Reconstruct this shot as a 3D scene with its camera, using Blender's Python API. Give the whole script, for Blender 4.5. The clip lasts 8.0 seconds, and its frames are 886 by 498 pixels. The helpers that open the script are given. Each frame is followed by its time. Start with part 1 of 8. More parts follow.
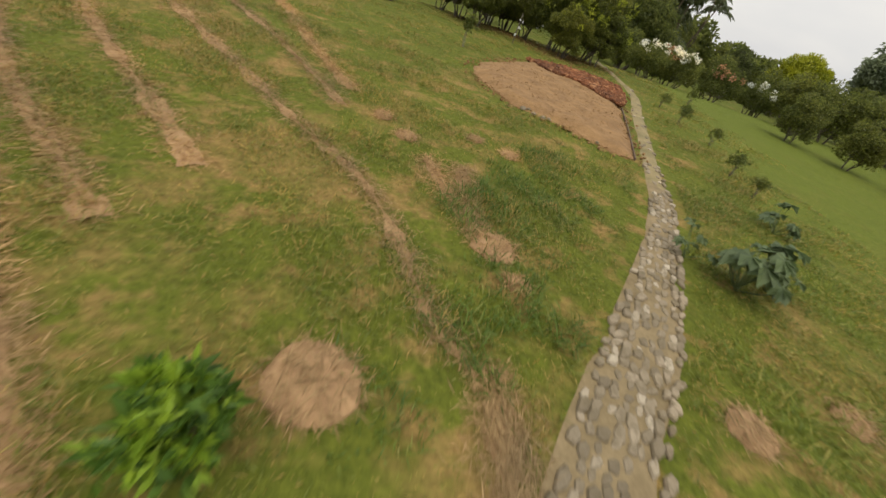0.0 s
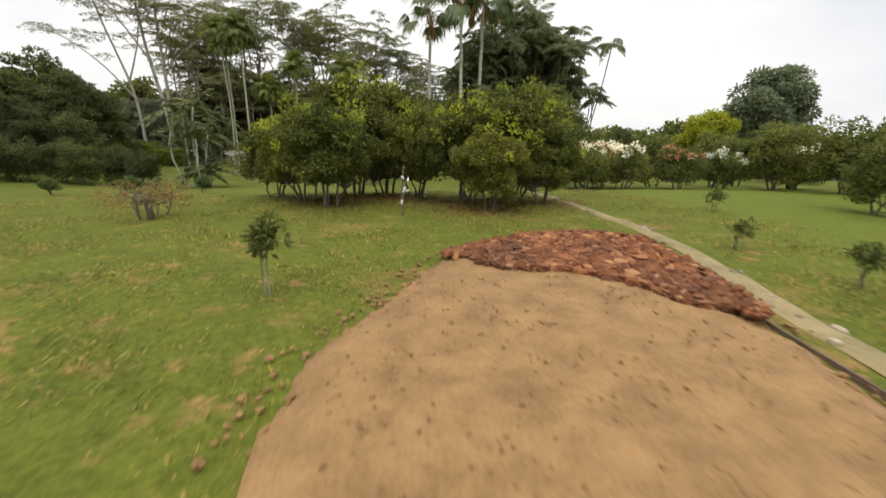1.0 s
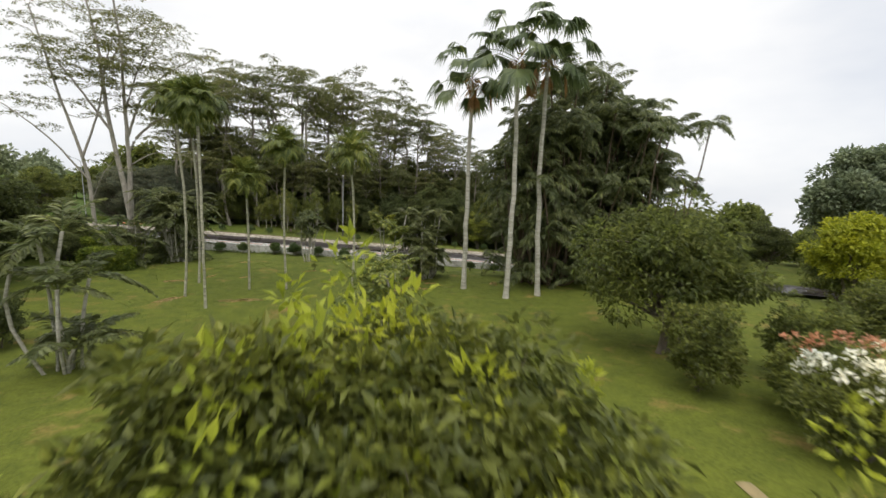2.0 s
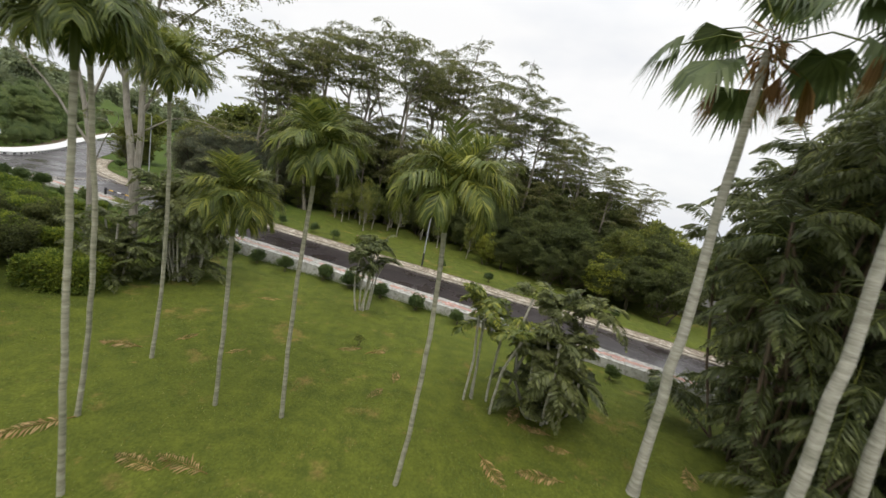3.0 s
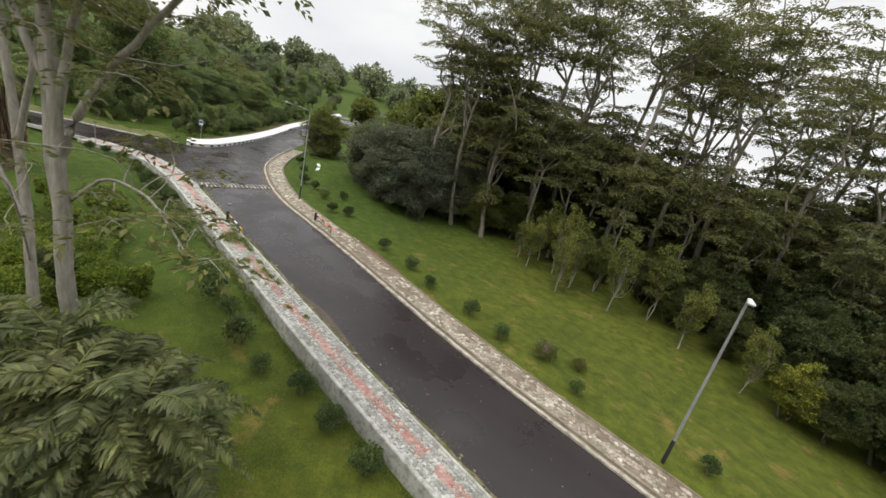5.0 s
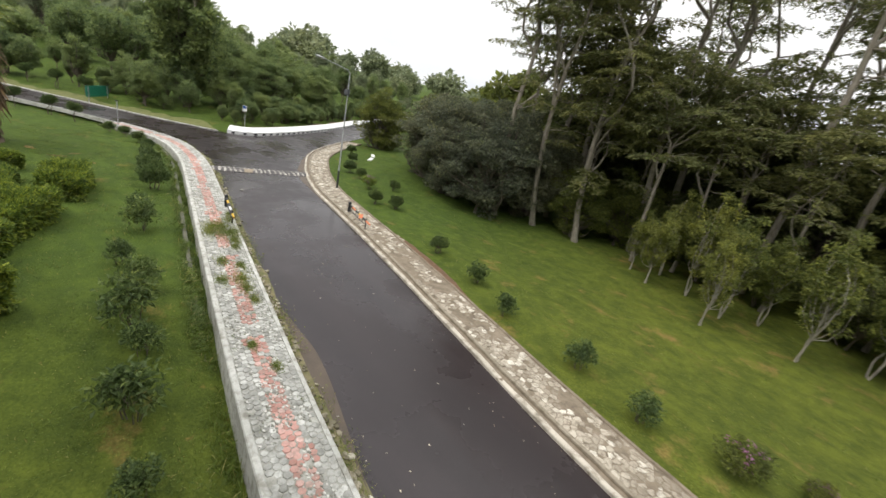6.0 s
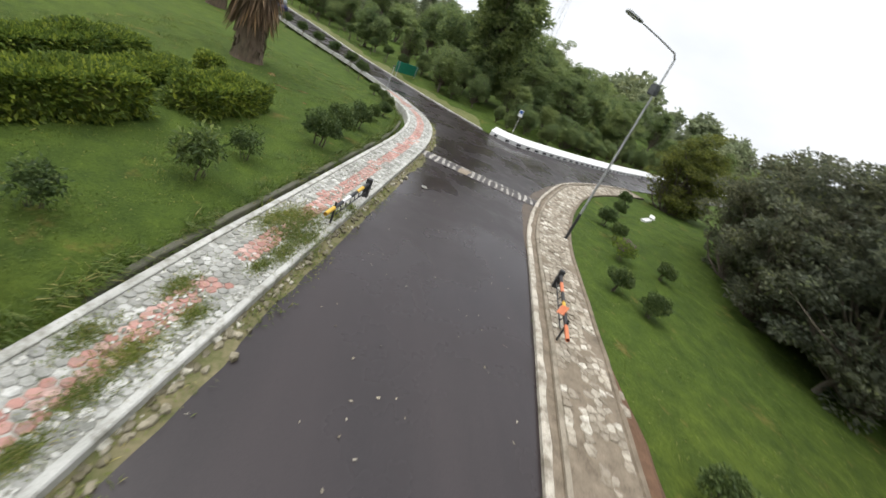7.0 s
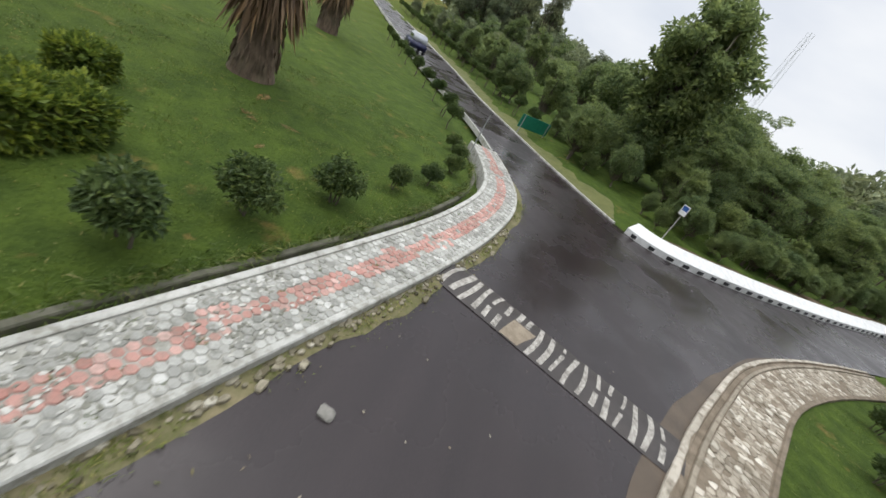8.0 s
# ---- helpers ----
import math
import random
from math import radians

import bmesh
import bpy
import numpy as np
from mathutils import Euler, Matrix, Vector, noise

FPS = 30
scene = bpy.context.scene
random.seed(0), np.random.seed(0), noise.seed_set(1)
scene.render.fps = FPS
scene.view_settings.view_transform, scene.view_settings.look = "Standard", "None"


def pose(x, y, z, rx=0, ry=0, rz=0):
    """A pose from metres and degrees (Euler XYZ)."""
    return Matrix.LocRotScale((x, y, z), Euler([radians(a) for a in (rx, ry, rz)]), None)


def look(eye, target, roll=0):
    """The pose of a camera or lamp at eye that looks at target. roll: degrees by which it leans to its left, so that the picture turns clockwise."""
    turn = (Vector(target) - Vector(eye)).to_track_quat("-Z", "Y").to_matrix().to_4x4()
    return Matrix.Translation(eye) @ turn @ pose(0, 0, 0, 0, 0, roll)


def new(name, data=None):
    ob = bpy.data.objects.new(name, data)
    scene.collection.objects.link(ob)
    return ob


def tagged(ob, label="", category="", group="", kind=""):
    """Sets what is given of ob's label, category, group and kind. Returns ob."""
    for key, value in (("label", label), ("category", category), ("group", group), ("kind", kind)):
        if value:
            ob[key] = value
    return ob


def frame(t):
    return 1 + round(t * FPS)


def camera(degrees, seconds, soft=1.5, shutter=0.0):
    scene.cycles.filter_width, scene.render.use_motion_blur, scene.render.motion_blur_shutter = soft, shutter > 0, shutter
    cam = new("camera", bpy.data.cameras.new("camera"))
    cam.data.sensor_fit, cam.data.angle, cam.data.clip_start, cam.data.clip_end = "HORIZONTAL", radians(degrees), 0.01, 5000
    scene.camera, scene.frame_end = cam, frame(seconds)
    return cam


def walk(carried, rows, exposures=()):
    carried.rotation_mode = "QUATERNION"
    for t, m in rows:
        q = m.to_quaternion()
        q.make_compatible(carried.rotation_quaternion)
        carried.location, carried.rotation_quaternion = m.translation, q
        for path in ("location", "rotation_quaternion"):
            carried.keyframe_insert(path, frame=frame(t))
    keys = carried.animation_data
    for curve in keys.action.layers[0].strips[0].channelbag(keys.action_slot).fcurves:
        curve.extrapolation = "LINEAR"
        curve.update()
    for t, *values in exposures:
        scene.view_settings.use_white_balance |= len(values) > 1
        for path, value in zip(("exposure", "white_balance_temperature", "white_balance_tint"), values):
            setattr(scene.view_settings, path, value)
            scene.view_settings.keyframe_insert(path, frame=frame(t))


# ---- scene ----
cam = camera(94.0, 8.0, soft=1.5, shutter=0.12)
PATH = [
    (0, (3.768, 0.177, 2.977), (4.0, 1.806, 1.84), 19.8),
    (0.5, (4.669, 4.716, 2.549), (4.844, 6.463, 1.593), 10.8),
    (1, (5.267, 10.17, 2.457), (5.675, 12.053, 1.92), 0.9),
    (1.5, (5.666, 15.576, 3.741), (6.057, 17.507, 3.395), 1.3),
    (1.7, (5.902, 17.504, 4.181), (6.293, 19.449, 3.924), 1.0),
    (2.8, (5.357, 31.864, 6.846), (5.404, 33.833, 6.497), 10.0),
    (3, (5.178, 34.04, 6.925), (5.137, 36.008, 6.571), 11.2),
    (3.5, (4.539, 38.918, 7.548), (4.419, 40.912, 7.452), 12.1),
    (4, (3.232, 43.056, 9.121), (2.994, 45.031, 8.909), 12.0),
    (4.5, (1.669, 46.761, 10.344), (1.044, 48.588, 9.821), 13.3),
    (4.7, (1.045, 48.295, 10.264), (0.279, 50.031, 9.63), 14.1),
    (5.8, (-2.929, 56.199, 7.312), (-3.965, 57.79, 6.684), 11.9),
    (6, (-3.998, 57.699, 6.489), (-5.148, 59.193, 5.822), 11.6),
    (6.5, (-7.356, 61.475, 5.139), (-8.845, 62.561, 4.361), 15.6),
    (7, (-11.756, 64.859, 4.507), (-13.498, 65.394, 3.683), 24.5),
    (7.5, (-16.571, 67.169, 4.455), (-18.417, 67.252, 3.69), 30.7),
    (8, (-21.948, 67.996, 4.562), (-23.739, 67.876, 3.68), 29.2),
]
walk(cam, [(t, look(eye, target, roll)) for t, eye, target, roll in PATH],
     [(0.0, -0.22, 6850, 10), (0.6, 0.03, 6800, 10), (1.2, 0.14, 6650, 10), (3.0, 0.03, 6500, 10), (3.6, 0.05, 6500, 10), (4.5, -0.08, 6500, 10), (5.2, 0.05, 6550, 10), (6.1, 0.24, 6560, 10), (6.6, 0.20, 6450, 10),
      (7.2, 0.16, 6300, 10), (8.0, -0.06, 6230, 10)])

# ---- world and light: a bright overcast sky ----
SUN_DIR = (radians(62), radians(200))       # elevation and turn of the veiled sun
world = bpy.data.worlds.new("overcast_sky")
scene.world = world
world.use_nodes = True
wn, wl = world.node_tree.nodes, world.node_tree.links
wn.clear()
w_out = wn.new("ShaderNodeOutputWorld")
w_bg = wn.new("ShaderNodeBackground")
w_sky = wn.new("ShaderNodeTexSky")
w_sky.sky_type, w_sky.sun_disc = "NISHITA", False
w_sky.sun_elevation, w_sky.sun_rotation = SUN_DIR
w_dim = wn.new("ShaderNodeMix")
w_dim.data_type, w_dim.blend_type = "RGBA", "MULTIPLY"
w_dim.inputs[0].default_value = 1.0
w_dim.inputs[7].default_value = (0.10, 0.10, 0.10, 1)
w_co = wn.new("ShaderNodeTexCoord")
w_map = wn.new("ShaderNodeMapping")
w_map.inputs["Scale"].default_value = (1.0, 1.0, 2.6)
w_noise = wn.new("ShaderNodeTexNoise")
w_noise.inputs["Scale"].default_value, w_noise.inputs["Detail"].default_value = 1.7, 5
w_ramp = wn.new("ShaderNodeValToRGB")
w_ramp.color_ramp.elements[0].position, w_ramp.color_ramp.elements[1].position = 0.34, 0.60
w_ramp.color_ramp.elements[0].color = (0.76, 0.79, 0.845, 1)
w_ramp.color_ramp.elements[1].color = (1.0, 0.995, 0.985, 1)
w_mix = wn.new("ShaderNodeMix")
w_mix.data_type = "RGBA"
w_mix.inputs[0].default_value = 0.93
wl.new(w_co.outputs["Generated"], w_map.inputs["Vector"])
wl.new(w_map.outputs["Vector"], w_noise.inputs["Vector"])
wl.new(w_noise.outputs["Fac"], w_ramp.inputs["Fac"])
wl.new(w_sky.outputs["Color"], w_dim.inputs[6])
wl.new(w_dim.outputs[2], w_mix.inputs[6])
wl.new(w_ramp.outputs["Color"], w_mix.inputs[7])
wl.new(w_mix.outputs[2], w_bg.inputs["Color"])
# an overcast sky is brighter towards the zenith
w_sep = wn.new("ShaderNodeSeparateXYZ")
wl.new(w_co.outputs["Generated"], w_sep.inputs[0])
w_up = wn.new("ShaderNodeMapRange")
w_up.interpolation_type = "SMOOTHSTEP"
w_up.inputs["From Min"].default_value, w_up.inputs["From Max"].default_value = 0.30, 1.0
w_up.inputs["To Min"].default_value, w_up.inputs["To Max"].default_value = 1.02, 2.32
wl.new(w_sep.outputs["Z"], w_up.inputs["Value"])
wl.new(w_up.outputs[0], w_bg.inputs["Strength"])
wl.new(w_bg.outputs["Background"], w_out.inputs["Surface"])
sun_data = bpy.data.lights.new("sun", "SUN")
sun_data.energy, sun_data.angle, sun_data.color = 1.3, radians(35), (1.0, 0.95, 0.86)
sun = new("sun", sun_data)
sun.rotation_euler = (radians(90) - SUN_DIR[0], 0, -SUN_DIR[1] + radians(180))

# ---- materials ----
def mat_base(name):
    m = bpy.data.materials.new(name)
    m.use_nodes = True
    nt = m.node_tree
    return m, nt.nodes, nt.links, nt.nodes["Principled BSDF"]


def noise_node(n, l, scale, detail=4, rough=0.55, vec=None):
    t = n.new("ShaderNodeTexNoise")
    t.inputs["Scale"].default_value, t.inputs["Detail"].default_value, t.inputs["Roughness"].default_value = scale, detail, rough
    if vec is not None:
        l.new(vec, t.inputs["Vector"])
    return t.outputs["Fac"]


def ramp_node(n, l, fac, stops):
    r = n.new("ShaderNodeValToRGB")
    e = r.color_ramp.elements
    while len(e) < len(stops):
        e.new(0.5)
    for k, (p, c) in enumerate(stops):
        e[k].position = p
        e[k].color = (*c, 1)
    l.new(fac, r.inputs["Fac"])
    return r.outputs["Color"]


def mix_node(n, l, fac, a, b, mode="MIX"):
    m = n.new("ShaderNodeMix")
    m.data_type, m.blend_type = "RGBA", mode
    for sock, v in ((m.inputs[0], fac), (m.inputs[6], a), (m.inputs[7], b)):
        if isinstance(v, (int, float)):
            sock.default_value = v
        elif isinstance(v, tuple):
            sock.default_value = (*v, 1)
        else:
            l.new(v, sock)
    return m.outputs[2]


def world_pos(n):
    return n.new("ShaderNodeNewGeometry").outputs["Position"]


def bump_to(n, l, bsdf, height, strength=0.4, dist=0.02):
    b = n.new("ShaderNodeBump")
    b.inputs["Strength"].default_value, b.inputs["Distance"].default_value = strength, dist
    l.new(height, b.inputs["Height"])
    l.new(b.outputs["Normal"], bsdf.inputs["Normal"])


def solid(name, dark, light, scale=6.0, rough=0.8, bump=0.3, fine=40.0, metal=0.0, dist=0.01, spread=0.0):
    """A two-scale mottled surface; spread: variation from one object to the next."""
    m, n, l, b = mat_base(name)
    pos = world_pos(n)
    big = noise_node(n, l, scale, 4, 0.6, pos)
    small = noise_node(n, l, fine, 3, 0.6, pos)
    c = ramp_node(n, l, big, [(0.3, dark), (0.7, light)])
    c = mix_node(n, l, 0.35, c, ramp_node(n, l, small, [(0.3, dark), (0.7, light)]))
    if spread:
        o = n.new("ShaderNodeObjectInfo")
        k = ramp_node(n, l, o.outputs["Random"], [(0, (1 - spread,) * 3), (1, (1 + spread,) * 3)])
        c = mix_node(n, l, 1.0, c, k, "MULTIPLY")
    l.new(c, b.inputs["Base Color"])
    b.inputs["Roughness"].default_value, b.inputs["Metallic"].default_value = rough, metal
    if bump:
        bump_to(n, l, b, small, bump, dist)
    return m


def leaf_mat(name, dark, light, young=None, rough=0.5, through_light=0.36, share=0.12):
    """Leaves: colour varies from leaf to leaf and from plant to plant; a share of young leaves."""
    m, n, l, b = mat_base(name)
    g = n.new("ShaderNodeNewGeometry")
    rnd = g.outputs["Random Per Island"]
    stops = [(0.0, dark), (0.8, light)]
    if young:
        stops = [(0.0, dark), (1 - share - 0.05, light), (1 - share + 0.03, young), (1.0, young)]
    c = ramp_node(n, l, rnd, stops)
    patch = noise_node(n, l, 0.8, 2, 0.5, g.outputs["Position"])
    c = mix_node(n, l, 1.0, c, ramp_node(n, l, patch, [(0.3, (0.75, 0.8, 0.8)), (0.7, (1.2, 1.15, 1.0))]), "MULTIPLY")
    o = n.new("ShaderNodeObjectInfo")
    c = mix_node(n, l, 1.0, c, ramp_node(n, l, o.outputs["Random"], [(0, (0.85, 0.88, 0.9)), (1, (1.15, 1.1, 1.05))]), "MULTIPLY")
    l.new(c, b.inputs["Base Color"])
    b.inputs["Roughness"].default_value = rough
    b.inputs["Specular IOR Level"].default_value = 0.35
    t = n.new("ShaderNodeBsdfTranslucent")
    l.new(c, t.inputs["Color"])
    s = n.new("ShaderNodeMixShader")
    s.inputs[0].default_value = through_light
    l.new(b.outputs[0], s.inputs[1])
    l.new(t.outputs[0], s.inputs[2])
    l.new(s.outputs[0], n["Material Output"].inputs["Surface"])
    return m


def stone_mat(name, dark, light, bright, share=0.2, grime=(0.16, 0.14, 0.10), rough=0.85, scale=7.0):
    """Set stones: tone varies from stone to stone, with dirt in blots and a pitted face."""
    m, n, l, b = mat_base(name)
    g = n.new("ShaderNodeNewGeometry")
    o = n.new("ShaderNodeObjectInfo")
    add = n.new("ShaderNodeMath")
    add.operation = "ADD"
    l.new(g.outputs["Random Per Island"], add.inputs[0])
    l.new(o.outputs["Random"], add.inputs[1])
    wrap = n.new("ShaderNodeMath")
    wrap.operation = "FRACT"
    l.new(add.outputs[0], wrap.inputs[0])
    c = ramp_node(n, l, wrap.outputs[0], [(0.0, dark), (1 - share, light), (1.0, bright)])
    blot = noise_node(n, l, scale, 5, 0.68, g.outputs["Position"])
    wide = noise_node(n, l, 0.9, 3, 0.5, g.outputs["Position"])
    pit = noise_node(n, l, 60, 3, 0.6, g.outputs["Position"])
    c = mix_node(n, l, ramp_node(n, l, blot, [(0.46, (0, 0, 0)), (0.66, (0.75, 0.75, 0.75))]), c, grime)
    c = mix_node(n, l, 1.0, c, ramp_node(n, l, wide, [(0.3, (0.78, 0.78, 0.76)), (0.7, (1.12, 1.12, 1.12))]), "MULTIPLY")
    c = mix_node(n, l, 1.0, c, ramp_node(n, l, pit, [(0.3, (0.80, 0.80, 0.80)), (0.6, (1.06, 1.06, 1.06))]), "MULTIPLY")
    l.new(c, b.inputs["Base Color"])
    b.inputs["Roughness"].default_value = rough
    bump_to(n, l, b, blot, 0.6, 0.012)
    return m


def lawn_mat():
    m, n, l, b = mat_base("lawn")
    pos = world_pos(n)
    sep = n.new("ShaderNodeSeparateXYZ")
    l.new(pos, sep.inputs[0])
    big = noise_node(n, l, 0.12, 3, 0.5, pos)
    mid = noise_node(n, l, 0.7, 5, 0.65, pos)
    fine = noise_node(n, l, 14.0, 5, 0.7, pos)
    green = ramp_node(n, l, big, [(0.3, (0.042, 0.075, 0.011)), (0.7, (0.069, 0.110, 0.016))])
    green = mix_node(n, l, 0.6, green, ramp_node(n, l, fine, [(0.3, (0.025, 0.044, 0.007)), (0.7, (0.092, 0.132, 0.025))]))
    patchy = noise_node(n, l, 1.6, 4, 0.6, pos)
    green = mix_node(n, l, 1.0, green, ramp_node(n, l, patchy, [(0.3, (0.66, 0.70, 0.75)), (0.7, (1.28, 1.22, 1.1))]), "MULTIPLY")
    # the eastern lawns are warmer than those by the junction
    warm = n.new("ShaderNodeMapRange")
    warm.inputs["From Min"].default_value, warm.inputs["From Max"].default_value = -19.0, -7.0
    l.new(sep.outputs["X"], warm.inputs["Value"])
    green = mix_node(n, l, warm.outputs[0], green, mix_node(n, l, 1.0, green, (1.53, 1.20, 1.12), "MULTIPLY"))
    straw = ramp_node(n, l, fine, [(0.3, (0.175, 0.105, 0.036)), (0.7, (0.37, 0.230, 0.088))])
    # dry, freshly mown ground at the south end of the lawn
    mown = n.new("ShaderNodeMapRange")
    mown.inputs["From Min"].default_value, mown.inputs["From Max"].default_value = 21.0, 4.0
    mown.inputs["To Min"].default_value, mown.inputs["To Max"].default_value = 0.0, 0.088
    l.new(sep.outputs["Y"], mown.inputs["Value"])
    add = n.new("ShaderNodeMath")
    add.operation = "ADD"
    l.new(mid, add.inputs[0])
    l.new(mown.outputs[0], add.inputs[1])
    # fewer dry patches on the lower lawns
    lush = n.new("ShaderNodeMapRange")
    lush.inputs["From Min"].default_value, lush.inputs["From Max"].default_value = -8.0, -18.0
    lush.inputs["To Min"].default_value, lush.inputs["To Max"].default_value = 0.018, 0.07
    l.new(sep.outputs["X"], lush.inputs["Value"])
    less = n.new("ShaderNodeMath")
    less.operation = "SUBTRACT"
    l.new(add.outputs[0], less.inputs[0])
    l.new(lush.outputs[0], less.inputs[1])
    dry = ramp_node(n, l, less.outputs[0], [(0.555, (0, 0, 0)), (0.72, (0.72, 0.72, 0.72))])
    # the mown end is more olive than the lower lawns
    olive = n.new("ShaderNodeMapRange")
    olive.inputs["From Min"].default_value, olive.inputs["From Max"].default_value = 60.0, 8.0
    olive.inputs["To Min"].default_value, olive.inputs["To Max"].default_value = 0.0, 0.55
    l.new(sep.outputs["Y"], olive.inputs["Value"])
    green = mix_node(n, l, olive.outputs[0], green, ramp_node(n, l, fine, [(0.3, (0.068, 0.082, 0.009)), (0.7, (0.168, 0.180, 0.022))]))
    c = mix_node(n, l, dry, green, straw)
    # small straw patches among the mown grass
    tuft = noise_node(n, l, 2.3, 3, 0.55, pos)
    more = n.new("ShaderNodeMath")
    more.operation = "ADD"
    l.new(tuft, more.inputs[0])
    only = n.new("ShaderNodeMapRange")
    only.inputs["From Min"].default_value, only.inputs["From Max"].default_value = 24.0, 10.0
    only.inputs["To Min"].default_value, only.inputs["To Max"].default_value = -0.07, 0.075
    l.new(sep.outputs["Y"], only.inputs["Value"])
    l.new(only.outputs[0], more.inputs[1])
    c = mix_node(n, l, ramp_node(n, l, more.outputs[0], [(0.61, (0, 0, 0)), (0.74, (0.78, 0.78, 0.78))]), c, straw)
    # smooth fresh grass east of the garden path
    lean = n.new("ShaderNodeMath")
    lean.operation = "MULTIPLY_ADD"
    l.new(sep.outputs["Y"], lean.inputs[0])
    lean.inputs[1].default_value, lean.inputs[2].default_value = -0.30, -6.6
    side = n.new("ShaderNodeMath")
    side.operation = "ADD"
    l.new(sep.outputs["X"], side.inputs[0])
    l.new(lean.outputs[0], side.inputs[1])
    fresh = n.new("ShaderNodeMapRange")
    fresh.interpolation_type = "SMOOTHSTEP"
    fresh.inputs["From Min"].default_value, fresh.inputs["From Max"].default_value = 0.2, 3.2
    fresh.inputs["To Min"].default_value, fresh.inputs["To Max"].default_value = 0.0, 0.88
    l.new(side.outputs[0], fresh.inputs["Value"])
    south = n.new("ShaderNodeMapRange")
    south.inputs["From Min"].default_value, south.inputs["From Max"].default_value = 34.0, 26.0
    l.new(sep.outputs["Y"], south.inputs["Value"])
    both = n.new("ShaderNodeMath")
    both.operation = "MULTIPLY"
    l.new(fresh.outputs[0], both.inputs[0])
    l.new(south.outputs[0], both.inputs[1])
    c = mix_node(n, l, both.outputs[0], c, mix_node(n, l, 0.5, ramp_node(n, l, fine, [(0.3, (0.080, 0.112, 0.014)), (0.7, (0.150, 0.190, 0.026))]), green))
    l.new(c, b.inputs["Base Color"])
    b.inputs["Roughness"].default_value = 0.95
    b.inputs["Specular IOR Level"].default_value = 0.15
    bump_to(n, l, b, fine, 0.8, 0.06)
    return m


def asphalt_mat():
    m, n, l, b = mat_base("wet_asphalt")
    pos = world_pos(n)
    mp = n.new("ShaderNodeMapping")
    mp.inputs["Rotation"].default_value = (0, 0, radians(17))
    mp.inputs["Scale"].default_value = (0.12, 0.9, 1)
    l.new(pos, mp.inputs["Vector"])
    lane = noise_node(n, l, 1.0, 4, 0.55, mp.outputs["Vector"])
    grit = noise_node(n, l, 90.0, 3, 0.6, pos)
    blot = noise_node(n, l, 0.35, 5, 0.6, pos)
    c = ramp_node(n, l, lane, [(0.3, (0.019, 0.0145, 0.0148)), (0.7, (0.036, 0.0268, 0.0268))])
    c = mix_node(n, l, 0.35, c, ramp_node(n, l, grit, [(0.35, (0.014, 0.0115, 0.012)), (0.7, (0.058, 0.047, 0.047))]))
    l.new(c, b.inputs["Base Color"])
    l.new(ramp_node(n, l, blot, [(0.36, (0.13,) * 3), (0.60, (0.40,) * 3)]), b.inputs["Roughness"])
    b.inputs["Specular IOR Level"].default_value = 0.32
    bump_to(n, l, b, grit, 0.25, 0.004)
    return m


def trunk_mat(name, dark, light, ring=0.0):
    m, n, l, b = mat_base(name)
    pos = world_pos(n)
    mp = n.new("ShaderNodeMapping")
    mp.inputs["Scale"].default_value = (9, 9, 2.2) if not ring else (2, 2, 12)
    l.new(pos, mp.inputs["Vector"])
    a = noise_node(n, l, 1.0, 5, 0.65, mp.outputs["Vector"])
    moss = noise_node(n, l, 0.9, 4, 0.6, pos)
    c = ramp_node(n, l, a, [(0.3, dark), (0.7, light)])
    c = mix_node(n, l, ramp_node(n, l, moss, [(0.5, (0, 0, 0)), (0.75, (0.45,) * 3)]), c, (0.10, 0.115, 0.06))
    l.new(c, b.inputs["Base Color"])
    b.inputs["Roughness"].default_value = 0.85
    bump_to(n, l, b, a, 0.5, 0.03)
    return m


LAWN = lawn_mat()
ASPHALT = asphalt_mat()
SOIL = solid("sandy_soil", (0.150, 0.080, 0.028), (0.32, 0.185, 0.074), 2.6, 0.95, 0.9, 26, dist=0.03)
CLAY = solid("red_clay", (0.10, 0.034, 0.015), (0.27, 0.105, 0.046), 5, 0.9, 0.7, 30, dist=0.03)
STRAW = leaf_mat("dry_straw", (0.22, 0.130, 0.058), (0.43, 0.285, 0.140), None, 0.8, 0.15)
CLOD = leaf_mat("clay_clod", (0.085, 0.031, 0.014), (0.210, 0.084, 0.038), (0.30, 0.15, 0.075), 0.95, 0.0, 0.08)
COBBLE = stone_mat("path_stone", (0.16, 0.125, 0.075), (0.30, 0.240, 0.160), (0.44, 0.375, 0.275), 0.18, (0.125, 0.095, 0.046), scale=12.0)
KERB = stone_mat("painted_concrete", (0.46, 0.455, 0.42), (0.50, 0.495, 0.455), (0.54, 0.535, 0.50), 0.2, (0.17, 0.16, 0.12), scale=4.0)
WHITE = solid("white_paint", (0.55, 0.55, 0.53), (0.80, 0.80, 0.78), 3, 0.7, 0.2, 30)
BLACK = solid("black_paint", (0.015, 0.015, 0.016), (0.04, 0.04, 0.042), 6, 0.6, 0.2, 40)
HEX_GREY = stone_mat("grey_paver", (0.29, 0.288, 0.262), (0.45, 0.445, 0.41), (0.57, 0.565, 0.53), 0.25, (0.14, 0.142, 0.115), scale=4.0)
HEX_RED = stone_mat("red_paver", (0.37, 0.180, 0.145), (0.50, 0.280, 0.235), (0.58, 0.40, 0.35), 0.2, (0.27, 0.21, 0.175), scale=6.0)
MORTAR = solid("grey_mortar", (0.13, 0.13, 0.10), (0.47, 0.46, 0.41), 3.2, 0.95, 0.6, 40)
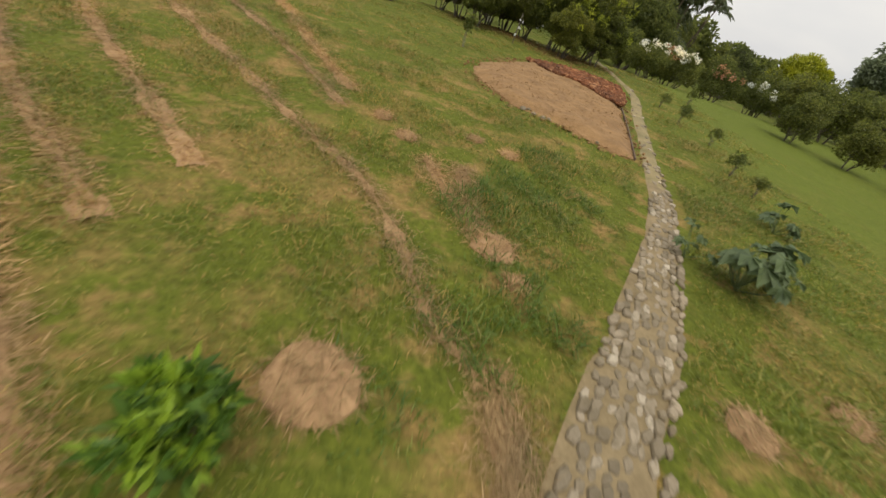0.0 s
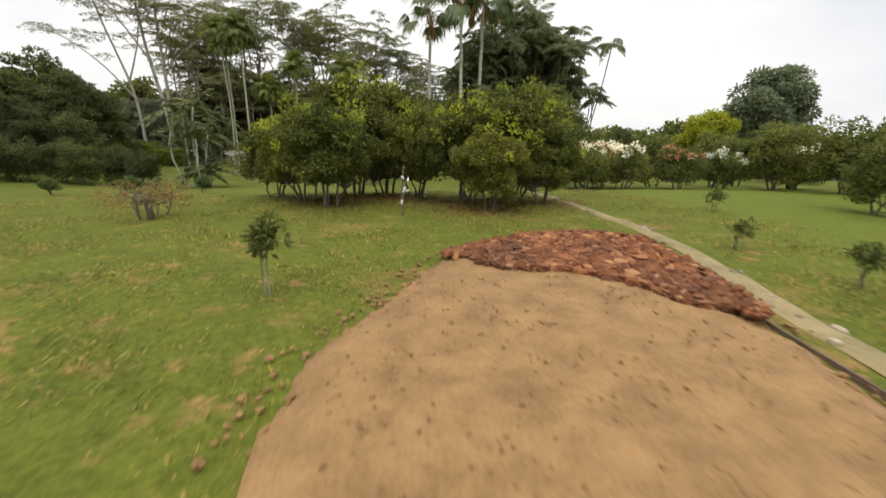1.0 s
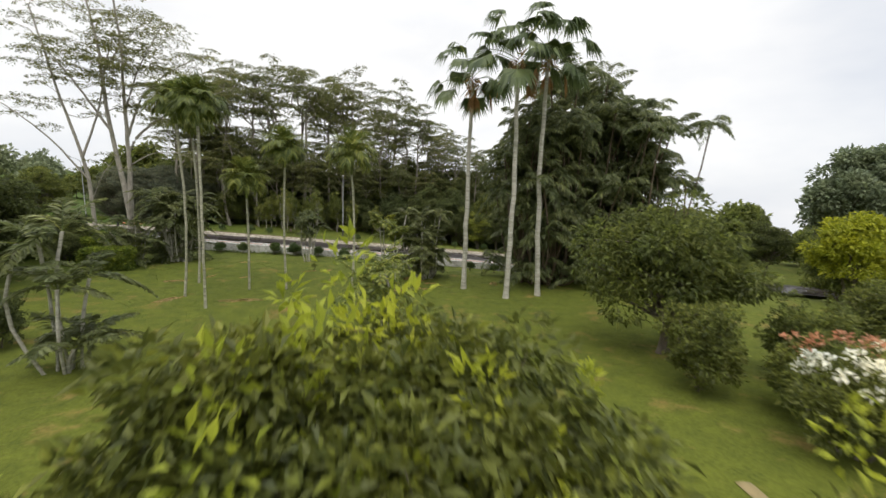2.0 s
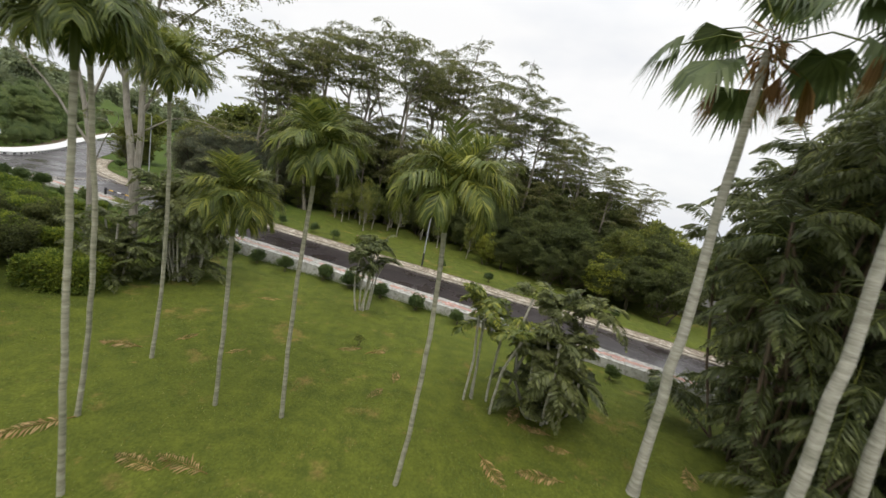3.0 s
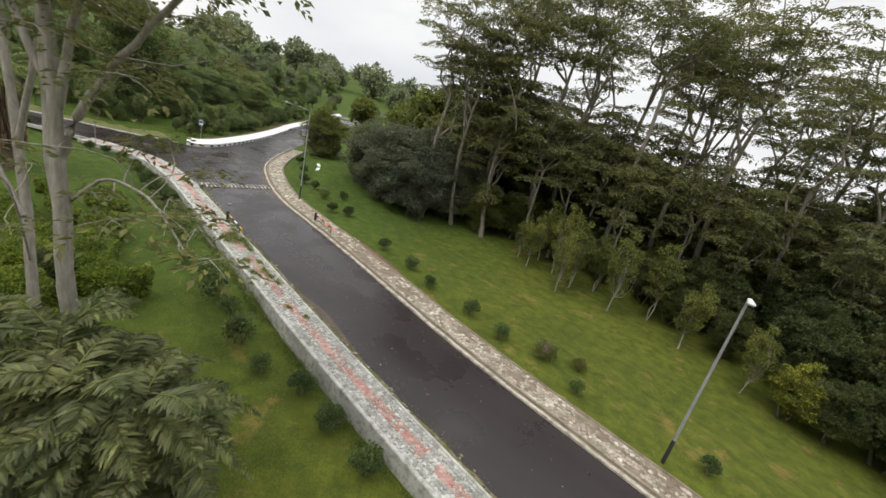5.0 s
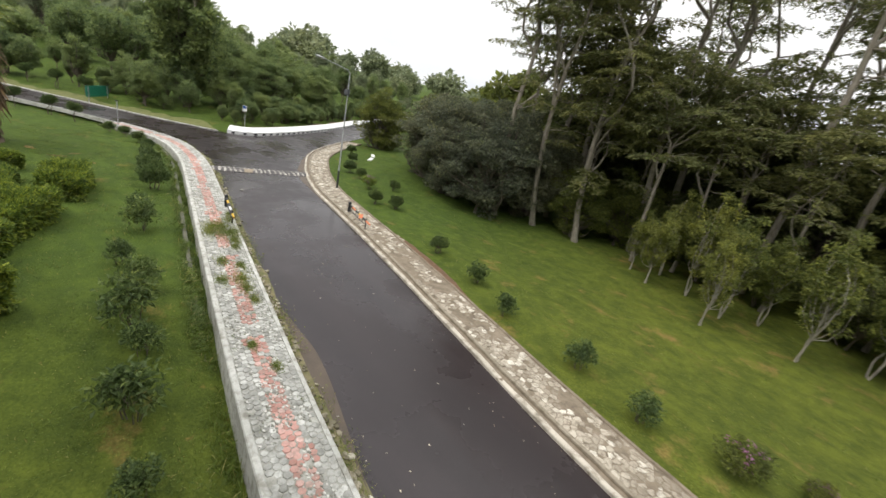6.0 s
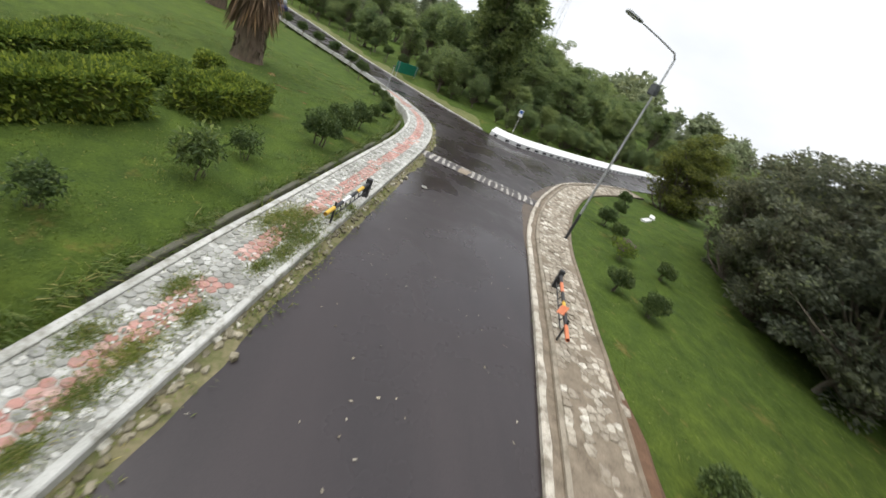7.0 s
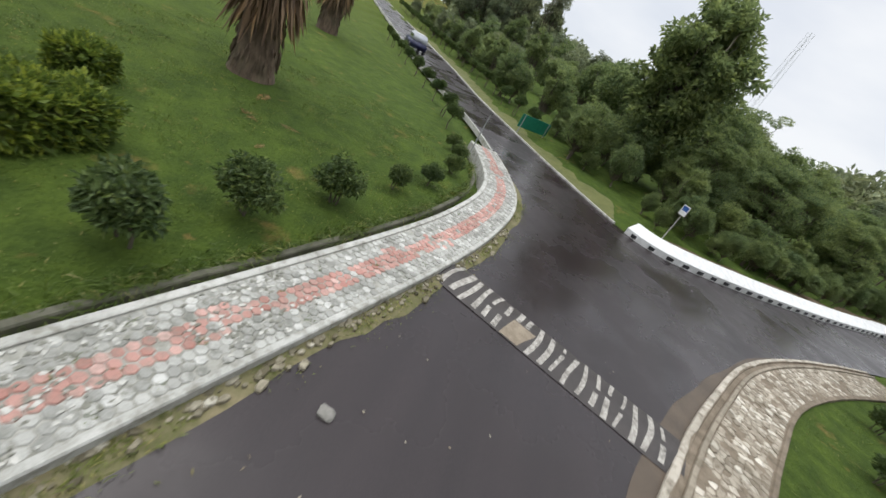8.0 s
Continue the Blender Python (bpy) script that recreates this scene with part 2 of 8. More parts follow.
ROCK = stone_mat("strip_stone", (0.26, 0.220, 0.165), (0.45, 0.400, 0.320), (0.66, 0.615, 0.525), 0.26, (0.13, 0.10, 0.065), scale=9.0)
CONCRETE = solid("old_concrete", (0.14, 0.135, 0.115), (0.34, 0.325, 0.29), 2.5, 0.9, 0.5, 30)
GALV = solid("galvanised_steel", (0.30, 0.31, 0.31), (0.48, 0.49, 0.49), 6, 0.5, 0.1, 60, 0.4)
BARK = trunk_mat("pale_bark", (0.12, 0.10, 0.075), (0.30, 0.27, 0.215))
PALEBARK = trunk_mat("pale_grey_bark", (0.19, 0.17, 0.135), (0.40, 0.37, 0.31))
DARKBARK = trunk_mat("dark_bark", (0.06, 0.048, 0.035), (0.17, 0.14, 0.105))
SLIMBARK = trunk_mat("mossy_palm_bark", (0.17, 0.165, 0.110), (0.43, 0.41, 0.31), 1)
PALMBARK = trunk_mat("ringed_palm_bark", (0.22, 0.21, 0.165), (0.50, 0.475, 0.40), 1)
FIBRE = trunk_mat("palm_fibre", (0.055, 0.038, 0.024), (0.17, 0.12, 0.08))
L_CITRUS = leaf_mat("citrus_leaf", (0.072, 0.088, 0.018), (0.175, 0.188, 0.036), (0.24, 0.26, 0.04), share=0.08)
L_DARK = leaf_mat("dark_leaf", (0.056, 0.072, 0.030), (0.150, 0.172, 0.062), (0.17, 0.205, 0.06), share=0.08, through_light=0.57)
L_DUSK = leaf_mat("dusky_leaf", (0.086, 0.095, 0.066), (0.208, 0.223, 0.155), (0.22, 0.25, 0.12), share=0.06, through_light=0.48)
L_WOOD = leaf_mat("woodland_leaf", (0.080, 0.098, 0.029), (0.195, 0.215, 0.055), (0.24, 0.28, 0.06), share=0.1, through_light=0.53)
L_OLIVE = leaf_mat("olive_leaf", (0.105, 0.126, 0.034), (0.232, 0.260, 0.074), (0.32, 0.34, 0.08), share=0.15, through_light=0.45)
# western slope leaves: green lifted and cooled in base colour to imitate haze
L_WEST = leaf_mat("hazy_hillside_leaf", (0.122, 0.172, 0.076), (0.275, 0.340, 0.150), (0.28, 0.34, 0.12), share=0.08, through_light=0.6)
L_CLIP = leaf_mat("clipped_shrub_leaf", (0.046, 0.078, 0.024), (0.125, 0.175, 0.058), (0.19, 0.24, 0.07), share=0.08, through_light=0.4)
L_SHOOT = leaf_mat("young_shoot", (0.24, 0.29, 0.03), (0.42, 0.46, 0.05), None, through_light=0.45)
L_YOUNG = leaf_mat("young_olive_leaf", (0.095, 0.112, 0.024), (0.215, 0.237, 0.050), (0.42, 0.45, 0.06), share=0.25, through_light=0.45)
L_ALB = leaf_mat("feathery_leaf", (0.107, 0.119, 0.046), (0.215, 0.226, 0.087), None, through_light=0.5)
L_HEDGE = leaf_mat("hedge_leaf", (0.072, 0.114, 0.022), (0.190, 0.255, 0.045), (0.28, 0.33, 0.05), share=0.22, through_light=0.42)
L_YEL = leaf_mat("yellow_green_leaf", (0.20, 0.23, 0.02), (0.44, 0.46, 0.04), None)
L_PALM = leaf_mat("palm_leaf", (0.072, 0.103, 0.025), (0.179, 0.219, 0.055), (0.30, 0.32, 0.07), rough=0.4, share=0.22, through_light=0.38)
L_DARKPALM = leaf_mat("dark_palm_leaf", (0.090, 0.106, 0.046), (0.204, 0.230, 0.100), (0.29, 0.32, 0.12), rough=0.4, share=0.06, through_light=0.46)
L_FAN = leaf_mat("fan_leaf", (0.052, 0.078, 0.030), (0.132, 0.172, 0.069), None, rough=0.45)
L_DEAD = leaf_mat("dead_leaf", (0.14, 0.075, 0.03), (0.34, 0.21, 0.09), None, rough=0.8)
L_HUSK = leaf_mat("palm_husk", (0.075, 0.050, 0.034), (0.21, 0.150, 0.105), (0.30, 0.20, 0.12), rough=0.85, share=0.12, through_light=0.1)
L_BIG = leaf_mat("broad_weed_leaf", (0.075, 0.110, 0.050), (0.15, 0.20, 0.095), None)
L_FORE = leaf_mat("bright_leaf", (0.050, 0.105, 0.014), (0.12, 0.215, 0.028), (0.26, 0.38, 0.04), share=0.12)
L_ROSETTE = leaf_mat("rosette_leaf", (0.20, 0.32, 0.03), (0.34, 0.47, 0.05), None, through_light=0.45)
# distant leaves: base colour made paler and greyer to stand for haze
L_HAZE = leaf_mat("hazy_far_leaf", (0.155, 0.184, 0.116), (0.295, 0.335, 0.200), None)
GRASS = leaf_mat("grass_blade", (0.052, 0.086, 0.011), (0.116, 0.166, 0.024), (0.26, 0.24, 0.09), share=0.08, through_light=0.25)
DRYGRASS = leaf_mat("mown_grass_blade", (0.082, 0.102, 0.010), (0.188, 0.214, 0.030), (0.36, 0.25, 0.075), share=0.25, through_light=0.2)
TUFT = leaf_mat("pavement_tuft", (0.085, 0.115, 0.020), (0.20, 0.245, 0.048), (0.34, 0.30, 0.12), share=0.15, through_light=0.4)
F_WHITE = leaf_mat("white_petal", (0.75, 0.75, 0.68), (0.85, 0.85, 0.80), None)
F_RED = leaf_mat("orange_petal", (0.55, 0.22, 0.12), (0.66, 0.36, 0.22), None)
F_PINK = leaf_mat("purple_petal", (0.22, 0.09, 0.20), (0.36, 0.17, 0.32), None)
GREEN_PAINT = solid("green_paint", (0.01, 0.14, 0.09), (0.02, 0.22, 0.14), 5, 0.5, 0.1)
YELLOW_PAINT = solid("yellow_paint", (0.50, 0.30, 0.03), (0.70, 0.45, 0.06), 6, 0.6, 0.2)
ORANGE_PAINT = solid("orange_paint", (0.50, 0.13, 0.05), (0.65, 0.22, 0.10), 6, 0.6, 0.2)

# ---- mesh helpers ----
def rng(seed):
    return np.random.default_rng(seed)


def mesh_np(name, verts, faces, mat, smooth=False):
    """A mesh from an array of points and an array of faces with a fixed number of corners."""
    me = bpy.data.meshes.new(name)
    verts, faces = np.asarray(verts, np.float32), np.asarray(faces, np.int32)
    k = faces.shape[1]
    me.vertices.add(len(verts))
    me.vertices.foreach_set("co", verts.ravel())
    me.loops.add(faces.size)
    me.loops.foreach_set("vertex_index", faces.ravel())
    me.polygons.add(len(faces))
    me.polygons.foreach_set("loop_start", np.arange(0, faces.size, k, dtype=np.int32))
    me.polygons.foreach_set("use_smooth", np.full(len(faces), smooth))
    me.update(calc_edges=True)
    me.materials.append(mat)
    return me


def join(chunks):
    vs, fs, n = [], [], 0
    for v, f in chunks:
        vs.append(v)
        fs.append(np.asarray(f) + n)
        n += len(v)
    return np.concatenate(vs), np.concatenate(fs)


def thing(name, label, category, at=(0, 0, 0), turn=0.0, size=1.0, group="", kind=""):
    ob = new(name)
    ob.matrix_basis = pose(at[0], at[1], at[2], 0, 0, turn) @ Matrix.Scale(size, 4)
    ob.empty_display_size = 0.2
    return tagged(ob, label, category, group, kind)


def part(name, me, parent, label="", kind=""):
    ob = new(name, me)
    ob.parent = parent
    return tagged(ob, label, kind=kind)


def part_bm(name, bm, mat, parent=None, smooth=False, label=""):
    me = bpy.data.meshes.new(name)
    bm.to_mesh(me)
    bm.free()
    me.materials.append(mat)
    for p in me.polygons:
        p.use_smooth = smooth
    ob = new(name, me)
    if parent:
        ob.parent = parent
    return tagged(ob, label)


def norm(a):
    return a / np.maximum(np.linalg.norm(a, axis=-1, keepdims=True), 1e-9)


def leaves(p, d, length, width, r, droop=0.15, fold=0.2):
    """Pointed leaves, one folded four-cornered blade each: base p, way d, arrays of length and width."""
    n = len(p)
    d = norm(d)
    side = norm(np.cross(d, norm(r.normal(size=(n, 3)) * 0.5 + np.array([0, 0, 1.0]))))
    up = np.cross(side, d)
    length, width = np.broadcast_to(length, (n,))[:, None], np.broadcast_to(width, (n,))[:, None]
    mid = p + d * length * 0.5 + up * width * fold
    tip = p + d * length - up * length * droop
    v = np.stack([p, mid + side * width / 2, tip, mid - side * width / 2], 1).reshape(-1, 3)
    return v, np.arange(4 * n).reshape(n, 4)


def tube(points, radii, sides=7, cap=True):
    """A tapered round stem along points."""
    pts = np.asarray(points, float)
    radii = np.broadcast_to(radii, (len(pts),))
    tan = norm(np.gradient(pts, axis=0))
    ref = np.where(np.abs(tan[:, 2:3]) > 0.9, np.array([[1.0, 0, 0]]), np.array([[0, 0, 1.0]]))
    u = norm(np.cross(tan, ref))
    w = np.cross(tan, u)
    a = np.linspace(0, 2 * math.pi, sides, endpoint=False)
    ring = pts[:, None] + radii[:, None, None] * (np.cos(a)[None, :, None] * u[:, None] + np.sin(a)[None, :, None] * w[:, None])
    v = ring.reshape(-1, 3)
    i = np.arange(len(pts) - 1)[:, None] * sides
    j, k = np.arange(sides)[None], (np.arange(sides) + 1)[None] % sides
    f = np.stack([i + j, i + k, i + sides + k, i + sides + j], -1).reshape(-1, 4)
    if cap:
        end = len(v)
        v = np.concatenate([v, pts[-1:]])
        base = (len(pts) - 1) * sides
        f = np.concatenate([f, np.array([[base + q, base + (q + 1) % sides, end, end] for q in range(sides)])[:, :4]])
        f[-sides:, 3] = f[-sides:, 2]
        f = f[:-sides]
    return v, f


def bend(a, b, r, wob=0.12, n=6):
    """A slightly crooked line from a to b."""
    a, b = np.asarray(a, float), np.asarray(b, float)
    t = np.linspace(0, 1, n)[:, None]
    off = r.normal(size=3) * np.linalg.norm(b - a) * wob
    return a + (b - a) * t + off * np.sin(t * math.pi) + r.normal(size=(n, 3)) * np.linalg.norm(b - a) * min(0.015, wob * 0.12) * np.sin(t * math.pi)


def smooth_line(points, step=1.0):
    """A smooth line (Catmull-Rom) through plan points, at even steps."""
    p = np.asarray(points, float)
    q = np.concatenate([2 * p[:1] - p[1:2], p, 2 * p[-1:] - p[-2:-1]])
    out = []
    for i in range(1, len(q) - 2):
        n = max(2, int(np.linalg.norm(q[i + 1] - q[i]) / step * 2))
        t = np.linspace(0, 1, n, endpoint=False)[:, None]
        out.append(0.5 * (2 * q[i] + (q[i + 1] - q[i - 1]) * t + (2 * q[i - 1] - 5 * q[i] + 4 * q[i + 1] - q[i + 2]) * t ** 2
                          + (3 * q[i] - q[i - 1] - 3 * q[i + 1] + q[i + 2]) * t ** 3))
    line = np.concatenate(out + [p[-1:]])
    s = np.concatenate([[0], np.cumsum(np.linalg.norm(np.diff(line, axis=0), axis=1))])
    k = np.linspace(0, s[-1], max(2, int(s[-1] / step) + 1))
    return np.stack([np.interp(k, s, line[:, c]) for c in range(line.shape[1])], 1)


def offset(line, d):
    """The line moved d metres to its left (a number or one for each point)."""
    t = norm(np.gradient(line, axis=0))
    return line + np.stack([-t[:, 1], t[:, 0]], 1) * np.broadcast_to(d, (len(line),))[:, None]


def dist_to(line, x, y):
    """Distance from each (x, y) to a line of plan points (by its points)."""
    best = np.full(np.shape(x), 1e9)
    for px, py in line:
        best = np.minimum(best, (x - px) ** 2 + (y - py) ** 2)
    return np.sqrt(best)


def sstep(a, b, v):
    t = np.clip((np.asarray(v, float) - a) / (b - a), 0, 1)
    return t * t * (3 - 2 * t)


def mesh_py(name, chunks, mat):
    """A mesh out of chunks of (points, list of faces with any number of corners)."""
    vs, fs = [], []
    for v, f in chunks:
        n = len(vs)
        vs += [tuple(map(float, q)) for q in v]
        fs += [tuple(int(i) + n for i in q) for q in f]
    me = bpy.data.meshes.new(name)
    me.from_pydata(vs, [], fs)
    me.materials.append(mat)
    return me


def slab(poly, z0, z1, chamfer=0.012, tilt=(0.0, 0.0)):
    """A flat stone: outline (n x 2), from z0 to z1, with a worn edge and a slight tilt of its top."""
    poly = np.asarray(poly, float)
    n = len(poly)
    c = poly.mean(0)
    inner = c + (poly - c) * (1 - chamfer / max(1e-6, np.linalg.norm(poly - c, axis=1).mean()))
    lift = (inner - c) @ np.asarray(tilt)
    lift2 = (poly - c) @ np.asarray(tilt)
    v = np.concatenate([np.column_stack([poly, np.full(n, z0)]), np.column_stack([poly, z1 - chamfer + lift2]), np.column_stack([inner, z1 + lift])])
    f = [tuple(range(2 * n, 3 * n))]
    for i in range(n):
        j = (i + 1) % n
        f += [(i, j, n + j, n + i), (n + i, n + j, 2 * n + j, 2 * n + i)]
    return v, f


def box(a, b, bevel=0.0):
    """A box from corner a to corner b, as a bmesh."""
    bm = bmesh.new()
    bmesh.ops.create_cube(bm, size=1)
    for v in bm.verts:
        v.co = Vector([a[i] + (v.co[i] + 0.5) * (b[i] - a[i]) for i in range(3)])
    if bevel:
        bmesh.ops.bevel(bm, geom=bm.edges[:], offset=bevel, segments=2, affect="EDGES")
    return bm


def sweep(line, profile, z_of):
    """A kerb or wall: a profile of (sideways, up) points carried along a plan line; sideways is to the line's left."""
    n, k = len(line), len(profile)
    rows = [np.column_stack([offset(line, p[0]), z_of + p[1]]) for p in profile]
    v = np.stack(rows, 1).reshape(-1, 3)
    f = []
    for i in range(n - 1):
        for j in range(k - 1):
            f.append((i * k + j, (i + 1) * k + j, (i + 1) * k + j + 1, i * k + j + 1))
    f += [tuple(range(k)), tuple((n - 1) * k + j for j in reversed(range(k)))]
    return v, f

# ---- plan of the roads ----
# near kerb of the road and of the road beyond the junction; far kerb; edges past the junction
KERB_L = smooth_line([(60, 42.5), (44, 47.2), (30, 51.9), (19, 55.0), (10, 57.3), (1.3, 59.4), (-7.6, 61.5), (-14.7, 63.4), (-23.9, 66.0), (-30.0, 67.7),
                      (-33.5, 68.4), (-36.5, 68.6), (-39.3, 68.1), (-43.6, 66.3), (-49.2, 63.2), (-60.2, 55.6), (-80, 43.5), (-121, 18.7), (-220, -40)], 0.5)
KERB_R = smooth_line([(62, 47.4), (46, 52.0), (30, 57.2), (14, 61.2), (5.4, 63.4), (-4.5, 65.5), (-10.4, 67.2), (-14.3, 68.4), (-20.5, 70.2), (-24.9, 71.5),
                      (-28.5, 73.1), (-31.6, 74.9), (-35.1, 77.4), (-38.9, 81.6), (-43.4, 88.0), (-50, 98.0), (-75, 136), (-110, 190)], 0.5)
KERB_F = smooth_line([(-118, 186), (-83, 138), (-57.5, 100.0), (-54.4, 95.8), (-50.3, 90.4), (-46.5, 84.8), (-43.9, 80.4), (-42.3, 77.1), (-42.0, 75.1), (-43.0, 73.6),
                      (-46.3, 70.9), (-50.6, 67.8), (-59.5, 62.0), (-70.8, 55.4), (-86.6, 45.4), (-141, 12.0), (-226, -35)], 0.5)


def road_z(x):
    x = np.asarray(x, float)
    return np.interp(x, [-300, -140, -60, -18, -5, 14, 40, 80, 400], [6.0, 2.0, 0.3, 0.0, -0.3, -0.95, -2.2, -4.0, -10.0])


KL_S, KR_S, KF_S = KERB_L[::2], KERB_R[::2], KERB_F[::2]
ROAD_POLY = np.concatenate([KERB_L[::3], KERB_F[::-1][::3], KERB_R[::-1][::3]])


def inside(poly, x, y):
    """Which of the plan points lie inside a closed outline."""
    x, y = np.asarray(x, float), np.asarray(y, float)
    hit = np.zeros(x.shape, bool)
    x0, y0 = poly[-1]
    for x1, y1 in poly:
        cross = ((y1 > y) != (y0 > y)) & (x < (x0 - x1) * (y - y1) / (y0 - y1 + 1e-12) + x1)
        hit ^= cross
        x0, y0 = x1, y1
    return hit


def ground_z(x, y):
    """Height of the ground."""
    x, y = np.asarray(x, float), np.asarray(y, float)
    east = 0.6 - 1.2 * sstep(20, 38, y) - 0.3 * sstep(10, 40, x) - 4.0 * sstep(40, 160, x)
    west = 0.60 - 0.25 * sstep(15, 45, y)
    south = west + (east - west) * sstep(-20, -6, x)
    rz = road_z(x)
    d_l = dist_to(KL_S, x, y)
    d_r = dist_to(KR_S, x, y)
    d_f = dist_to(KF_S, x, y)
    road = inside(ROAD_POLY, x, y)
    north = ~road & (d_r < d_l) & (d_r <= d_f)
    far = ~road & (d_f < d_l) & (d_f < d_r)
    ditch = rz - 0.58 + 0.14 * sstep(-16, -28, x) + 0.25 * sstep(-8, 3, x)      # foot of the pavement's wall
    bank = ditch + (rz - ditch) * sstep(-11, -16, x) * sstep(1.5, 1.95, d_l)      # lawn edge behind the drain
    z_s = bank + (south - bank) * sstep(2.0, 9.0, d_l)
    z_n = rz + 0.02 - 0.75 * sstep(2.5, 12, d_r) - 9.0 * sstep(25, 120, d_r) + 0.9 * sstep(-18, -34, x) * sstep(2, 10, d_r) * (1 - sstep(25, 60, d_r))
    # the land falls away to the north-east
    z_n = z_n - 0.075 * np.maximum(0, np.hypot(x, y - 50) - 150) * sstep(-40, 60, x)
    z_f = rz + 0.35 * sstep(0.2, 2.5, d_f) + 0.9 * sstep(2, 14, d_f) + 4.2 * sstep(14, 90, d_f) + 6.0 * sstep(90, 320, d_f)
    z = np.where(north, z_n, np.where(far, z_f, z_s))
    return np.where(road, rz - 0.25, z)


def axis(fine_a, fine_b, step, far_a, far_b):
    a = list(np.arange(fine_a, fine_b + step / 2, step))
    s = step
    while a[-1] < far_b:
        s *= 1.25
        a.append(a[-1] + s)
    s = step
    while a[0] > far_a:
        s *= 1.25
        a.insert(0, a[0] - s)
    return np.array(a)


GX, GY = axis(-52, 30, 0.6, -1600, 1600), axis(-4, 92, 0.6, -1600, 1600)
gx, gy = np.meshgrid(GX, GY)
gzv = ground_z(gx.ravel(), gy.ravel())
fade = np.maximum(np.abs(gx.ravel()), np.abs(gy.ravel() - 40))
gzv = gzv + rng(3).normal(size=gzv.shape) * 0.012 * (fade < 60)
nx, ny = len(GX), len(GY)
G_Z = gzv.reshape(ny, nx)


def on_grid(field, x, y):
    """A field of the ground's grid, read between its points."""
    x, y = np.asarray(x, float), np.asarray(y, float)
    i = np.clip(np.searchsorted(GX, x) - 1, 0, nx - 2)
    j = np.clip(np.searchsorted(GY, y) - 1, 0, ny - 2)
    u, v = (x - GX[i]) / (GX[i + 1] - GX[i]), (y - GY[j]) / (GY[j + 1] - GY[j])
    return (field[j, i] * (1 - u) + field[j, i + 1] * u) * (1 - v) + (field[j + 1, i] * (1 - u) + field[j + 1, i + 1] * u) * v


def lie(x, y):
    return on_grid(G_Z, x, y)


def gz(x, y):
    return float(lie(np.array([x]), np.array([y]))[0])


D_L, D_R = (dist_to(k, gx.ravel(), gy.ravel()).reshape(ny, nx) for k in (KL_S, KR_S))
D_ROAD = inside(ROAD_POLY, gx.ravel(), gy.ravel()).reshape(ny, nx).astype(float)
cell = (np.arange(ny - 1)[:, None] * nx + np.arange(nx - 1)[None]).ravel()
ground = new("ground", mesh_np("ground", np.stack([gx.ravel(), gy.ravel(), gzv], 1), np.stack([cell, cell + 1, cell + nx + 1, cell + nx], 1), LAWN, True))
tagged(ground, "rough mown lawn with dry straw patches", "ground", kind="structure")


def ribbon(a, b, za, zb):
    """A strip between two lines of as many points."""
    va, vb = np.column_stack([a, za]), np.column_stack([b, zb])
    n = len(a)
    v = np.concatenate([va, vb])
    i = np.arange(n - 1)
    return v, np.stack([i, i + 1, i + 1 + n, i + n], 1)


# the asphalt: the road, then the open junction, each a flat fill between its kerbs
def pick(line, x0, x1):
    return line[(line[:, 0] >= x0) & (line[:, 0] <= x1)]


road_bm = bmesh.new()
main_l, main_r = pick(KERB_L, -30, 70), pick(KERB_R, -30, 70)
m = 70
def resample(line, n):
    s = np.concatenate([[0], np.cumsum(np.linalg.norm(np.diff(line, axis=0), axis=1))])
    k = np.linspace(0, s[-1], n)
    return np.stack([np.interp(k, s, line[:, c]) for c in range(2)], 1)


ml, mr = resample(main_l, m), resample(main_r, m)
strips = []
for k in range(6):
    a, b = ml + (mr - ml) * k / 6, ml + (mr - ml) * (k + 1) / 6
    crown = lambda u: 0.05 * (1 - (2 * u - 1) ** 2) * sstep(-29.5, -24.0, ml[:, 0])
    strips.append(ribbon(a, b, road_z(a[:, 0]) + crown(k / 6), road_z(b[:, 0]) + crown((k + 1) / 6)))
split = int(np.argmin(np.abs(KERB_F[:, 1] - 75.2)))
fl, ff = resample(np.concatenate([ml[-1:], KERB_L[KERB_L[:, 0] < -30.2]]), 90), resample(KERB_F[split:], 90)
strips.append(ribbon(fl, ff, road_z(fl[:, 0]), road_z(ff[:, 0])))
bl, br = resample(KERB_F[:split + 1][::-1], 90), resample(np.concatenate([mr[-1:], KERB_R[KERB_R[:, 0] < -30.2]]), 90)
strips.append(ribbon(br, bl, road_z(br[:, 0]), road_z(bl[:, 0])))
half = (ml[-1] + mr[-1]) / 2
tri = np.array([[*p, road_z(p[0])] for p in (ml[-1], half, mr[-1], ff[0])])
strips.append((tri, np.array([[0, 1, 2, 3]])))
rv, rf = join(strips)
road = new("road", mesh_np("road", rv, rf, ASPHALT, False))
tagged(road, "dark wet asphalt road with a junction", "road", kind="structure")

# ---- plants ----
def clump_leaves(centres, radii, count, leaf_l, leaf_w, r, flat=0.75, hang=0.0, droop=0.15):
    """count leaves round each centre, denser at the clump's skin, pointing outwards."""
    c = np.repeat(np.asarray(centres, float), count, 0)
    rad = np.repeat(np.broadcast_to(radii, (len(centres),)), count)
    d = norm(r.normal(size=(len(c), 3)))
    k = r.uniform(0.35, 1.0, len(c)) ** 0.6
    p = c + d * (rad * k)[:, None] * np.array([1, 1, flat])
    way = d * 0.8 + r.normal(size=d.shape) * 0.6 - np.array([0, 0, hang])
    return leaves(p, way, leaf_l * r.uniform(0.6, 1.3, len(c)), leaf_w * r.uniform(0.7, 1.2, len(c)), r, droop)


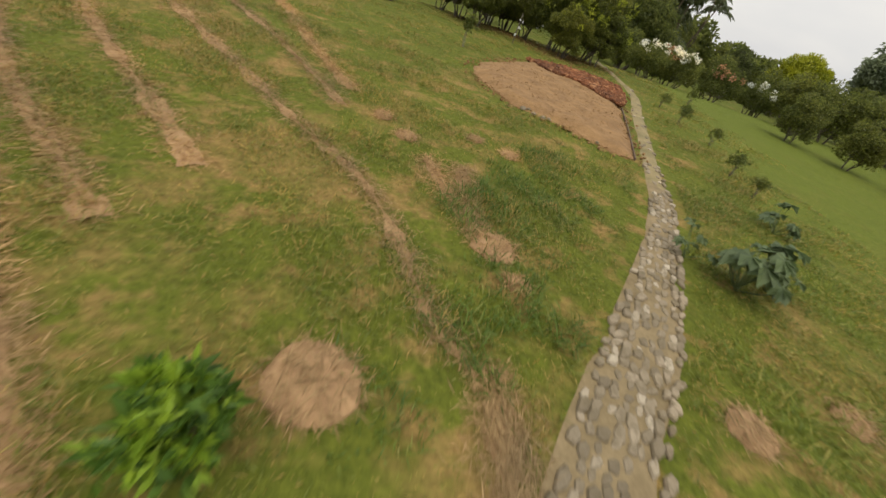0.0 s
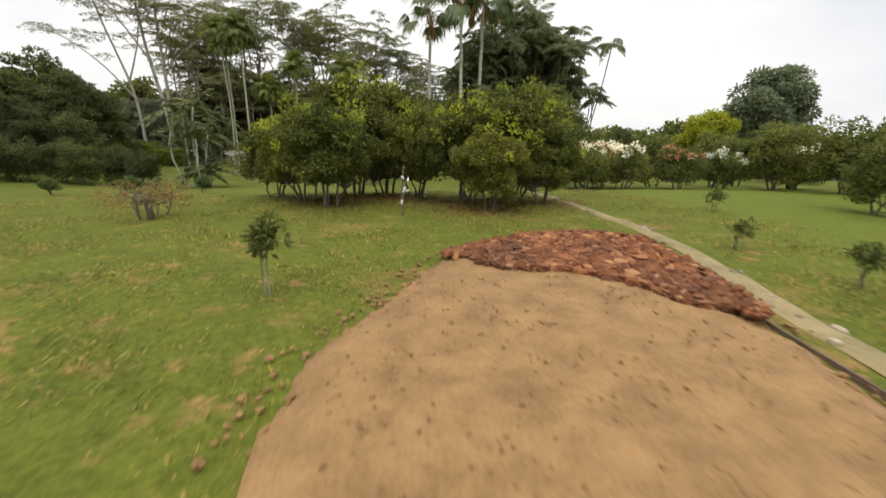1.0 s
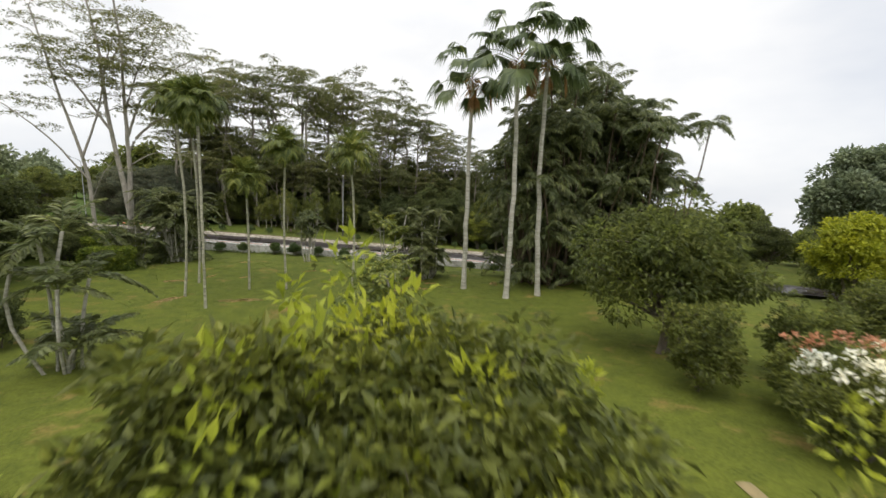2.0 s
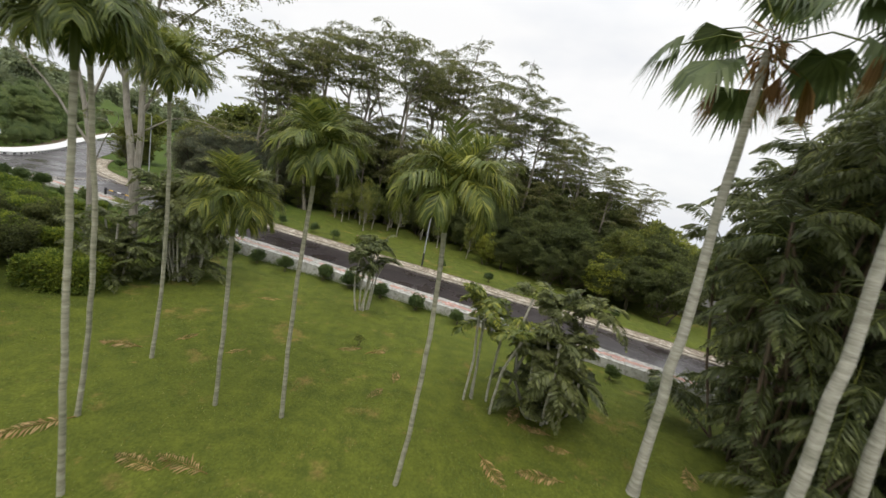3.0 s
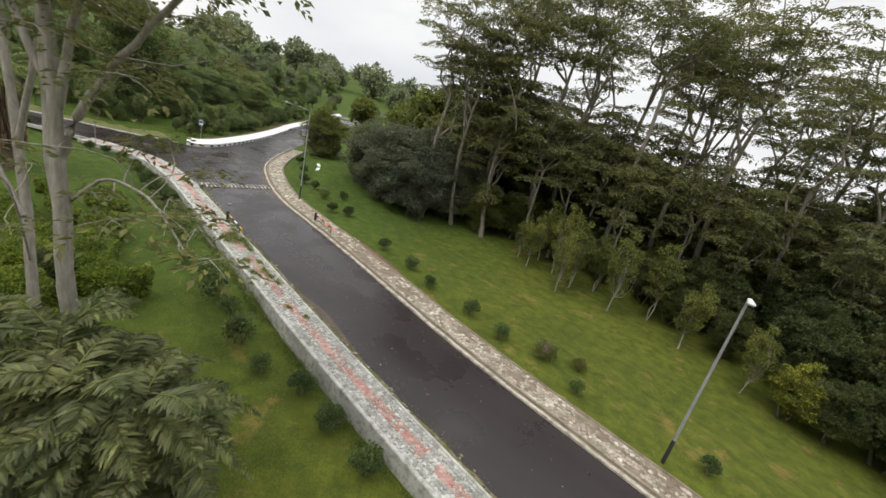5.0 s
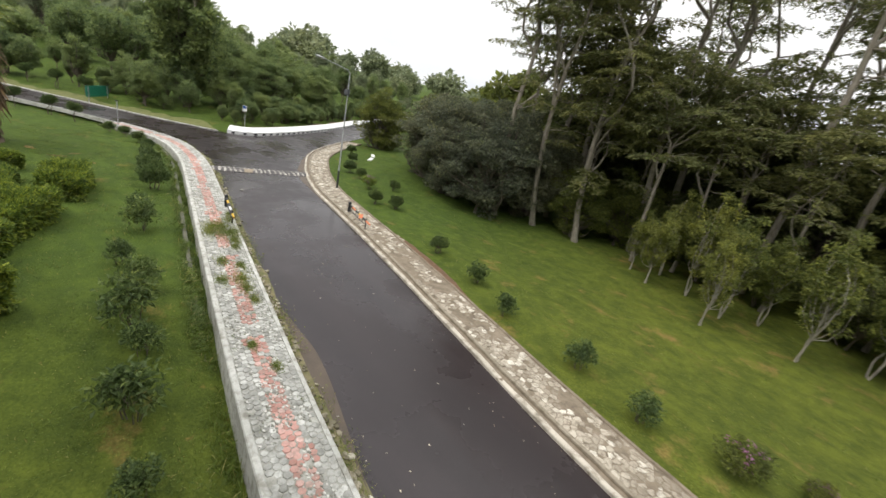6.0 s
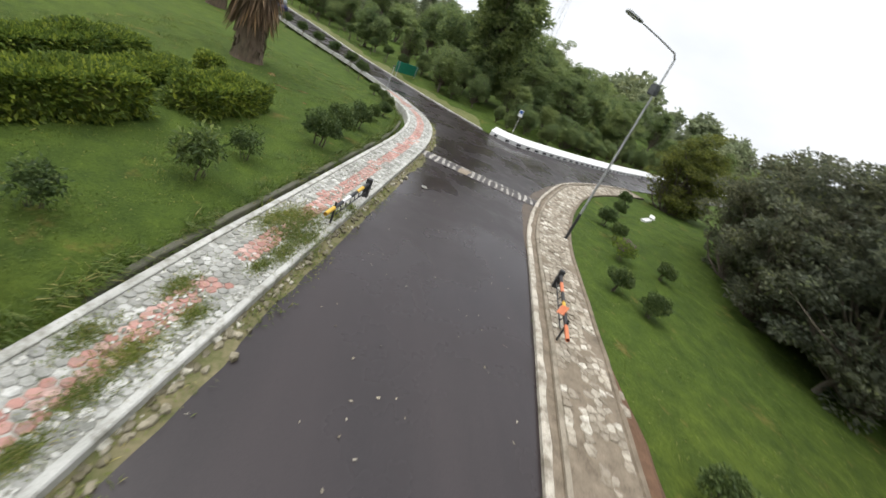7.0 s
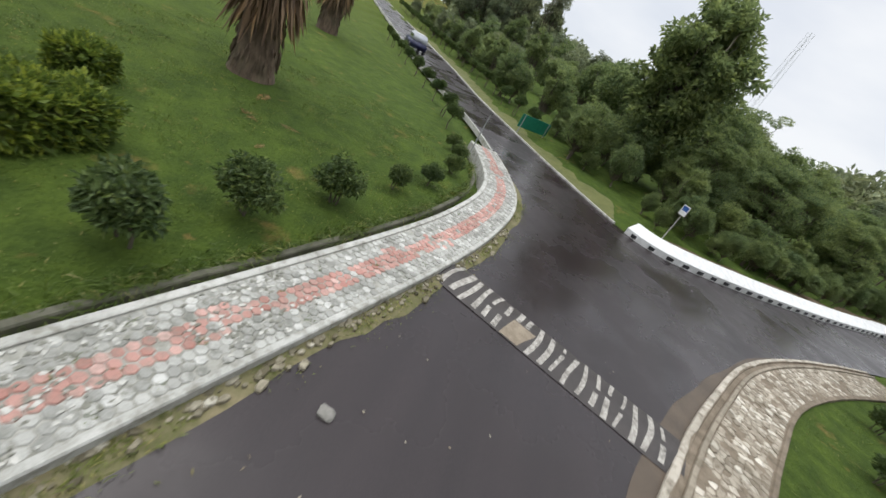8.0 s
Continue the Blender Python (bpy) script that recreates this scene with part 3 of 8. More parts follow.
def crown_centres(n, rx, rz, z0, r, lower=-0.6):
    """Centres of clumps spread over the skin of an uneven crown."""
    out = []
    while len(out) < n:
        d = norm(r.normal(size=3))
        if d[2] < lower:
            continue
        k = r.uniform(0.45, 1.0)
        lob = 0.8 + 0.3 * noise.noise(Vector(d * 1.7) + Vector((z0, rx, n)))
        out.append(np.array([d[0] * rx * k * lob, d[1] * rx * k * lob, z0 + d[2] * rz * k * lob]))
    return np.array(out)


def broadleaf(seed, h, rx, base, clumps, per, leaf_l, leaf_w, trunk_r, stems=1, flat=0.75, lower=-0.6, hang=0.0, clump_r=0.3):
    """Meshes (wood chunk, leaf chunk) of a broad-leaved tree or shrub: stems, limbs to the clumps, leaves."""
    r = rng(seed)
    rz = (h - base) / 2
    z0 = base + rz
    cs = crown_centres(clumps, rx, rz, z0, r, lower)
    wood = []
    forks = []
    for s in range(stems):
        a = r.uniform(0, 6.28)
        foot = np.array([math.cos(a), math.sin(a), 0]) * (0.12 * rx if stems > 1 else 0)
        fork = foot * 2.2 + np.array([r.normal() * 0.05 * rx, r.normal() * 0.05 * rx, base + rz * r.uniform(0.1, 0.5)])
        line = bend(foot - np.array([0, 0, 0.15]), fork, r, 0.06, 7)
        rad = trunk_r * np.linspace(1.0, 0.6, 7)
        rad[0] *= 1.35
        wood.append(tube(line, rad, 8))
        forks.append(fork)
    for i, c in enumerate(cs):
        if i % 2 and clumps > 14:
            continue
        f = forks[int(r.integers(len(forks)))]
        wood.append(tube(bend(f, c, r, 0.10, 5), trunk_r * np.linspace(0.5, 0.08, 5), 5))
    leaf = clump_leaves(cs, rx * clump_r * r.uniform(0.7, 1.3, len(cs)), per, leaf_l, leaf_w, r, flat, hang)
    return join(wood), leaf


def plant(name, wood, leaf, m_wood, m_leaf, label, category, at, turn=0.0, size=1.0, group="", extra=()):
    ob = thing(name, label, category, at, turn, size, group)
    if wood is not None:
        part("trunk", mesh_np("trunk", *wood, m_wood, True), ob)
    part("crown", mesh_np("crown", *leaf, m_leaf, False), ob)
    for nm, chunk, mt, lab in extra:
        part(nm, mesh_np(nm, *chunk, mt, False), ob, lab)
    return ob


def cap_leaves(r, c, rad, n, leaf_l, leaf_w, droop):
    """One domed, feathery plate of leaves round c: (leaves, twigs). Its leaves gather along spokes, so that light shows between."""
    spokes = int(r.integers(8, 12))
    ray = np.arange(spokes) * 6.2832 / spokes + r.normal(size=spokes) * 0.18
    th = ray[r.integers(spokes, size=n)] + r.normal(size=n) * 0.17
    ph = r.uniform(0, 6.28, 3)
    edge = 1 + 0.24 * np.sin(2 * th + ph[0]) + 0.16 * np.sin(5 * th + ph[1]) + 0.10 * np.sin(9 * th + ph[2])
    rho = np.sqrt(r.uniform(0.01, 1, n))
    q = rho * edge * rad
    tilt = r.normal(size=2) * 0.10
    x, y = np.cos(th) * q, np.sin(th) * q
    z = -droop * rho ** 2.2 * rad + x * tilt[0] + y * tilt[1] + r.normal(size=n) * 0.05 * rad
    way = np.column_stack([np.cos(th) * 0.7 + r.normal(size=n) * 0.6, np.sin(th) * 0.7 + r.normal(size=n) * 0.6, -0.25 * rho + r.normal(size=n) * 0.18])
    leaf = leaves(c + np.column_stack([x, y, z]), way, leaf_l * r.uniform(0.6, 1.35, n), leaf_w * r.uniform(0.7, 1.3, n), r, 0.12)
    twigs = []
    for a in ray[::2]:
        k = np.linspace(0, 0.8, 4)
        twigs.append(tube(c + np.column_stack([np.cos(a) * k * rad, np.sin(a) * k * rad, -droop * k ** 2.2 * rad - 0.03]), 0.012 * rad * np.linspace(1, 0.4, 4), 3, False))
    return leaf, twigs


def umbrella_tree(seed, h, spread, trunk_r, forks=4, fork=0.52, caps=6, cap_r=1.5, per=420, leaf_l=0.24, leaf_w=0.10, droop=0.34, low=3, rise=1.35):
    """A tall tree with a pale trunk that forks into sinuous rising limbs, each bearing domed, layered plates of feathery leaves."""
    r = rng(seed)
    wood, lf = [], []
    lean = r.normal(size=2) * 0.025 * h
    top = np.array([lean[0], lean[1], h * (fork + 0.14)])
    line = bend((0, 0, -0.3), top, r, 0.025, 12)
    rad = trunk_r * np.linspace(1, 0.5, 12)
    rad[0] *= 1.35
    wood.append(tube(line, rad, 9))

    def branch_cap(st, a, ln, up, size, thick):
        end = st + np.array([math.cos(a) * ln, math.sin(a) * ln, up])
        wood.append(tube(bend(st, end, r, 0.09, 6), trunk_r * np.linspace(thick, 0.05, 6), 5))
        lv, tw = cap_leaves(r, end, size, int(per * (size / cap_r) ** 2), leaf_l, leaf_w, droop)
        lf.append(lv)
        wood.extend(tw)

    for k in range(forks):
        a = k * 6.2832 / forks + r.normal() * 0.35
        reach = spread * (0.12 if k == 0 else r.uniform(0.35, 0.72))
        st = line[int(r.integers(7, 12))] if k else line[-1]
        end = np.array([lean[0] + math.cos(a) * reach, lean[1] + math.sin(a) * reach, h * (0.97 if k == 0 else r.uniform(0.80, 0.95))])
        t = np.linspace(0, 1, 10)[:, None]
        sway = np.array([-math.sin(a), math.cos(a), 0]) * r.normal() * 0.06 * h
        limb = st + (end - st) * np.concatenate([t ** rise, t ** rise, t], 1) + sway * np.sin(t * 5.5) * (1 - t) + r.normal(size=(10, 3)) * 0.006 * h * np.sin(t * math.pi)
        wood.append(tube(limb, trunk_r * np.linspace(0.48, 0.10, 10), 6))
        for q in range(caps):
            u = 0.30 + 0.70 * (q + r.uniform(0, 0.6)) / caps
            p = np.array([np.interp(min(u, 1.0), np.linspace(0, 1, 10), limb[:, c]) for c in range(3)])
            b = a + q * 2.4 + r.normal() * 0.4
            ln = spread * r.uniform(0.12, 0.36) * (1.15 - 0.5 * u)
            branch_cap(p, b, ln, ln * r.uniform(0.12, 0.45), cap_r * r.uniform(0.65, 1.15), 0.20)
    for q in range(low):
        p = line[int(r.integers(6, 12))]
        ln = spread * r.uniform(0.25, 0.62)
        branch_cap(p, r.uniform(0, 6.28), ln, ln * r.uniform(0.1, 0.4), cap_r * r.uniform(0.5, 0.85), 0.22)
    return join(wood), join(lf)


def frond(r, start, way, length, arch, leaflets, leaf_l, leaf_w, hang=0.6, sides=4, stalk=0.12, vee=0.3, lead=0.65):
    """One feather leaf: (rib chunk, leaflet chunk). way: plan direction; arch: how far it rises and falls."""
    t = np.linspace(0, 1, 10)
    w = np.array([way[0], way[1], 0.0])
    up = way[2]
    pts = np.asarray(start) + w * (length * (t ** 0.95))[:, None] * max(0.25, 1 - 0.3 * abs(up)) + np.array([0, 0, 1.0]) * (length * (up * t - arch * t ** 2))[:, None]
    rib = tube(pts, 0.022 * length / 2.2 * np.linspace(1, 0.2, 10), sides)
    tt = np.repeat(np.linspace(stalk, 0.99, leaflets), 2)
    p = np.stack([np.interp(tt, t, pts[:, c]) for c in range(3)], 1)
    tan = norm(np.stack([np.interp(tt, t, np.gradient(pts[:, c])) for c in range(3)], 1))
    side = norm(np.cross(tan, np.array([0, 0, 1.0]))) * np.where(np.arange(len(tt)) % 2, 1, -1)[:, None]
    d = side + tan * lead + np.array([0, 0, vee]) - np.array([0, 0, hang]) * (0.4 + r.uniform(0, 0.6, len(tt)))[:, None] + r.normal(size=p.shape) * 0.08
    ll = leaf_l * (np.sin(np.clip(tt * 1.05, 0, 1) * math.pi * 0.86 + 0.25)) * r.uniform(0.85, 1.1, len(tt))
    return rib, leaves(p, d, np.maximum(ll, 0.08), leaf_w, r, 0.22, 0.1)


def plume(r, start, az, length, el0, el1, leaflets, leaf_l, leaf_w, pend):
    """One arching feather leaf with long two-jointed leaflets that hang more the larger pend is: (rib chunk, leaflet chunk)."""
    n = 12
    t = np.linspace(0, 1, n)
    el = el0 + (el1 - el0) * t ** 1.15
    out = np.array([math.cos(az), math.sin(az), 0.0])
    step = (out * np.cos(el)[:, None] + np.array([0, 0, 1.0]) * np.sin(el)[:, None]) * length / (n - 1)
    pts = np.asarray(start) + np.concatenate([np.zeros((1, 3)), np.cumsum(step[:-1], 0)])
    rib = tube(pts, 0.020 * np.linspace(1, 0.2, n), 4)
    tt = np.repeat(np.linspace(0.14, 0.99, leaflets), 2)
    p = np.stack([np.interp(tt, t, pts[:, c]) for c in range(3)], 1)
    tan = norm(np.stack([np.interp(tt, t, step[:, c]) for c in range(3)], 1))
    side = np.array([-math.sin(az), math.cos(az), 0.0]) * np.where(np.arange(len(tt)) % 2, 1, -1)[:, None]
    up = norm(np.cross(tan, np.cross(np.array([0, 0, 1.0]), tan) + 1e-6))
    k = r.uniform(0.6, 1.3, len(tt))[:, None]
    d0 = norm(side * 0.75 + tan * 0.62 + up * 0.30 - np.array([0, 0, 0.35 * pend]) * k + r.normal(size=p.shape) * 0.09)
    d1 = norm(d0 - np.array([0, 0, 1.25 * pend]) * k)
    ll = (leaf_l * (0.35 + 0.65 * np.sin(np.clip(tt, 0, 1) * math.pi * 0.80 + 0.35)) * r.uniform(0.85, 1.1, len(tt)))[:, None]
    wide = norm(tan - d0 * (tan * d0).sum(1, keepdims=True)) * leaf_w * r.uniform(0.8, 1.2, (len(tt), 1))
    mid = p + d0 * ll * 0.5
    tip = mid + d1 * ll * 0.55
    v = np.stack([p - wide * 0.22, p + wide * 0.22, mid + wide * 0.5, mid - wide * 0.5, tip + wide * 0.08, tip - wide * 0.08], 1).reshape(-1, 3)
    b = np.arange(len(tt))[:, None] * 6
    return rib, (v, np.concatenate([b + np.array([[0, 1, 2, 3]]), b + np.array([[3, 2, 4, 5]])]))


def feather_palm(seed, h, fronds, length, leaflets=44, leaf_l=0.6, leaf_w=0.055, trunk_r=0.075, shaft=0.9, lean=0.0):
    """Parts of a slim feather palm: trunk, crownshaft, ribs and leaflets; young leaves stand, old ones curl down."""
    r = rng(seed)
    top = np.array([lean, lean * 0.3, h])
    line = bend((0, 0, -0.2), top, r, 0.012, 14)
    rad = trunk_r * (1 + 0.25 * np.exp(-np.linspace(0, 10, 14)))
    trunk = tube(line, rad, 9)
    sh = tube(np.array([top, top + [0, 0, shaft * 0.35], top + [0, 0, shaft * 0.8], top + [0, 0, shaft * 1.1]]), trunk_r * np.array([1.0, 1.45, 1.0, 0.5]), 9)
    ribs, lf = [], []
    for i in range(fronds):
        age = (i / max(1, fronds - 1)) ** 0.72
        a = i * 2.39996 + r.normal() * 0.15
        el0 = radians(86 - 42 * age + r.normal() * 5)
        el1 = radians(60 - 172 * age ** 0.8 + r.normal() * 8)
        rb, lv = plume(r, top + [0, 0, shaft * (1.0 - 0.25 * age)], a, length * (0.82 + 0.2 * math.sin(age * math.pi)) * r.uniform(0.92, 1.08), el0, el1, leaflets, leaf_l, leaf_w, 0.08 + 1.3 * age)
        ribs.append(rb)
        lf.append(lv)
    return trunk, sh, join(ribs), join(lf)


def palm_thing(name, chunks, label, at, turn=0.0, m_leaf=None, group="slim palms", size=1.0, m_trunk=None):
    ob = thing(name, label, "palm tree", at, turn, size, group)
    trunk, sh, ribs, lf = chunks
    if trunk is not None:
        part("trunk", mesh_np("trunk", *trunk, m_trunk or PALMBARK, True), ob)
    if sh is not None:
        part("crownshaft", mesh_np("crownshaft", *sh, L_PALM, True), ob, "smooth green crownshaft")
    tagged(part("leaf_ribs", mesh_np("leaf_ribs", *ribs, L_PALM, True), ob), kind="stuff")
    part("crown", mesh_np("crown", *lf, m_leaf or L_PALM, False), ob)
    return ob


def fan_leaf(r, hub, way, radius, segs=30, spread=3.1, dead=False):
    """A fan leaf: pleated segments that radiate from the hub and droop at the tips."""
    way = norm(np.asarray(way, float))
    side = norm(np.cross(way, [0, 0, 1.0]) + 1e-6)
    a = np.linspace(-spread / 2, spread / 2, segs) * (0.35 if dead else 1.0)
    d = way * np.cos(a)[:, None] + side * np.sin(a)[:, None]
    p = np.repeat(np.asarray(hub)[None], segs, 0)
    ll = radius * (0.72 + 0.28 * np.cos(a * 0.6)) * r.uniform(0.9, 1.05, segs)
    n = norm(np.cross(side, way))
    w = ll * (spread / segs) * (0.5 if dead else 1.25)
    s2 = norm(np.cross(d, n))
    mid = p + d * (ll * 0.62)[:, None]
    tip = p + d * ll[:, None] + np.array([0, 0, -1.0]) * (ll * r.uniform(0.25, 0.70, segs))[:, None]
    v = np.stack([p, mid + s2 * w[:, None] / 2 + n * 0.02, tip, mid - s2 * w[:, None] / 2 - n * 0.02], 1).reshape(-1, 3)
    return v, np.arange(4 * segs).reshape(segs, 4)


def fan_palm(seed, h, lean, crown_n=22, radius=0.85, trunk_r=0.13):
    r = rng(seed)
    top = np.array([lean[0], lean[1], h])
    line = bend((0, 0, -0.3), top, r, 0.015, 16)
    rad = trunk_r * np.linspace(1.15, 0.75, 16)
    rad[0] *= 1.4
    trunk = tube(line, rad, 10)
    stalks, green, dead = [], [], []
    for i in range(crown_n):
        a = i * 2.39996
        age = i / (crown_n - 1)
        el = 1.2 - 1.75 * age
        d = np.array([math.cos(a) * math.cos(el), math.sin(a) * math.cos(el), math.sin(el)])
        ln = radius * r.uniform(1.5, 2.0)
        ln *= 0.5 if i >= crown_n - 3 else 1.0
        start = top + np.array([0, 0, 0.6 - 0.7 * age])
        hub = start + d * ln + np.array([0, 0, -0.25 * ln * (1 - abs(d[2]))])
        stalks.append(tube(np.array([start, start + d * ln * 0.55, hub]), 0.018, 4))
        fw = d + np.array([0, 0, -0.85])
        if i >= crown_n - 3:
            dead.append(fan_leaf(r, hub, (d[0] * 0.3, d[1] * 0.3, -1), radius * 0.75, dead=True))
        else:
            green.append(fan_leaf(r, hub, fw, radius * r.uniform(0.9, 1.1)))
    boots = clump_leaves([top + np.array([0, 0, -0.2]), top + np.array([0, 0, 0.2])], [0.28, 0.3], 60, 0.5, 0.07, r, 1.2, 1.2)
    return trunk, join(stalks), join(green), join(dead + [boots])


def clump_palm(seed, h, stems, fronds, length, leaflets=34, leaf_l=0.42, leaf_w=0.05, spread=0.6, arch=0.6, hang=0.5, low=0.2):
    """A many-stemmed palm that forms a bush: stems, ribs, leaflets."""
    r = rng(seed)
    st, ribs, lf = [], [], []
    for s in range(stems):
        a = r.uniform(0, 6.28)
        hh = h * (low + (1 - low) * r.uniform(0, 1) ** (0.85 if h > 6 else 1.0))
        foot = np.array([math.cos(a), math.sin(a), 0]) * spread * r.uniform(0.1, 0.6)
        top = foot * r.uniform(1.2, 2.6) + np.array([0, 0, hh])
        st.append(tube(bend(foot - np.array([0, 0, 0.15]), top, r, 0.05, 6), 0.045, 6))
        for i in range(fronds):
            b = r.uniform(0, 6.28)
            up = r.uniform(0.1, 1.2)
            rb, lv = frond(r, top, (math.cos(b), math.sin(b), up), length * r.uniform(0.7, 1.1), arch * r.uniform(0.7, 1.3), leaflets, leaf_l, leaf_w, hang, 3)
            ribs.append(rb)
            lf.append(lv)
    return join(st), None, join(ribs), join(lf)


def blocky(d, lx, ly, lz, seed, power=7.0):
    """Points on a clipped block with softened edges and a slightly uneven face, in the directions d."""
    k = (np.abs(d) ** power).sum(1) ** (-1.0 / power)
    p = d * k[:, None] * np.array([lx / 2, ly / 2, lz / 2])
    wob = np.array([0.27 * noise.noise(Vector((v[0] * 1.1, v[1] * 1.1, v[2] * 1.3 + seed))) + 0.09 * noise.noise(Vector((v[0] * 3.1, v[1] * 3.1, v[2] * 3 + seed))) for v in p])
    return p + norm(d * np.array([1, 1, 1.0])) * wob[:, None] + np.array([0, 0, lz / 2])


def hedge_leaves(r, lx, ly, lz, n, leaf_l, leaf_w, seed=0):
    """Leaves over the skin of a clipped, slightly uneven block."""
    area = np.array([ly * lz, lx * lz, lx * ly * 1.3])
    side = r.choice(3, n, p=area / area.sum())
    d = r.uniform(-1, 1, (n, 3))
    d[np.arange(n), side] = np.where((side == 2) | (r.uniform(size=n) < 0.5), 1.0, -1.0)
    p = (blocky(d, lx, ly, lz, seed) - np.array([0, 0, lz / 2])) * r.uniform(0.88, 1.09, n)[:, None] + np.array([0, 0, lz / 2])
    p[:, 2] = np.maximum(p[:, 2], 0.03)
    way = norm(d) * 0.9 + r.normal(size=d.shape) * 0.7 + np.array([0, 0, 0.25])
    return leaves(p, way, leaf_l * r.uniform(0.6, 1.3, n), leaf_w * r.uniform(0.7, 1.2, n), r, 0.1)


def core(lx, ly, lz, seed=0):
    """A dark twiggy heart for a dense hedge, so that its skin isn't see-through."""
    bm = bmesh.new()
    bmesh.ops.create_icosphere(bm, subdivisions=4, radius=1.0)
    d = np.array([v.co[:] for v in bm.verts])
    fs = np.array([[v.index for v in f.verts] for f in bm.faces])
    bm.free()
    return blocky(d / np.abs(d).max(1)[:, None], lx, ly, lz, seed), fs

# ---- planting ----
R7 = rng(70)


def shared(chunks, m_wood, m_leaf):
    return mesh_np("trunk", *chunks[0], m_wood, True), mesh_np("crown", *chunks[1], m_leaf, False)


def stand(meshes, name, label, category, x, y, turn, size, group, sink=0.0):
    ob = thing(name, label, category, (x, y, gz(x, y) - sink), turn, size, group)
    part("trunk", meshes[0], ob)
    part("crown", meshes[1], ob)
    return ob


# citrus trees in a group on the lawn
CITRUS = [shared(broadleaf(100 + k, 3.45, 1.6, 0.15, 120, 190, 0.115, 0.055, 0.045, stems=5, lower=-0.9, clump_r=0.19), DARKBARK, L_CITRUS) for k in range(4)]
SHOOTS = []
for k in range(4):
    rr = rng(110 + k)
    tips = crown_centres(22, 1.7, 1.75, 1.9, rr, -0.1)
    SHOOTS.append(mesh_np("young_growth", *clump_leaves(tips, 0.19 * rr.uniform(0.5, 1.4, len(tips)), 34, 0.13, 0.055, rr, 1.3, -0.7), L_SHOOT, False))
for k, (x, y, s) in enumerate([(3.9, 22.4, 0.84), (4.65, 21.4, 0.82), (5.3, 24.2, 1.16), (6.4, 24.0, 1.13), (7.1, 22.6, 0.84), (8.3, 21.4, 0.90), (8.6, 20.0, 0.66), (9.9, 21.9, 1.05), (2.9, 23.9, 0.72), (10.3, 20.7, 0.72)]):
    ob = stand(CITRUS[k % 4], "citrus_tree", "low bushy citrus tree with yellow-green young shoots", "tree", x, y, k * 67, s, "citrus trees on the lawn")
    tagged(part("young_growth", SHOOTS[k % 4], ob, "bright yellow-green young shoots"), "bright yellow-green young shoots", kind="stuff")

# slim feather palms on the lower lawn
for k, (x, y, h, turn, ln) in enumerate([(-1.4, 40.8, 8.0, 0, 1.4), (-3.1, 42.9, 8.3, 40, 1.4), (-3.6, 46.0, 8.0, 90, 1.4), (-0.5, 44.4, 4.9, 130, 1.4), (1.4, 44.5, 6.6, 200, 1.45), (4.95, 42.9, 6.3, 260, 1.72)]):
    ch = feather_palm(200 + k, h, 26, ln, 62, 0.66, 0.029, 0.056)
    palm_thing("feather_palm", ch, "slim grey-trunked palm with arching drooping fronds", (x, y, gz(x, y)), turn, m_trunk=SLIMBARK)

# tall fan palms
for k, (x, y, h, lx, ly) in enumerate([(11.4, 44.4, 11.7, 0.1, 0.3), (13.2, 42.0, 12.2, 0.4, 0.3), (15.3, 42.6, 12.8, 0.3, 0.2)]):
    trunk, stalks, green, dead = fan_palm(220 + k, h, (lx, ly), 16, 1.10)
    ob = thing("fan_palm", "tall fan palm with a grey ringed trunk", "palm tree", (x, y, gz(x, y)), k * 40, 1, "tall fan palms")
    part("trunk", mesh_np("trunk", *trunk, PALMBARK, True), ob)
    part("stalk_cluster", mesh_np("stalk_cluster", *stalks, L_PALM, True), ob, kind="stuff")
    part("crown", mesh_np("crown", *green, L_FAN, False), ob)
    part("dead_leaves", mesh_np("dead_leaves", *dead, L_DEAD, False), ob, "brown hanging dead leaves")

# clump palms
for x, y, h, st, fr, ln, ml, nm in [(-7.6, 53.3, 4.6, 44, 8, 2.0, L_DARKPALM, "dense dark clump palm on the lawn"), (-2.6, 33.9, 4.4, 8, 8, 1.7, L_DARKPALM, "open clump palm with bare stems"),
                                    (6.3, 35.9, 2.6, 7, 7, 1.9, L_PALM, "low feathery palm clump"), (17.2, 46.8, 10.6, 96, 9, 2.3, L_DARKPALM, "huge dark drooping palm clump"), (20.8, 48.6, 14.4, 112, 9, 2.4, L_DARKPALM, "huge dark drooping palm clump"),
                                    (23.4, 46.8, 11.0, 84, 9, 2.2, L_DARKPALM, "huge dark drooping palm clump"), (1.2, 54.3, 3.5, 7, 7, 1.1, L_DARKPALM, "open clump palm with bare stems beside the pavement"),
                                    (7.2, 47.4, 3.9, 6, 8, 1.25, L_PALM, "open clump palm with bare stems on the lawn"), (9.5, 47.5, 4.3, 34, 7, 1.15, L_DARKPALM, "dense dark clump palm on the lawn"),
                                    (-9.6, 51.2, 2.7, 18, 7, 1.5, L_DARKPALM, "dense dark clump palm on the lawn")]:
    big = h > 6
    ch = clump_palm(int(abs(x * 31 + y)), h, st, fr, ln, 34 if big else 32, 0.62 if big else 0.40, 0.07 if big else (0.075 if h > 3 else 0.055), spread=0.5 + h * (0.24 if big else 0.14), hang=1.35 if big else 0.6, low=0.05 if big else (0.6 if st < 8 else 0.1), arch=0.8 if big else 0.65)
    palm_thing("clump_palm", ch, nm, (x, y, gz(x, y)), 0, ml, "clump palms", m_trunk=FIBRE if big else PALMBARK)

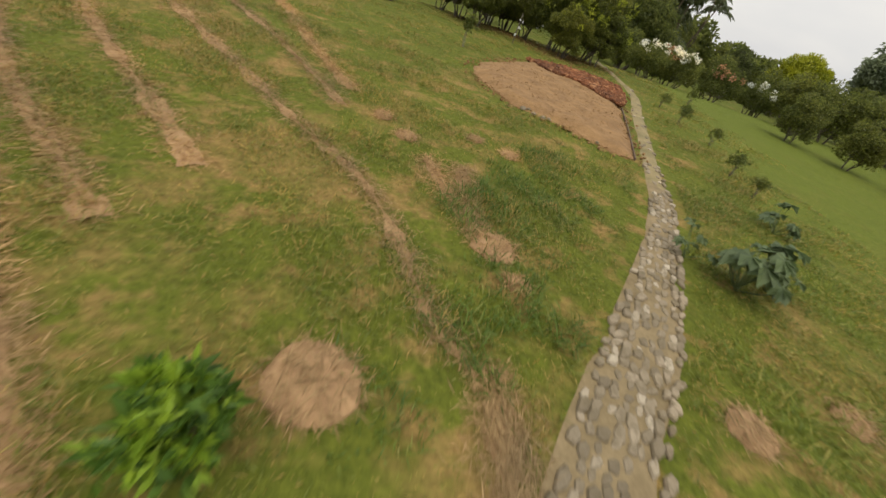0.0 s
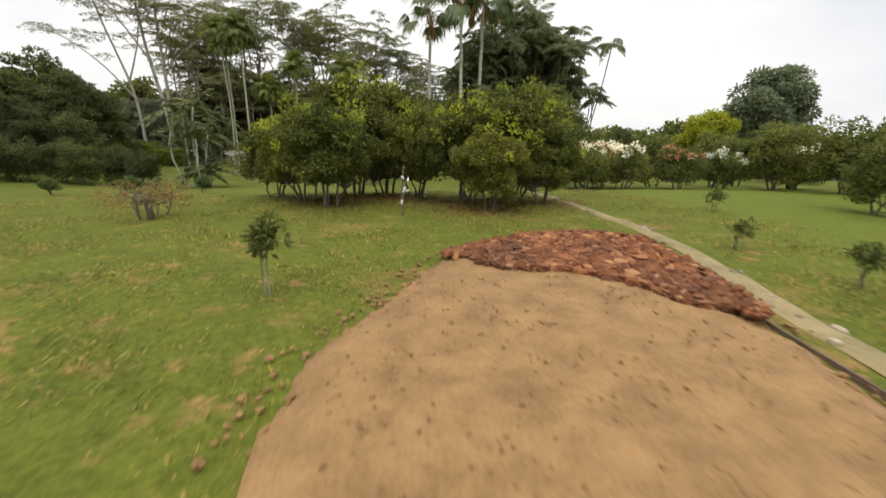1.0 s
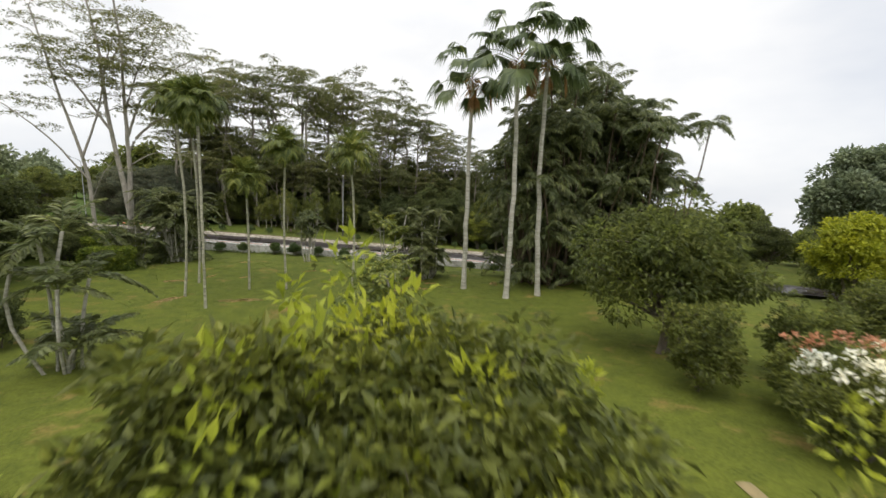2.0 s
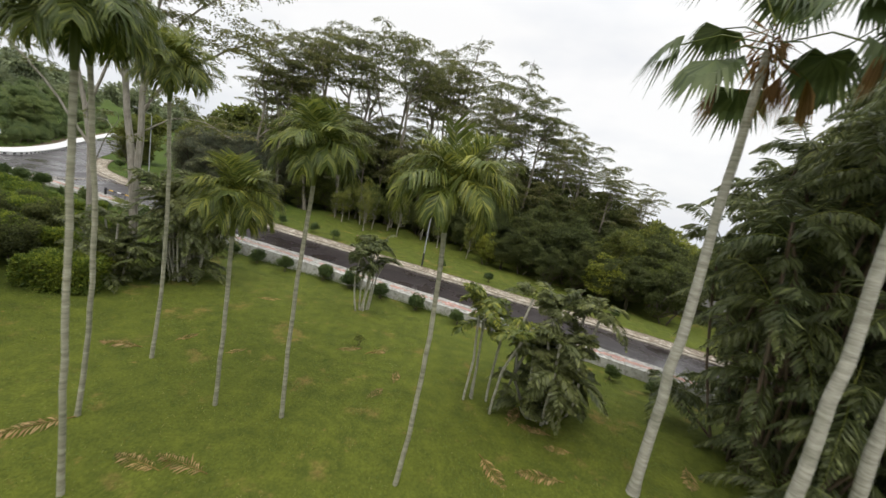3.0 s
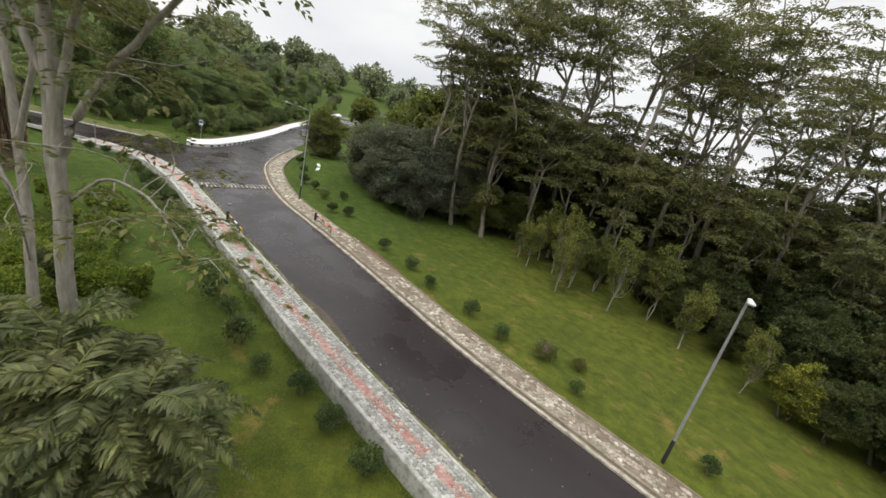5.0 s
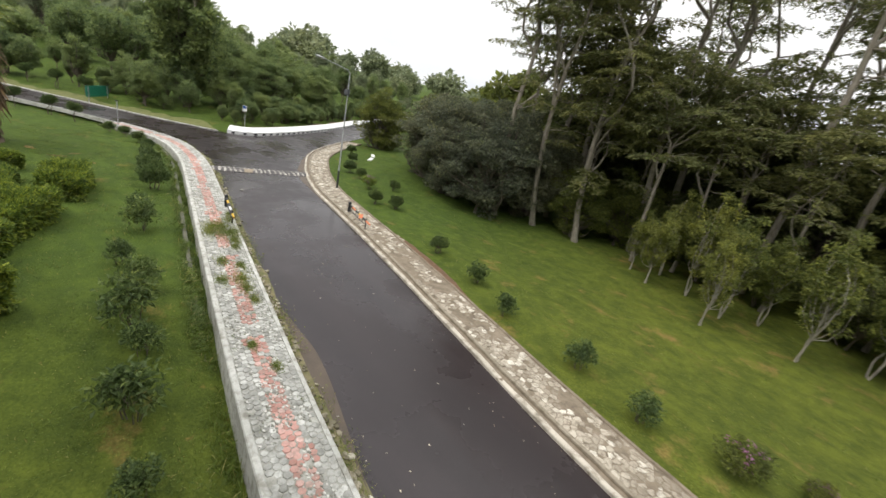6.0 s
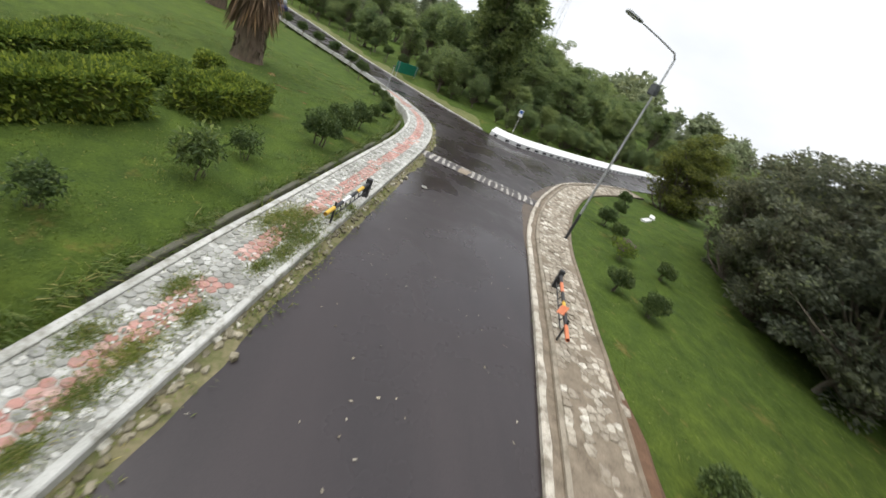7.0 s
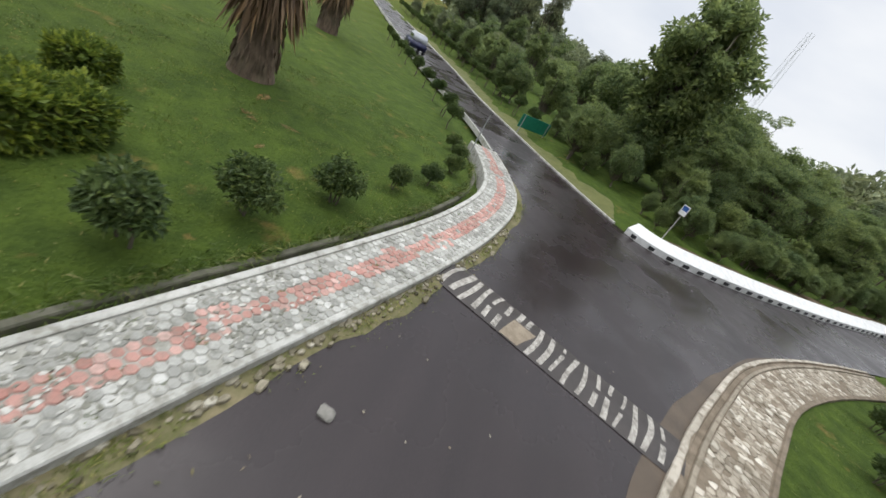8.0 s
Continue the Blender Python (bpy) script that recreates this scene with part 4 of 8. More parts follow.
# woodland north of the road: tall airy trees, dense dark trees, pale saplings at the edge
UMB = [shared(umbrella_tree(300 + k, 23.5, 6.0, 0.23, forks=(4, 5, 4, 4)[k], fork=(0.54, 0.46, 0.42, 0.56)[k], caps=(6, 6, 7, 6)[k], cap_r=1.45, per=340, droop=0.29, low=(4, 7, 6, 5)[k]), BARK, L_ALB) for k in range(4)]
MIDU = [shared(umbrella_tree(310 + k, 11, 4.0, 0.13, forks=4, fork=0.42, caps=5, cap_r=1.2, per=290, low=7), BARK, L_ALB) for k in range(2)]
for k, (x, y, s) in enumerate([(-17.2, 84.8, 0.90), (-19.9, 83.6, 0.92), (-20.5, 88.6, 0.74), (-22.6, 90.5, 0.78), (-15.3, 88.0, 1.0), (-9.9, 92.0, 1.16), (-4.3, 88.5, 1.05), (-0.5, 90.0, 0.95), (3.8, 90.0, 1.12), (10.0, 92.0, 1.10), (13.0, 88.5, 0.90), (19.8, 89.0, 0.74), (24.0, 87.0, 0.62), (17.2, 86.2, 0.74), (21.6, 83.0, 0.60), (27.0, 85.0, 0.56), (18.2, 91.5, 0.82),
                               (-13.9, 84.9, 0.93), (-11.0, 88.0, 0.98), (-6.0, 96.0, 1.14), (1.0, 99.0, 1.15), (6.5, 98.0, 1.02), (-17.0, 97.0, 1.12), (15.5, 95.0, 0.86), (22.0, 95.0, 0.66), (-12.0, 104.0, 1.2), (-1.5, 107.0, 1.2), (9.0, 106.0, 1.0), (28.5, 93.0, 0.55), (7.5, 86.6, 0.88), (12.0, 88.0, 0.80)]):
    stand(UMB[(k + 1) % 4], "umbrella_tree", "tall airy tree with flat layered crowns and a pale trunk", "tree", x, y, k * 83, s, "tall woodland trees")
for k, (x, y, s) in enumerate([(-8.0, 87.0, 1.1), (5.5, 85.5, 1.05), (10.5, 84.5, 1.0), (14.5, 85.0, 0.95), (-12.4, 91.0, 1.25), (-3.0, 86.0, 1.05), (1.5, 86.5, 1.1), (18.0, 86.0, 0.85), (21.5, 84.0, 0.75), (-6.5, 90.5, 1.3), (8.0, 91.0, 1.2), (-16.5, 91.5, 1.4), (16.5, 90.5, 1.0), (-15.6, 87.6, 1.35), (-10.2, 85.8, 1.2), (22.5, 88.0, 1.0), (2.0, 93.0, 1.25), (6.5, 94.2, 1.25), (-3.0, 94.0, 1.3), (-8.0, 94.2, 1.3), (11.5, 93.0, 1.15), (-13.2, 95.0, 1.4), (26.0, 86.0, 0.9), (-14.6, 85.8, 1.2), (-18.2, 88.8, 1.45)]):
    stand(MIDU[k % 2], "understorey_tree", "slender layered tree below the tall crowns", "tree", x, y, k * 71, s, "understorey trees")

DARKC = [broadleaf(400 + k, 8.0, 3.3, 0.3, 120, 170, 0.26, 0.13, 0.13, stems=2, flat=0.5, lower=-0.9, clump_r=0.21) for k in range(3)]
DARK = [shared(c, DARKBARK, L_DARK) for c in DARKC]
WOODS = [shared(c, DARKBARK, L_WOOD) for c in DARKC]
DUSKC = [broadleaf(410 + k, 8.6, 3.6, 0.05, 170, 170, 0.19, 0.095, 0.14, stems=2, flat=0.36, lower=-0.95, clump_r=0.19) for k in range(2)]
DUSK = [shared(c, DARKBARK, L_DUSK) for c in DUSKC]
OLIVEC = [shared(c, DARKBARK, L_WOOD) for c in DUSKC]
SLOPE = [shared(c, DARKBARK, L_WEST) for c in DUSKC]
for k, (x, y, s) in enumerate([(-27.6, 84.6, 1.0), (-24.4, 83.4, 1.1), (-20.8, 82.6, 1.08), (-22.2, 86.6, 1.18), (-30.4, 87.6, 0.82), (-18.4, 86.2, 1.0), (-26.2, 88.0, 1.02), (-14.9, 86.4, 0.72), (-12.4, 88.4, 0.75), (-39.0, 88.8, 0.95)]):
    if x < -35:
        stand(OLIVEC[0], "lone_bushy_tree", "bushy olive-green tree on the grass by the junction", "tree", x, y, 20, s, "", 1.3)
    elif x < -17:
        stand(DUSK[k % 2], "dusky_tree", "dense tree with dull dark-green leaves down to the grass", "tree", x, y, k * 59, s, "dusky trees beside the lawn", 1.0)
    else:
        stand(OLIVEC[k % 2], "understorey_bush", "dense green undergrowth tree between the tall trunks", "tree", x, y, k * 59, s, "undergrowth of the wood", 0.6)
DENSE_A = [(9.5, 80.5, 0.8, 0), (13.5, 79, 0.9, 0), (17, 76, 0.9, 0), (21.5, 75, 0.95, 1), (14.8, 73.2, 0.5, 0), (25.5, 75, 0.95, 0), (35, 72, 0.95, 0), (4.5, 85, 0.8, 0), (0, 87.5, 0.62, 1), (-7, 90, 0.7, 0), (36, 69, 0.95, 1), (10, 85, 0.95, 0), (18, 81, 1.0, 0)]
DENSE_B = [(26, 80, 1.0, 1), (34, 77, 1.0, 0), (44, 66, 0.9, 0), (-31, 93, 0.8, 0), (-3.5, 90, 0.6, 0), (6, 81.6, 0.5, 0), (2.5, 83.2, 0.5, 0), (10.4, 76, 0.5, 0), (19.5, 70.8, 0.6, 0), (24.5, 69.5, 0.7, 0), (52, 62, 0.9, 0), (-26, 93, 1.1, 0), (-9, 95, 1.1, 0)]
DENSE_C = [(-2, 98, 0.8, 1), (5, 94, 1.35, 0), (12, 90, 1.2, 0), (20, 88, 1.0, 0), (-16, 97, 1.15, 0), (8, 92, 1.2, 1), (14.5, 82, 1.0, 0), (22.5, 78, 0.95, 0), (18.0, 73.2, 0.65, 0), (22, 71.4, 0.65, 0), (24.6, 72, 0.7, 1), (12.6, 76, 0.65, 0), (28, 86, 1.0, 0), (24, 91.5, 1.0, 0), (28.5, 92, 0.95, 0), (36, 84, 1, 1), (1.5, 91.5, 0.7, 0), (-6, 87.5, 0.55, 0), (29, 76, 0.8, 0), (19, 93, 1.5, 0), (24, 88, 1.35, 0), (29.5, 84, 1.05, 0), (19.5, 85.5, 1.2, 0), (22.6, 84.0, 1.1, 0), (16.5, 86.0, 1.25, 0), (27.0, 90.0, 1.3, 0), (14, 94, 1.6, 0), (33, 80, 0.9, 0), (-13.2, 89.6, 0.62, 0), (-10.2, 88.6, 0.6, 0), (-6.8, 86.8, 0.52, 0), (-3.2, 86.4, 0.5, 0), (0.6, 85.6, 0.5, 0), (3.6, 84.4, 0.45, 0), (-24, 96.5, 1.35, 0), (-19.5, 95, 1.4, 0), (-13, 97, 1.45, 0), (-7, 97, 1.4, 0), (-2, 95.5, 1.4, 0), (2.4, 97, 1.42, 0), (8.4, 97.5, 1.45, 0), (11.5, 96, 1.5, 1), (17.5, 97.5, 1.55, 0), (22.4, 96.5, 1.6, 0)]
for k, (x, y, s, m_) in enumerate(DENSE_A + DENSE_B + DENSE_C):
    stand((DARK if not m_ else WOODS)[k % 3], "dense_tree", "dense dark-leaved woodland tree", "tree", x, y, k * 59, s, "dense woodland trees")

SAPL = [shared(broadleaf(430 + k, 5.8, 1.05, 0.8, 60, 84, 0.15, 0.075, 0.05, stems=2, lower=-0.95, clump_r=0.30), PALEBARK, L_OLIVE) for k in range(2)]
for k, (x, y, s) in enumerate([(-5.1, 79.7, 0.85), (-4.6, 81.9, 1.0), (-8.3, 82.4, 0.8), (-8.2, 85.2, 1.0), (-1.4, 80.6, 1.1), (1.2, 82.5, 1.1), (3.6, 79.6, 0.9), (-6.3, 83.3, 1.1), (6.8, 77.4, 0.8), (-3.0, 83.4, 0.9), (-9.6, 83.8, 0.7)]):
    stand(SAPL[k % 2], "edge_sapling", "slender pale-stemmed sapling at the wood's edge", "tree", x, y, k * 91, s, "saplings at the wood's edge")

# far woods, in fewer, larger clumps of leaves; distance haze is put into the leaf colour
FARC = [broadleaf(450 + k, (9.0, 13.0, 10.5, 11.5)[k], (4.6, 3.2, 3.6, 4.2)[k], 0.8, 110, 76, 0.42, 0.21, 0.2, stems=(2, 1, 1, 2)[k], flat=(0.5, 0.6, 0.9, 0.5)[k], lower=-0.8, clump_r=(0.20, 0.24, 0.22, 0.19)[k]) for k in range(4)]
FARM = [shared(c, DARKBARK, mt) for c in FARC for mt in (L_HAZE, L_WEST)]


# skyline and middle-distance trees share the haze-pale leaf colour
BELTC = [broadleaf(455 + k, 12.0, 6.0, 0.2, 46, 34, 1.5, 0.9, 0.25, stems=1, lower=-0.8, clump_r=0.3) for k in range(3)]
BELT = [shared(c, DARKBARK, L_HAZE) for c in BELTC]
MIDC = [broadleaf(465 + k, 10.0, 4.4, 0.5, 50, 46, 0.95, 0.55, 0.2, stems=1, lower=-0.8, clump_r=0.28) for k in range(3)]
MID = [shared(c, DARKBARK, mt) for c in MIDC for mt in (L_HAZE, L_WOOD)]


def far_tree(x, y, s, name="far_tree"):
    k = int(R7.integers(len(FARM)))
    # nearer hill trees never take the paler of the two haze tints
    if x > -85:
        k = k // 2 * 2 + 1
    stand(FARM[k] if name in ("hill_tree", "verge_bush") else MID[k % len(MID)], name, "broad green %s" % name.replace("_", " "), "tree", x, y, float(R7.uniform(0, 360)), s, name.replace("_", " ") + "s")


for k in range(60):                                   # behind the woodland
    far_tree(R7.uniform(-40, 70), R7.uniform(108, 150), R7.uniform(0.8, 1.3))
for k in range(150):                                  # woods that close the place all round
    a = radians(R7.uniform(-155, 130))
    d = R7.uniform(150, 330)
    x, y = math.sin(a) * d, 50 + math.cos(a) * d
    if float(dist_to(KF_S, np.array([x]), np.array([y]))[0]) < 12 or float(dist_to(KL_S, np.array([x]), np.array([y]))[0]) < 9 or float(dist_to(KR_S, np.array([x]), np.array([y]))[0]) < 9:
        continue
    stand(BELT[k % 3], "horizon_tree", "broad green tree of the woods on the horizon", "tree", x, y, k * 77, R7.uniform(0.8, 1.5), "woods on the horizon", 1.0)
for k in range(110):                                  # the skyline past the valley
    a = radians(R7.uniform(12, 80))
    d = R7.uniform(150, 420)
    stand(BELT[k % 3], "horizon_tree", "broad green tree of the woods on the horizon", "tree", math.sin(a) * d, 50 + math.cos(a) * d, k * 77, R7.uniform(0.7, 1.0), "woods on the horizon", 1.0)
for k in range(85):                                   # woods that fall away to the north-east
    x, y = R7.uniform(36, 125), R7.uniform(72, 190)
    if float(dist_to(KR_S, np.array([x]), np.array([y]))[0]) > 9 and not inside(ROAD_POLY, np.array([x]), np.array([y]))[0]:
        far_tree(x, y, R7.uniform(0.6, 1.0), "valley_tree")
for k in range(46):                                   # east of the lawn
    x, y = R7.uniform(38, 100), R7.uniform(-25, 75)
    far_tree(x + (22 if y > 25 and x < 60 else 0), y, R7.uniform(0.5, 0.95), "eastern_tree")
n = 0
while n < 230:                                        # on the slope past the junction
    x, y = R7.uniform(-130, -44), R7.uniform(35, 160)
    d = float(dist_to(KF_S, np.array([x]), np.array([y]))[0])
    if inside(ROAD_POLY, np.array([x]), np.array([y]))[0] or d < 5 or float(dist_to(KL_S, np.array([x]), np.array([y]))[0]) < d or float(dist_to(KR_S, np.array([x]), np.array([y]))[0]) < 6:
        continue
    far_tree(x, y, R7.uniform(0.48, 0.84) * (0.45 if d < 9 else 0.75 if d < 16 else 1.0), "hill_tree")
    n += 1
for k in range(24):                                   # between the branch road and the woodland
    far_tree(R7.uniform(-62, -34), R7.uniform(104, 150), R7.uniform(0.6, 1.0))

for k in range(420):                                   # bushes along the verge past the junction
    i = int(R7.integers(len(KERB_F)))
    q = KERB_F[i] + np.array([-0.75, 0.66]) * R7.uniform(3.0, 11.0)
    if q[0] < -120 or q[1] > 150 or inside(ROAD_POLY, q[:1], q[1:])[0] or float(dist_to(KF_S, q[:1], q[1:])[0]) < 2.6:
        continue
    far_tree(q[0], q[1], R7.uniform(0.16, 0.42), "verge_bush")

# the tall broad tree opposite the junction
w, lf = broadleaf(460, 14.2, 3.7, 0.5, 240, 120, 0.40, 0.20, 0.22, lower=-0.95, clump_r=0.17)
plant("roadside_tree", w, lf, DARKBARK, L_WEST, "tall green tree on the verge of the junction", "tree", (-54.2, 74.6, gz(-54.2, 74.6)), 0, 1)

# tall trees up the hill, with haze painted in as pale leaves
TALL = [shared(broadleaf(462 + k, 19.0, 3.2, 1.0, 150, 70, 0.55, 0.28, 0.3, flat=0.5, lower=-0.9, clump_r=0.22), DARKBARK, L_HAZE) for k in range(2)]
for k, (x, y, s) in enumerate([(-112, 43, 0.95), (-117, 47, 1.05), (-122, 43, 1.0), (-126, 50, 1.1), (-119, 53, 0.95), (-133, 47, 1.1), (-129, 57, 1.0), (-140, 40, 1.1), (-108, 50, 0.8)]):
    stand(TALL[k % 2], "tall_hill_tree", "tall narrow tree on the hillside, its leaves paled for haze", "tree", x, y, k * 67, s, "tall trees on the hillside", 0.3)

# tall trees with long spreading limbs on the western lawn
def limbed_tree(seed, limbs, leaf_l=0.17, leaf_w=0.075, per=180):
    """A tree given by its limbs (points, thickness at both ends, bare share, plates of leaves): (wood, leaves)."""
    r = rng(seed)
    wood, lf = [], []
    for pts, r0, r1, bare, caps, size in limbs:
        q = np.asarray(pts, float)
        u = np.linspace(0, 1, len(q))
        v = np.linspace(0, 1, 18)
        line = np.column_stack([np.interp(v, u, q[:, c]) for c in range(3)])
        for _ in range(3):
            line[1:-1] = (line[:-2] + 2 * line[1:-1] + line[2:]) / 4
        line[1:-1] += r.normal(size=(16, 3)) * r0 * 0.12
        wood.append(tube(line, r0 + (r1 - r0) * v ** 0.8, 8 if r0 > 0.1 else 5))
        for k in range(caps):
            t = bare + (1 - bare) * (k + r.uniform(0.3, 1.0)) / caps
            p = np.array([np.interp(t, v, line[:, c]) for c in range(3)])
            a, ln = k * 2.4 + r.normal() * 0.5, r.uniform(0.7, 2.2) * (1.25 - 0.6 * t)
            end = p + np.array([math.cos(a) * ln, math.sin(a) * ln, ln * r.uniform(0.05, 0.5)])
            wood.append(tube(bend(p, end, r, 0.1, 6), np.linspace(max(0.014, r1 * 0.7), 0.008, 6), 4))
            rad = size * r.uniform(0.6, 1.15)
            lv, tw = cap_leaves(r, end, rad, int(per * rad * rad), leaf_l, leaf_w, 0.24)
            lf.append(lv)
            wood.extend(tw)
    return join(wood), join(lf)


FORKED = [([(0, 0, -0.3), (0, 0, 3.4), (-0.65, 0.1, 6.8), (-1.3, 0.3, 10.8), (-1.6, 0.6, 14.5), (-2.4, 1.0, 17.5)], 0.23, 0.06, 0.55, 15, 1.1),
          ([(0.02, 0, 2.8), (0.18, -0.1, 5.5), (0.15, 0, 9.0), (0.1, -0.2, 11.5), (0.5, -0.6, 14.5), (0.3, -1.4, 18.0)], 0.19, 0.05, 0.50, 18, 1.1),
          ([(0.15, -0.05, 7.4), (0.8, 0.2, 8.7), (1.9, 0.4, 9.7), (3.9, 0.6, 11.2), (6.2, 0.6, 12.0)], 0.115, 0.025, 0.34, 17, 0.95),
          ([(0.15, 0, 8.4), (0.6, 0.1, 9.9), (1.1, 0.3, 11.4), (2.8, 0.9, 13.4), (5.0, 1.4, 14.6)], 0.10, 0.025, 0.42, 15, 1.0),
          ([(0.1, -0.1, 10.0), (1.2, -0.6, 12.6), (3.2, -1.4, 15.4)], 0.09, 0.025, 0.4, 12, 1.05),
          ([(-0.2, 0.05, 6.2), (1.5, 0.2, 7.4), (3.2, 0.2, 7.5), (4.6, 0.1, 6.9)], 0.05, 0.015, 0.35, 10, 0.7),
          ([(-1.0, 0.2, 8.8), (-2.8, -0.4, 12.0), (-4.6, -0.8, 14.6)], 0.10, 0.025, 0.35, 13, 1.05),
          ([(-1.5, 0.5, 12.5), (-0.8, 1.8, 15.0), (0.6, 3.0, 17.4)], 0.07, 0.02, 0.3, 7, 1.1)]
SLIM = [([(0, 0, -0.3), (0, 0, 4.6), (-0.8, 0.2, 7.8), (-1.7, 0.3, 10.4), (-2.8, 0.6, 14.8), (-3.4, 0.8, 16.5)], 0.15, 0.04, 0.5, 11, 1.0),
        ([(-0.5, 0.1, 6.6), (0.5, 0.5, 9.8), (0.9, 1.0, 13.5), (1.4, 1.4, 15.5)], 0.085, 0.025, 0.45, 8, 1.0),
        ([(-0.1, 0, 5.0), (-2.0, -0.5, 7.8), (-4.0, -0.8, 9.6), (-5.6, -1.0, 10.4)], 0.075, 0.02, 0.4, 8, 0.9),
        ([(0, 0, 3.8), (1.0, -0.4, 5.6), (1.8, -0.7, 6.4)], 0.035, 0.012, 0.5, 3, 0.55)]
for x, y, seed, limbs in [(-10.9, 54.0, 350, FORKED), (-13.2, 54.0, 351, SLIM)]:
    w, lf = limbed_tree(seed, limbs)
    plant("airy_tree", w, lf, PALEBARK, L_ALB, "tall thin-leaved tree with pale spreading limbs", "tree", (x, y, gz(x, y)), 0, 1, "airy trees on the lawn")

SHRUBC = [broadleaf(475 + k, 8.0, 3.6, 0.2, 56, 110, 0.40, 0.20, 0.12, stems=3, lower=-0.8, clump_r=0.26) for k in range(2)]
SHRUB = [shared(c, DARKBARK, L_DARK) for c in SHRUBC]
SHRUBW = [shared(c, DARKBARK, L_WOOD) for c in SHRUBC]
# shrubs and trees that close the lawn to the west
for k, (x, y, s) in enumerate([(-7.5, 36.6, 0.30), (-10, 36.5, 0.34), (-12.6, 36, 0.32), (-15.5, 35.5, 0.36), (-19, 35, 0.4), (-23, 34, 0.5), (-16, 40, 0.75), (-21, 41, 0.9), (-26, 39, 0.95), (-30, 33, 1.0), (-11.5, 40.5, 0.5), (-34, 27, 1.0), (-25, 31, 0.45), (-6.0, 36.2, 0.28), (-8.8, 35.8, 0.3), (-11.4, 35.4, 0.32), (-14.2, 34.8, 0.33), (-17.3, 34.0, 0.36), (-21.0, 33.0, 0.4), (-13.5, 39.0, 0.6), (-18.5, 38.5, 0.8), (-23.5, 37.0, 0.9), (-28, 36, 1.0), (-33, 35, 1.1), (-37, 31, 1.1), (-40, 37, 1.0), (-27, 28, 0.7), (-31, 22, 0.8), (-36, 18, 1.0), (-42, 26, 1.2), (-19.0, 45.0, 0.92), (-16.6, 46.0, 1.0), (-14.6, 45.6, 0.95), (-13.0, 44.4, 0.85), (-21.5, 45.5, 0.95), (-24, 43, 0.9), (-11.9, 52.6, 0.24), (-14.6, 53.0, 0.3), (-16.4, 52.2, 0.28), (-12.6, 50.0, 0.3), (-15.0, 49.0, 0.34), (-18.2, 55.8, 0.22), (-13.4, 55.4, 0.17), (-9.6, 54.6, 0.16)]):
    stand((SHRUB if s < 0.6 else DARK)[k % 2], "dense_shrub", "dense dark shrub behind the lawn", "shrub", x, y, k * 70, s, "shrubs behind the lawn", 0.4 * s)

OLIVE = [shared(c, DARKBARK, L_YOUNG) for c in DARKC[:2]]
for k, (x, y, s) in enumerate([(19.0, 71.0, 0.62), (8.8, 76.6, 0.44)]):
    stand(OLIVE[k % 2], "olive_green_tree", "bushy olive-green tree at the wood's edge", "tree", x, y, k * 40, s, "olive trees at the wood's edge")

for k, (x, y, s) in enumerate([(-59.5, 81.0, 1.0), (-53.5, 79.5, 0.7), (-57.8, 70.6, 0.5), (-55.5, 84.0, 0.8), (-60.5, 88.0, 0.9), (-58.0, 92.5, 0.75), (-65.0, 84.0, 1.1), (-63.0, 96.0, 0.9), (-51.8, 77.4, 0.45)]):
    stand(SLOPE[k % 2], "hillside_bushy_tree", "bushy green tree on the far verge", "tree", x, y, k * 50, s, "bushy trees on the far verge")

# olive-green broad tree, yellow tree and the lone big tree to the east, its leaves paled for haze
w, lf = broadleaf(470, 5.6, 3.3, 0.8, 70, 260, 0.26, 0.09, 0.16, stems=2, lower=-0.8, clump_r=0.26, hang=0.4)
plant("broad_tree", w, lf, DARKBARK, L_WOOD, "broad olive-green tree with drooping sprays", "tree", (16.3, 34.0, gz(16.3, 34)), 0, 1)
w, lf = broadleaf(471, 6.0, 2.4, 0.7, 50, 240, 0.26, 0.13, 0.1, stems=2, lower=-0.8)
plant("yellow_tree", w, lf, DARKBARK, L_YEL, "bright yellow-green leafy tree", "tree", (34.4, 40.8, gz(34.4, 40.8)), 0, 1)
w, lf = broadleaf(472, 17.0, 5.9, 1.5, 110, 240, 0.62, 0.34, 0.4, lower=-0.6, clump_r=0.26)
plant("big_tree", w, lf, DARKBARK, L_HAZE, "large domed tree in the distance", "tree", (64, 62, gz(64, 62)), 0, 1)
FLOW = [broadleaf(480 + k, 2.3, 1.6, 0.1, 56, 120, 0.16, 0.07, 0.05, stems=4, lower=-0.9, clump_r=0.28) for k in range(3)]
for k, (x, y, s, mf) in enumerate([(15.2, 27.0, 0.85, F_WHITE), (17.6, 27.6, 0.9, F_WHITE), (20.2, 27.2, 0.85, F_RED), (22.8, 27.4, 0.8, F_WHITE), (16.4, 28.4, 0.9, F_RED), (26.5, 26.5, 0.9, F_WHITE)]):
    w, lf = FLOW[k % 3]
    rr = rng(490 + k)
    fc = crown_centres(16, 1.4, 0.9, 1.45, rr, 0.0)
    fl = clump_leaves(fc * np.array([1.1, 1.1, 1.12]), 0.17, 26, 0.15, 0.10, rr, 0.7)
    plant("flowering_shrub", w, lf, BARK, L_WOOD, "flowering shrub with %s blossom" % ("white" if mf is F_WHITE else "orange-red"), "shrub", (x, y, gz(x, y)), k * 60, s, "flowering shrubs", [("blossom", fl, mf, "clusters of blossom")])
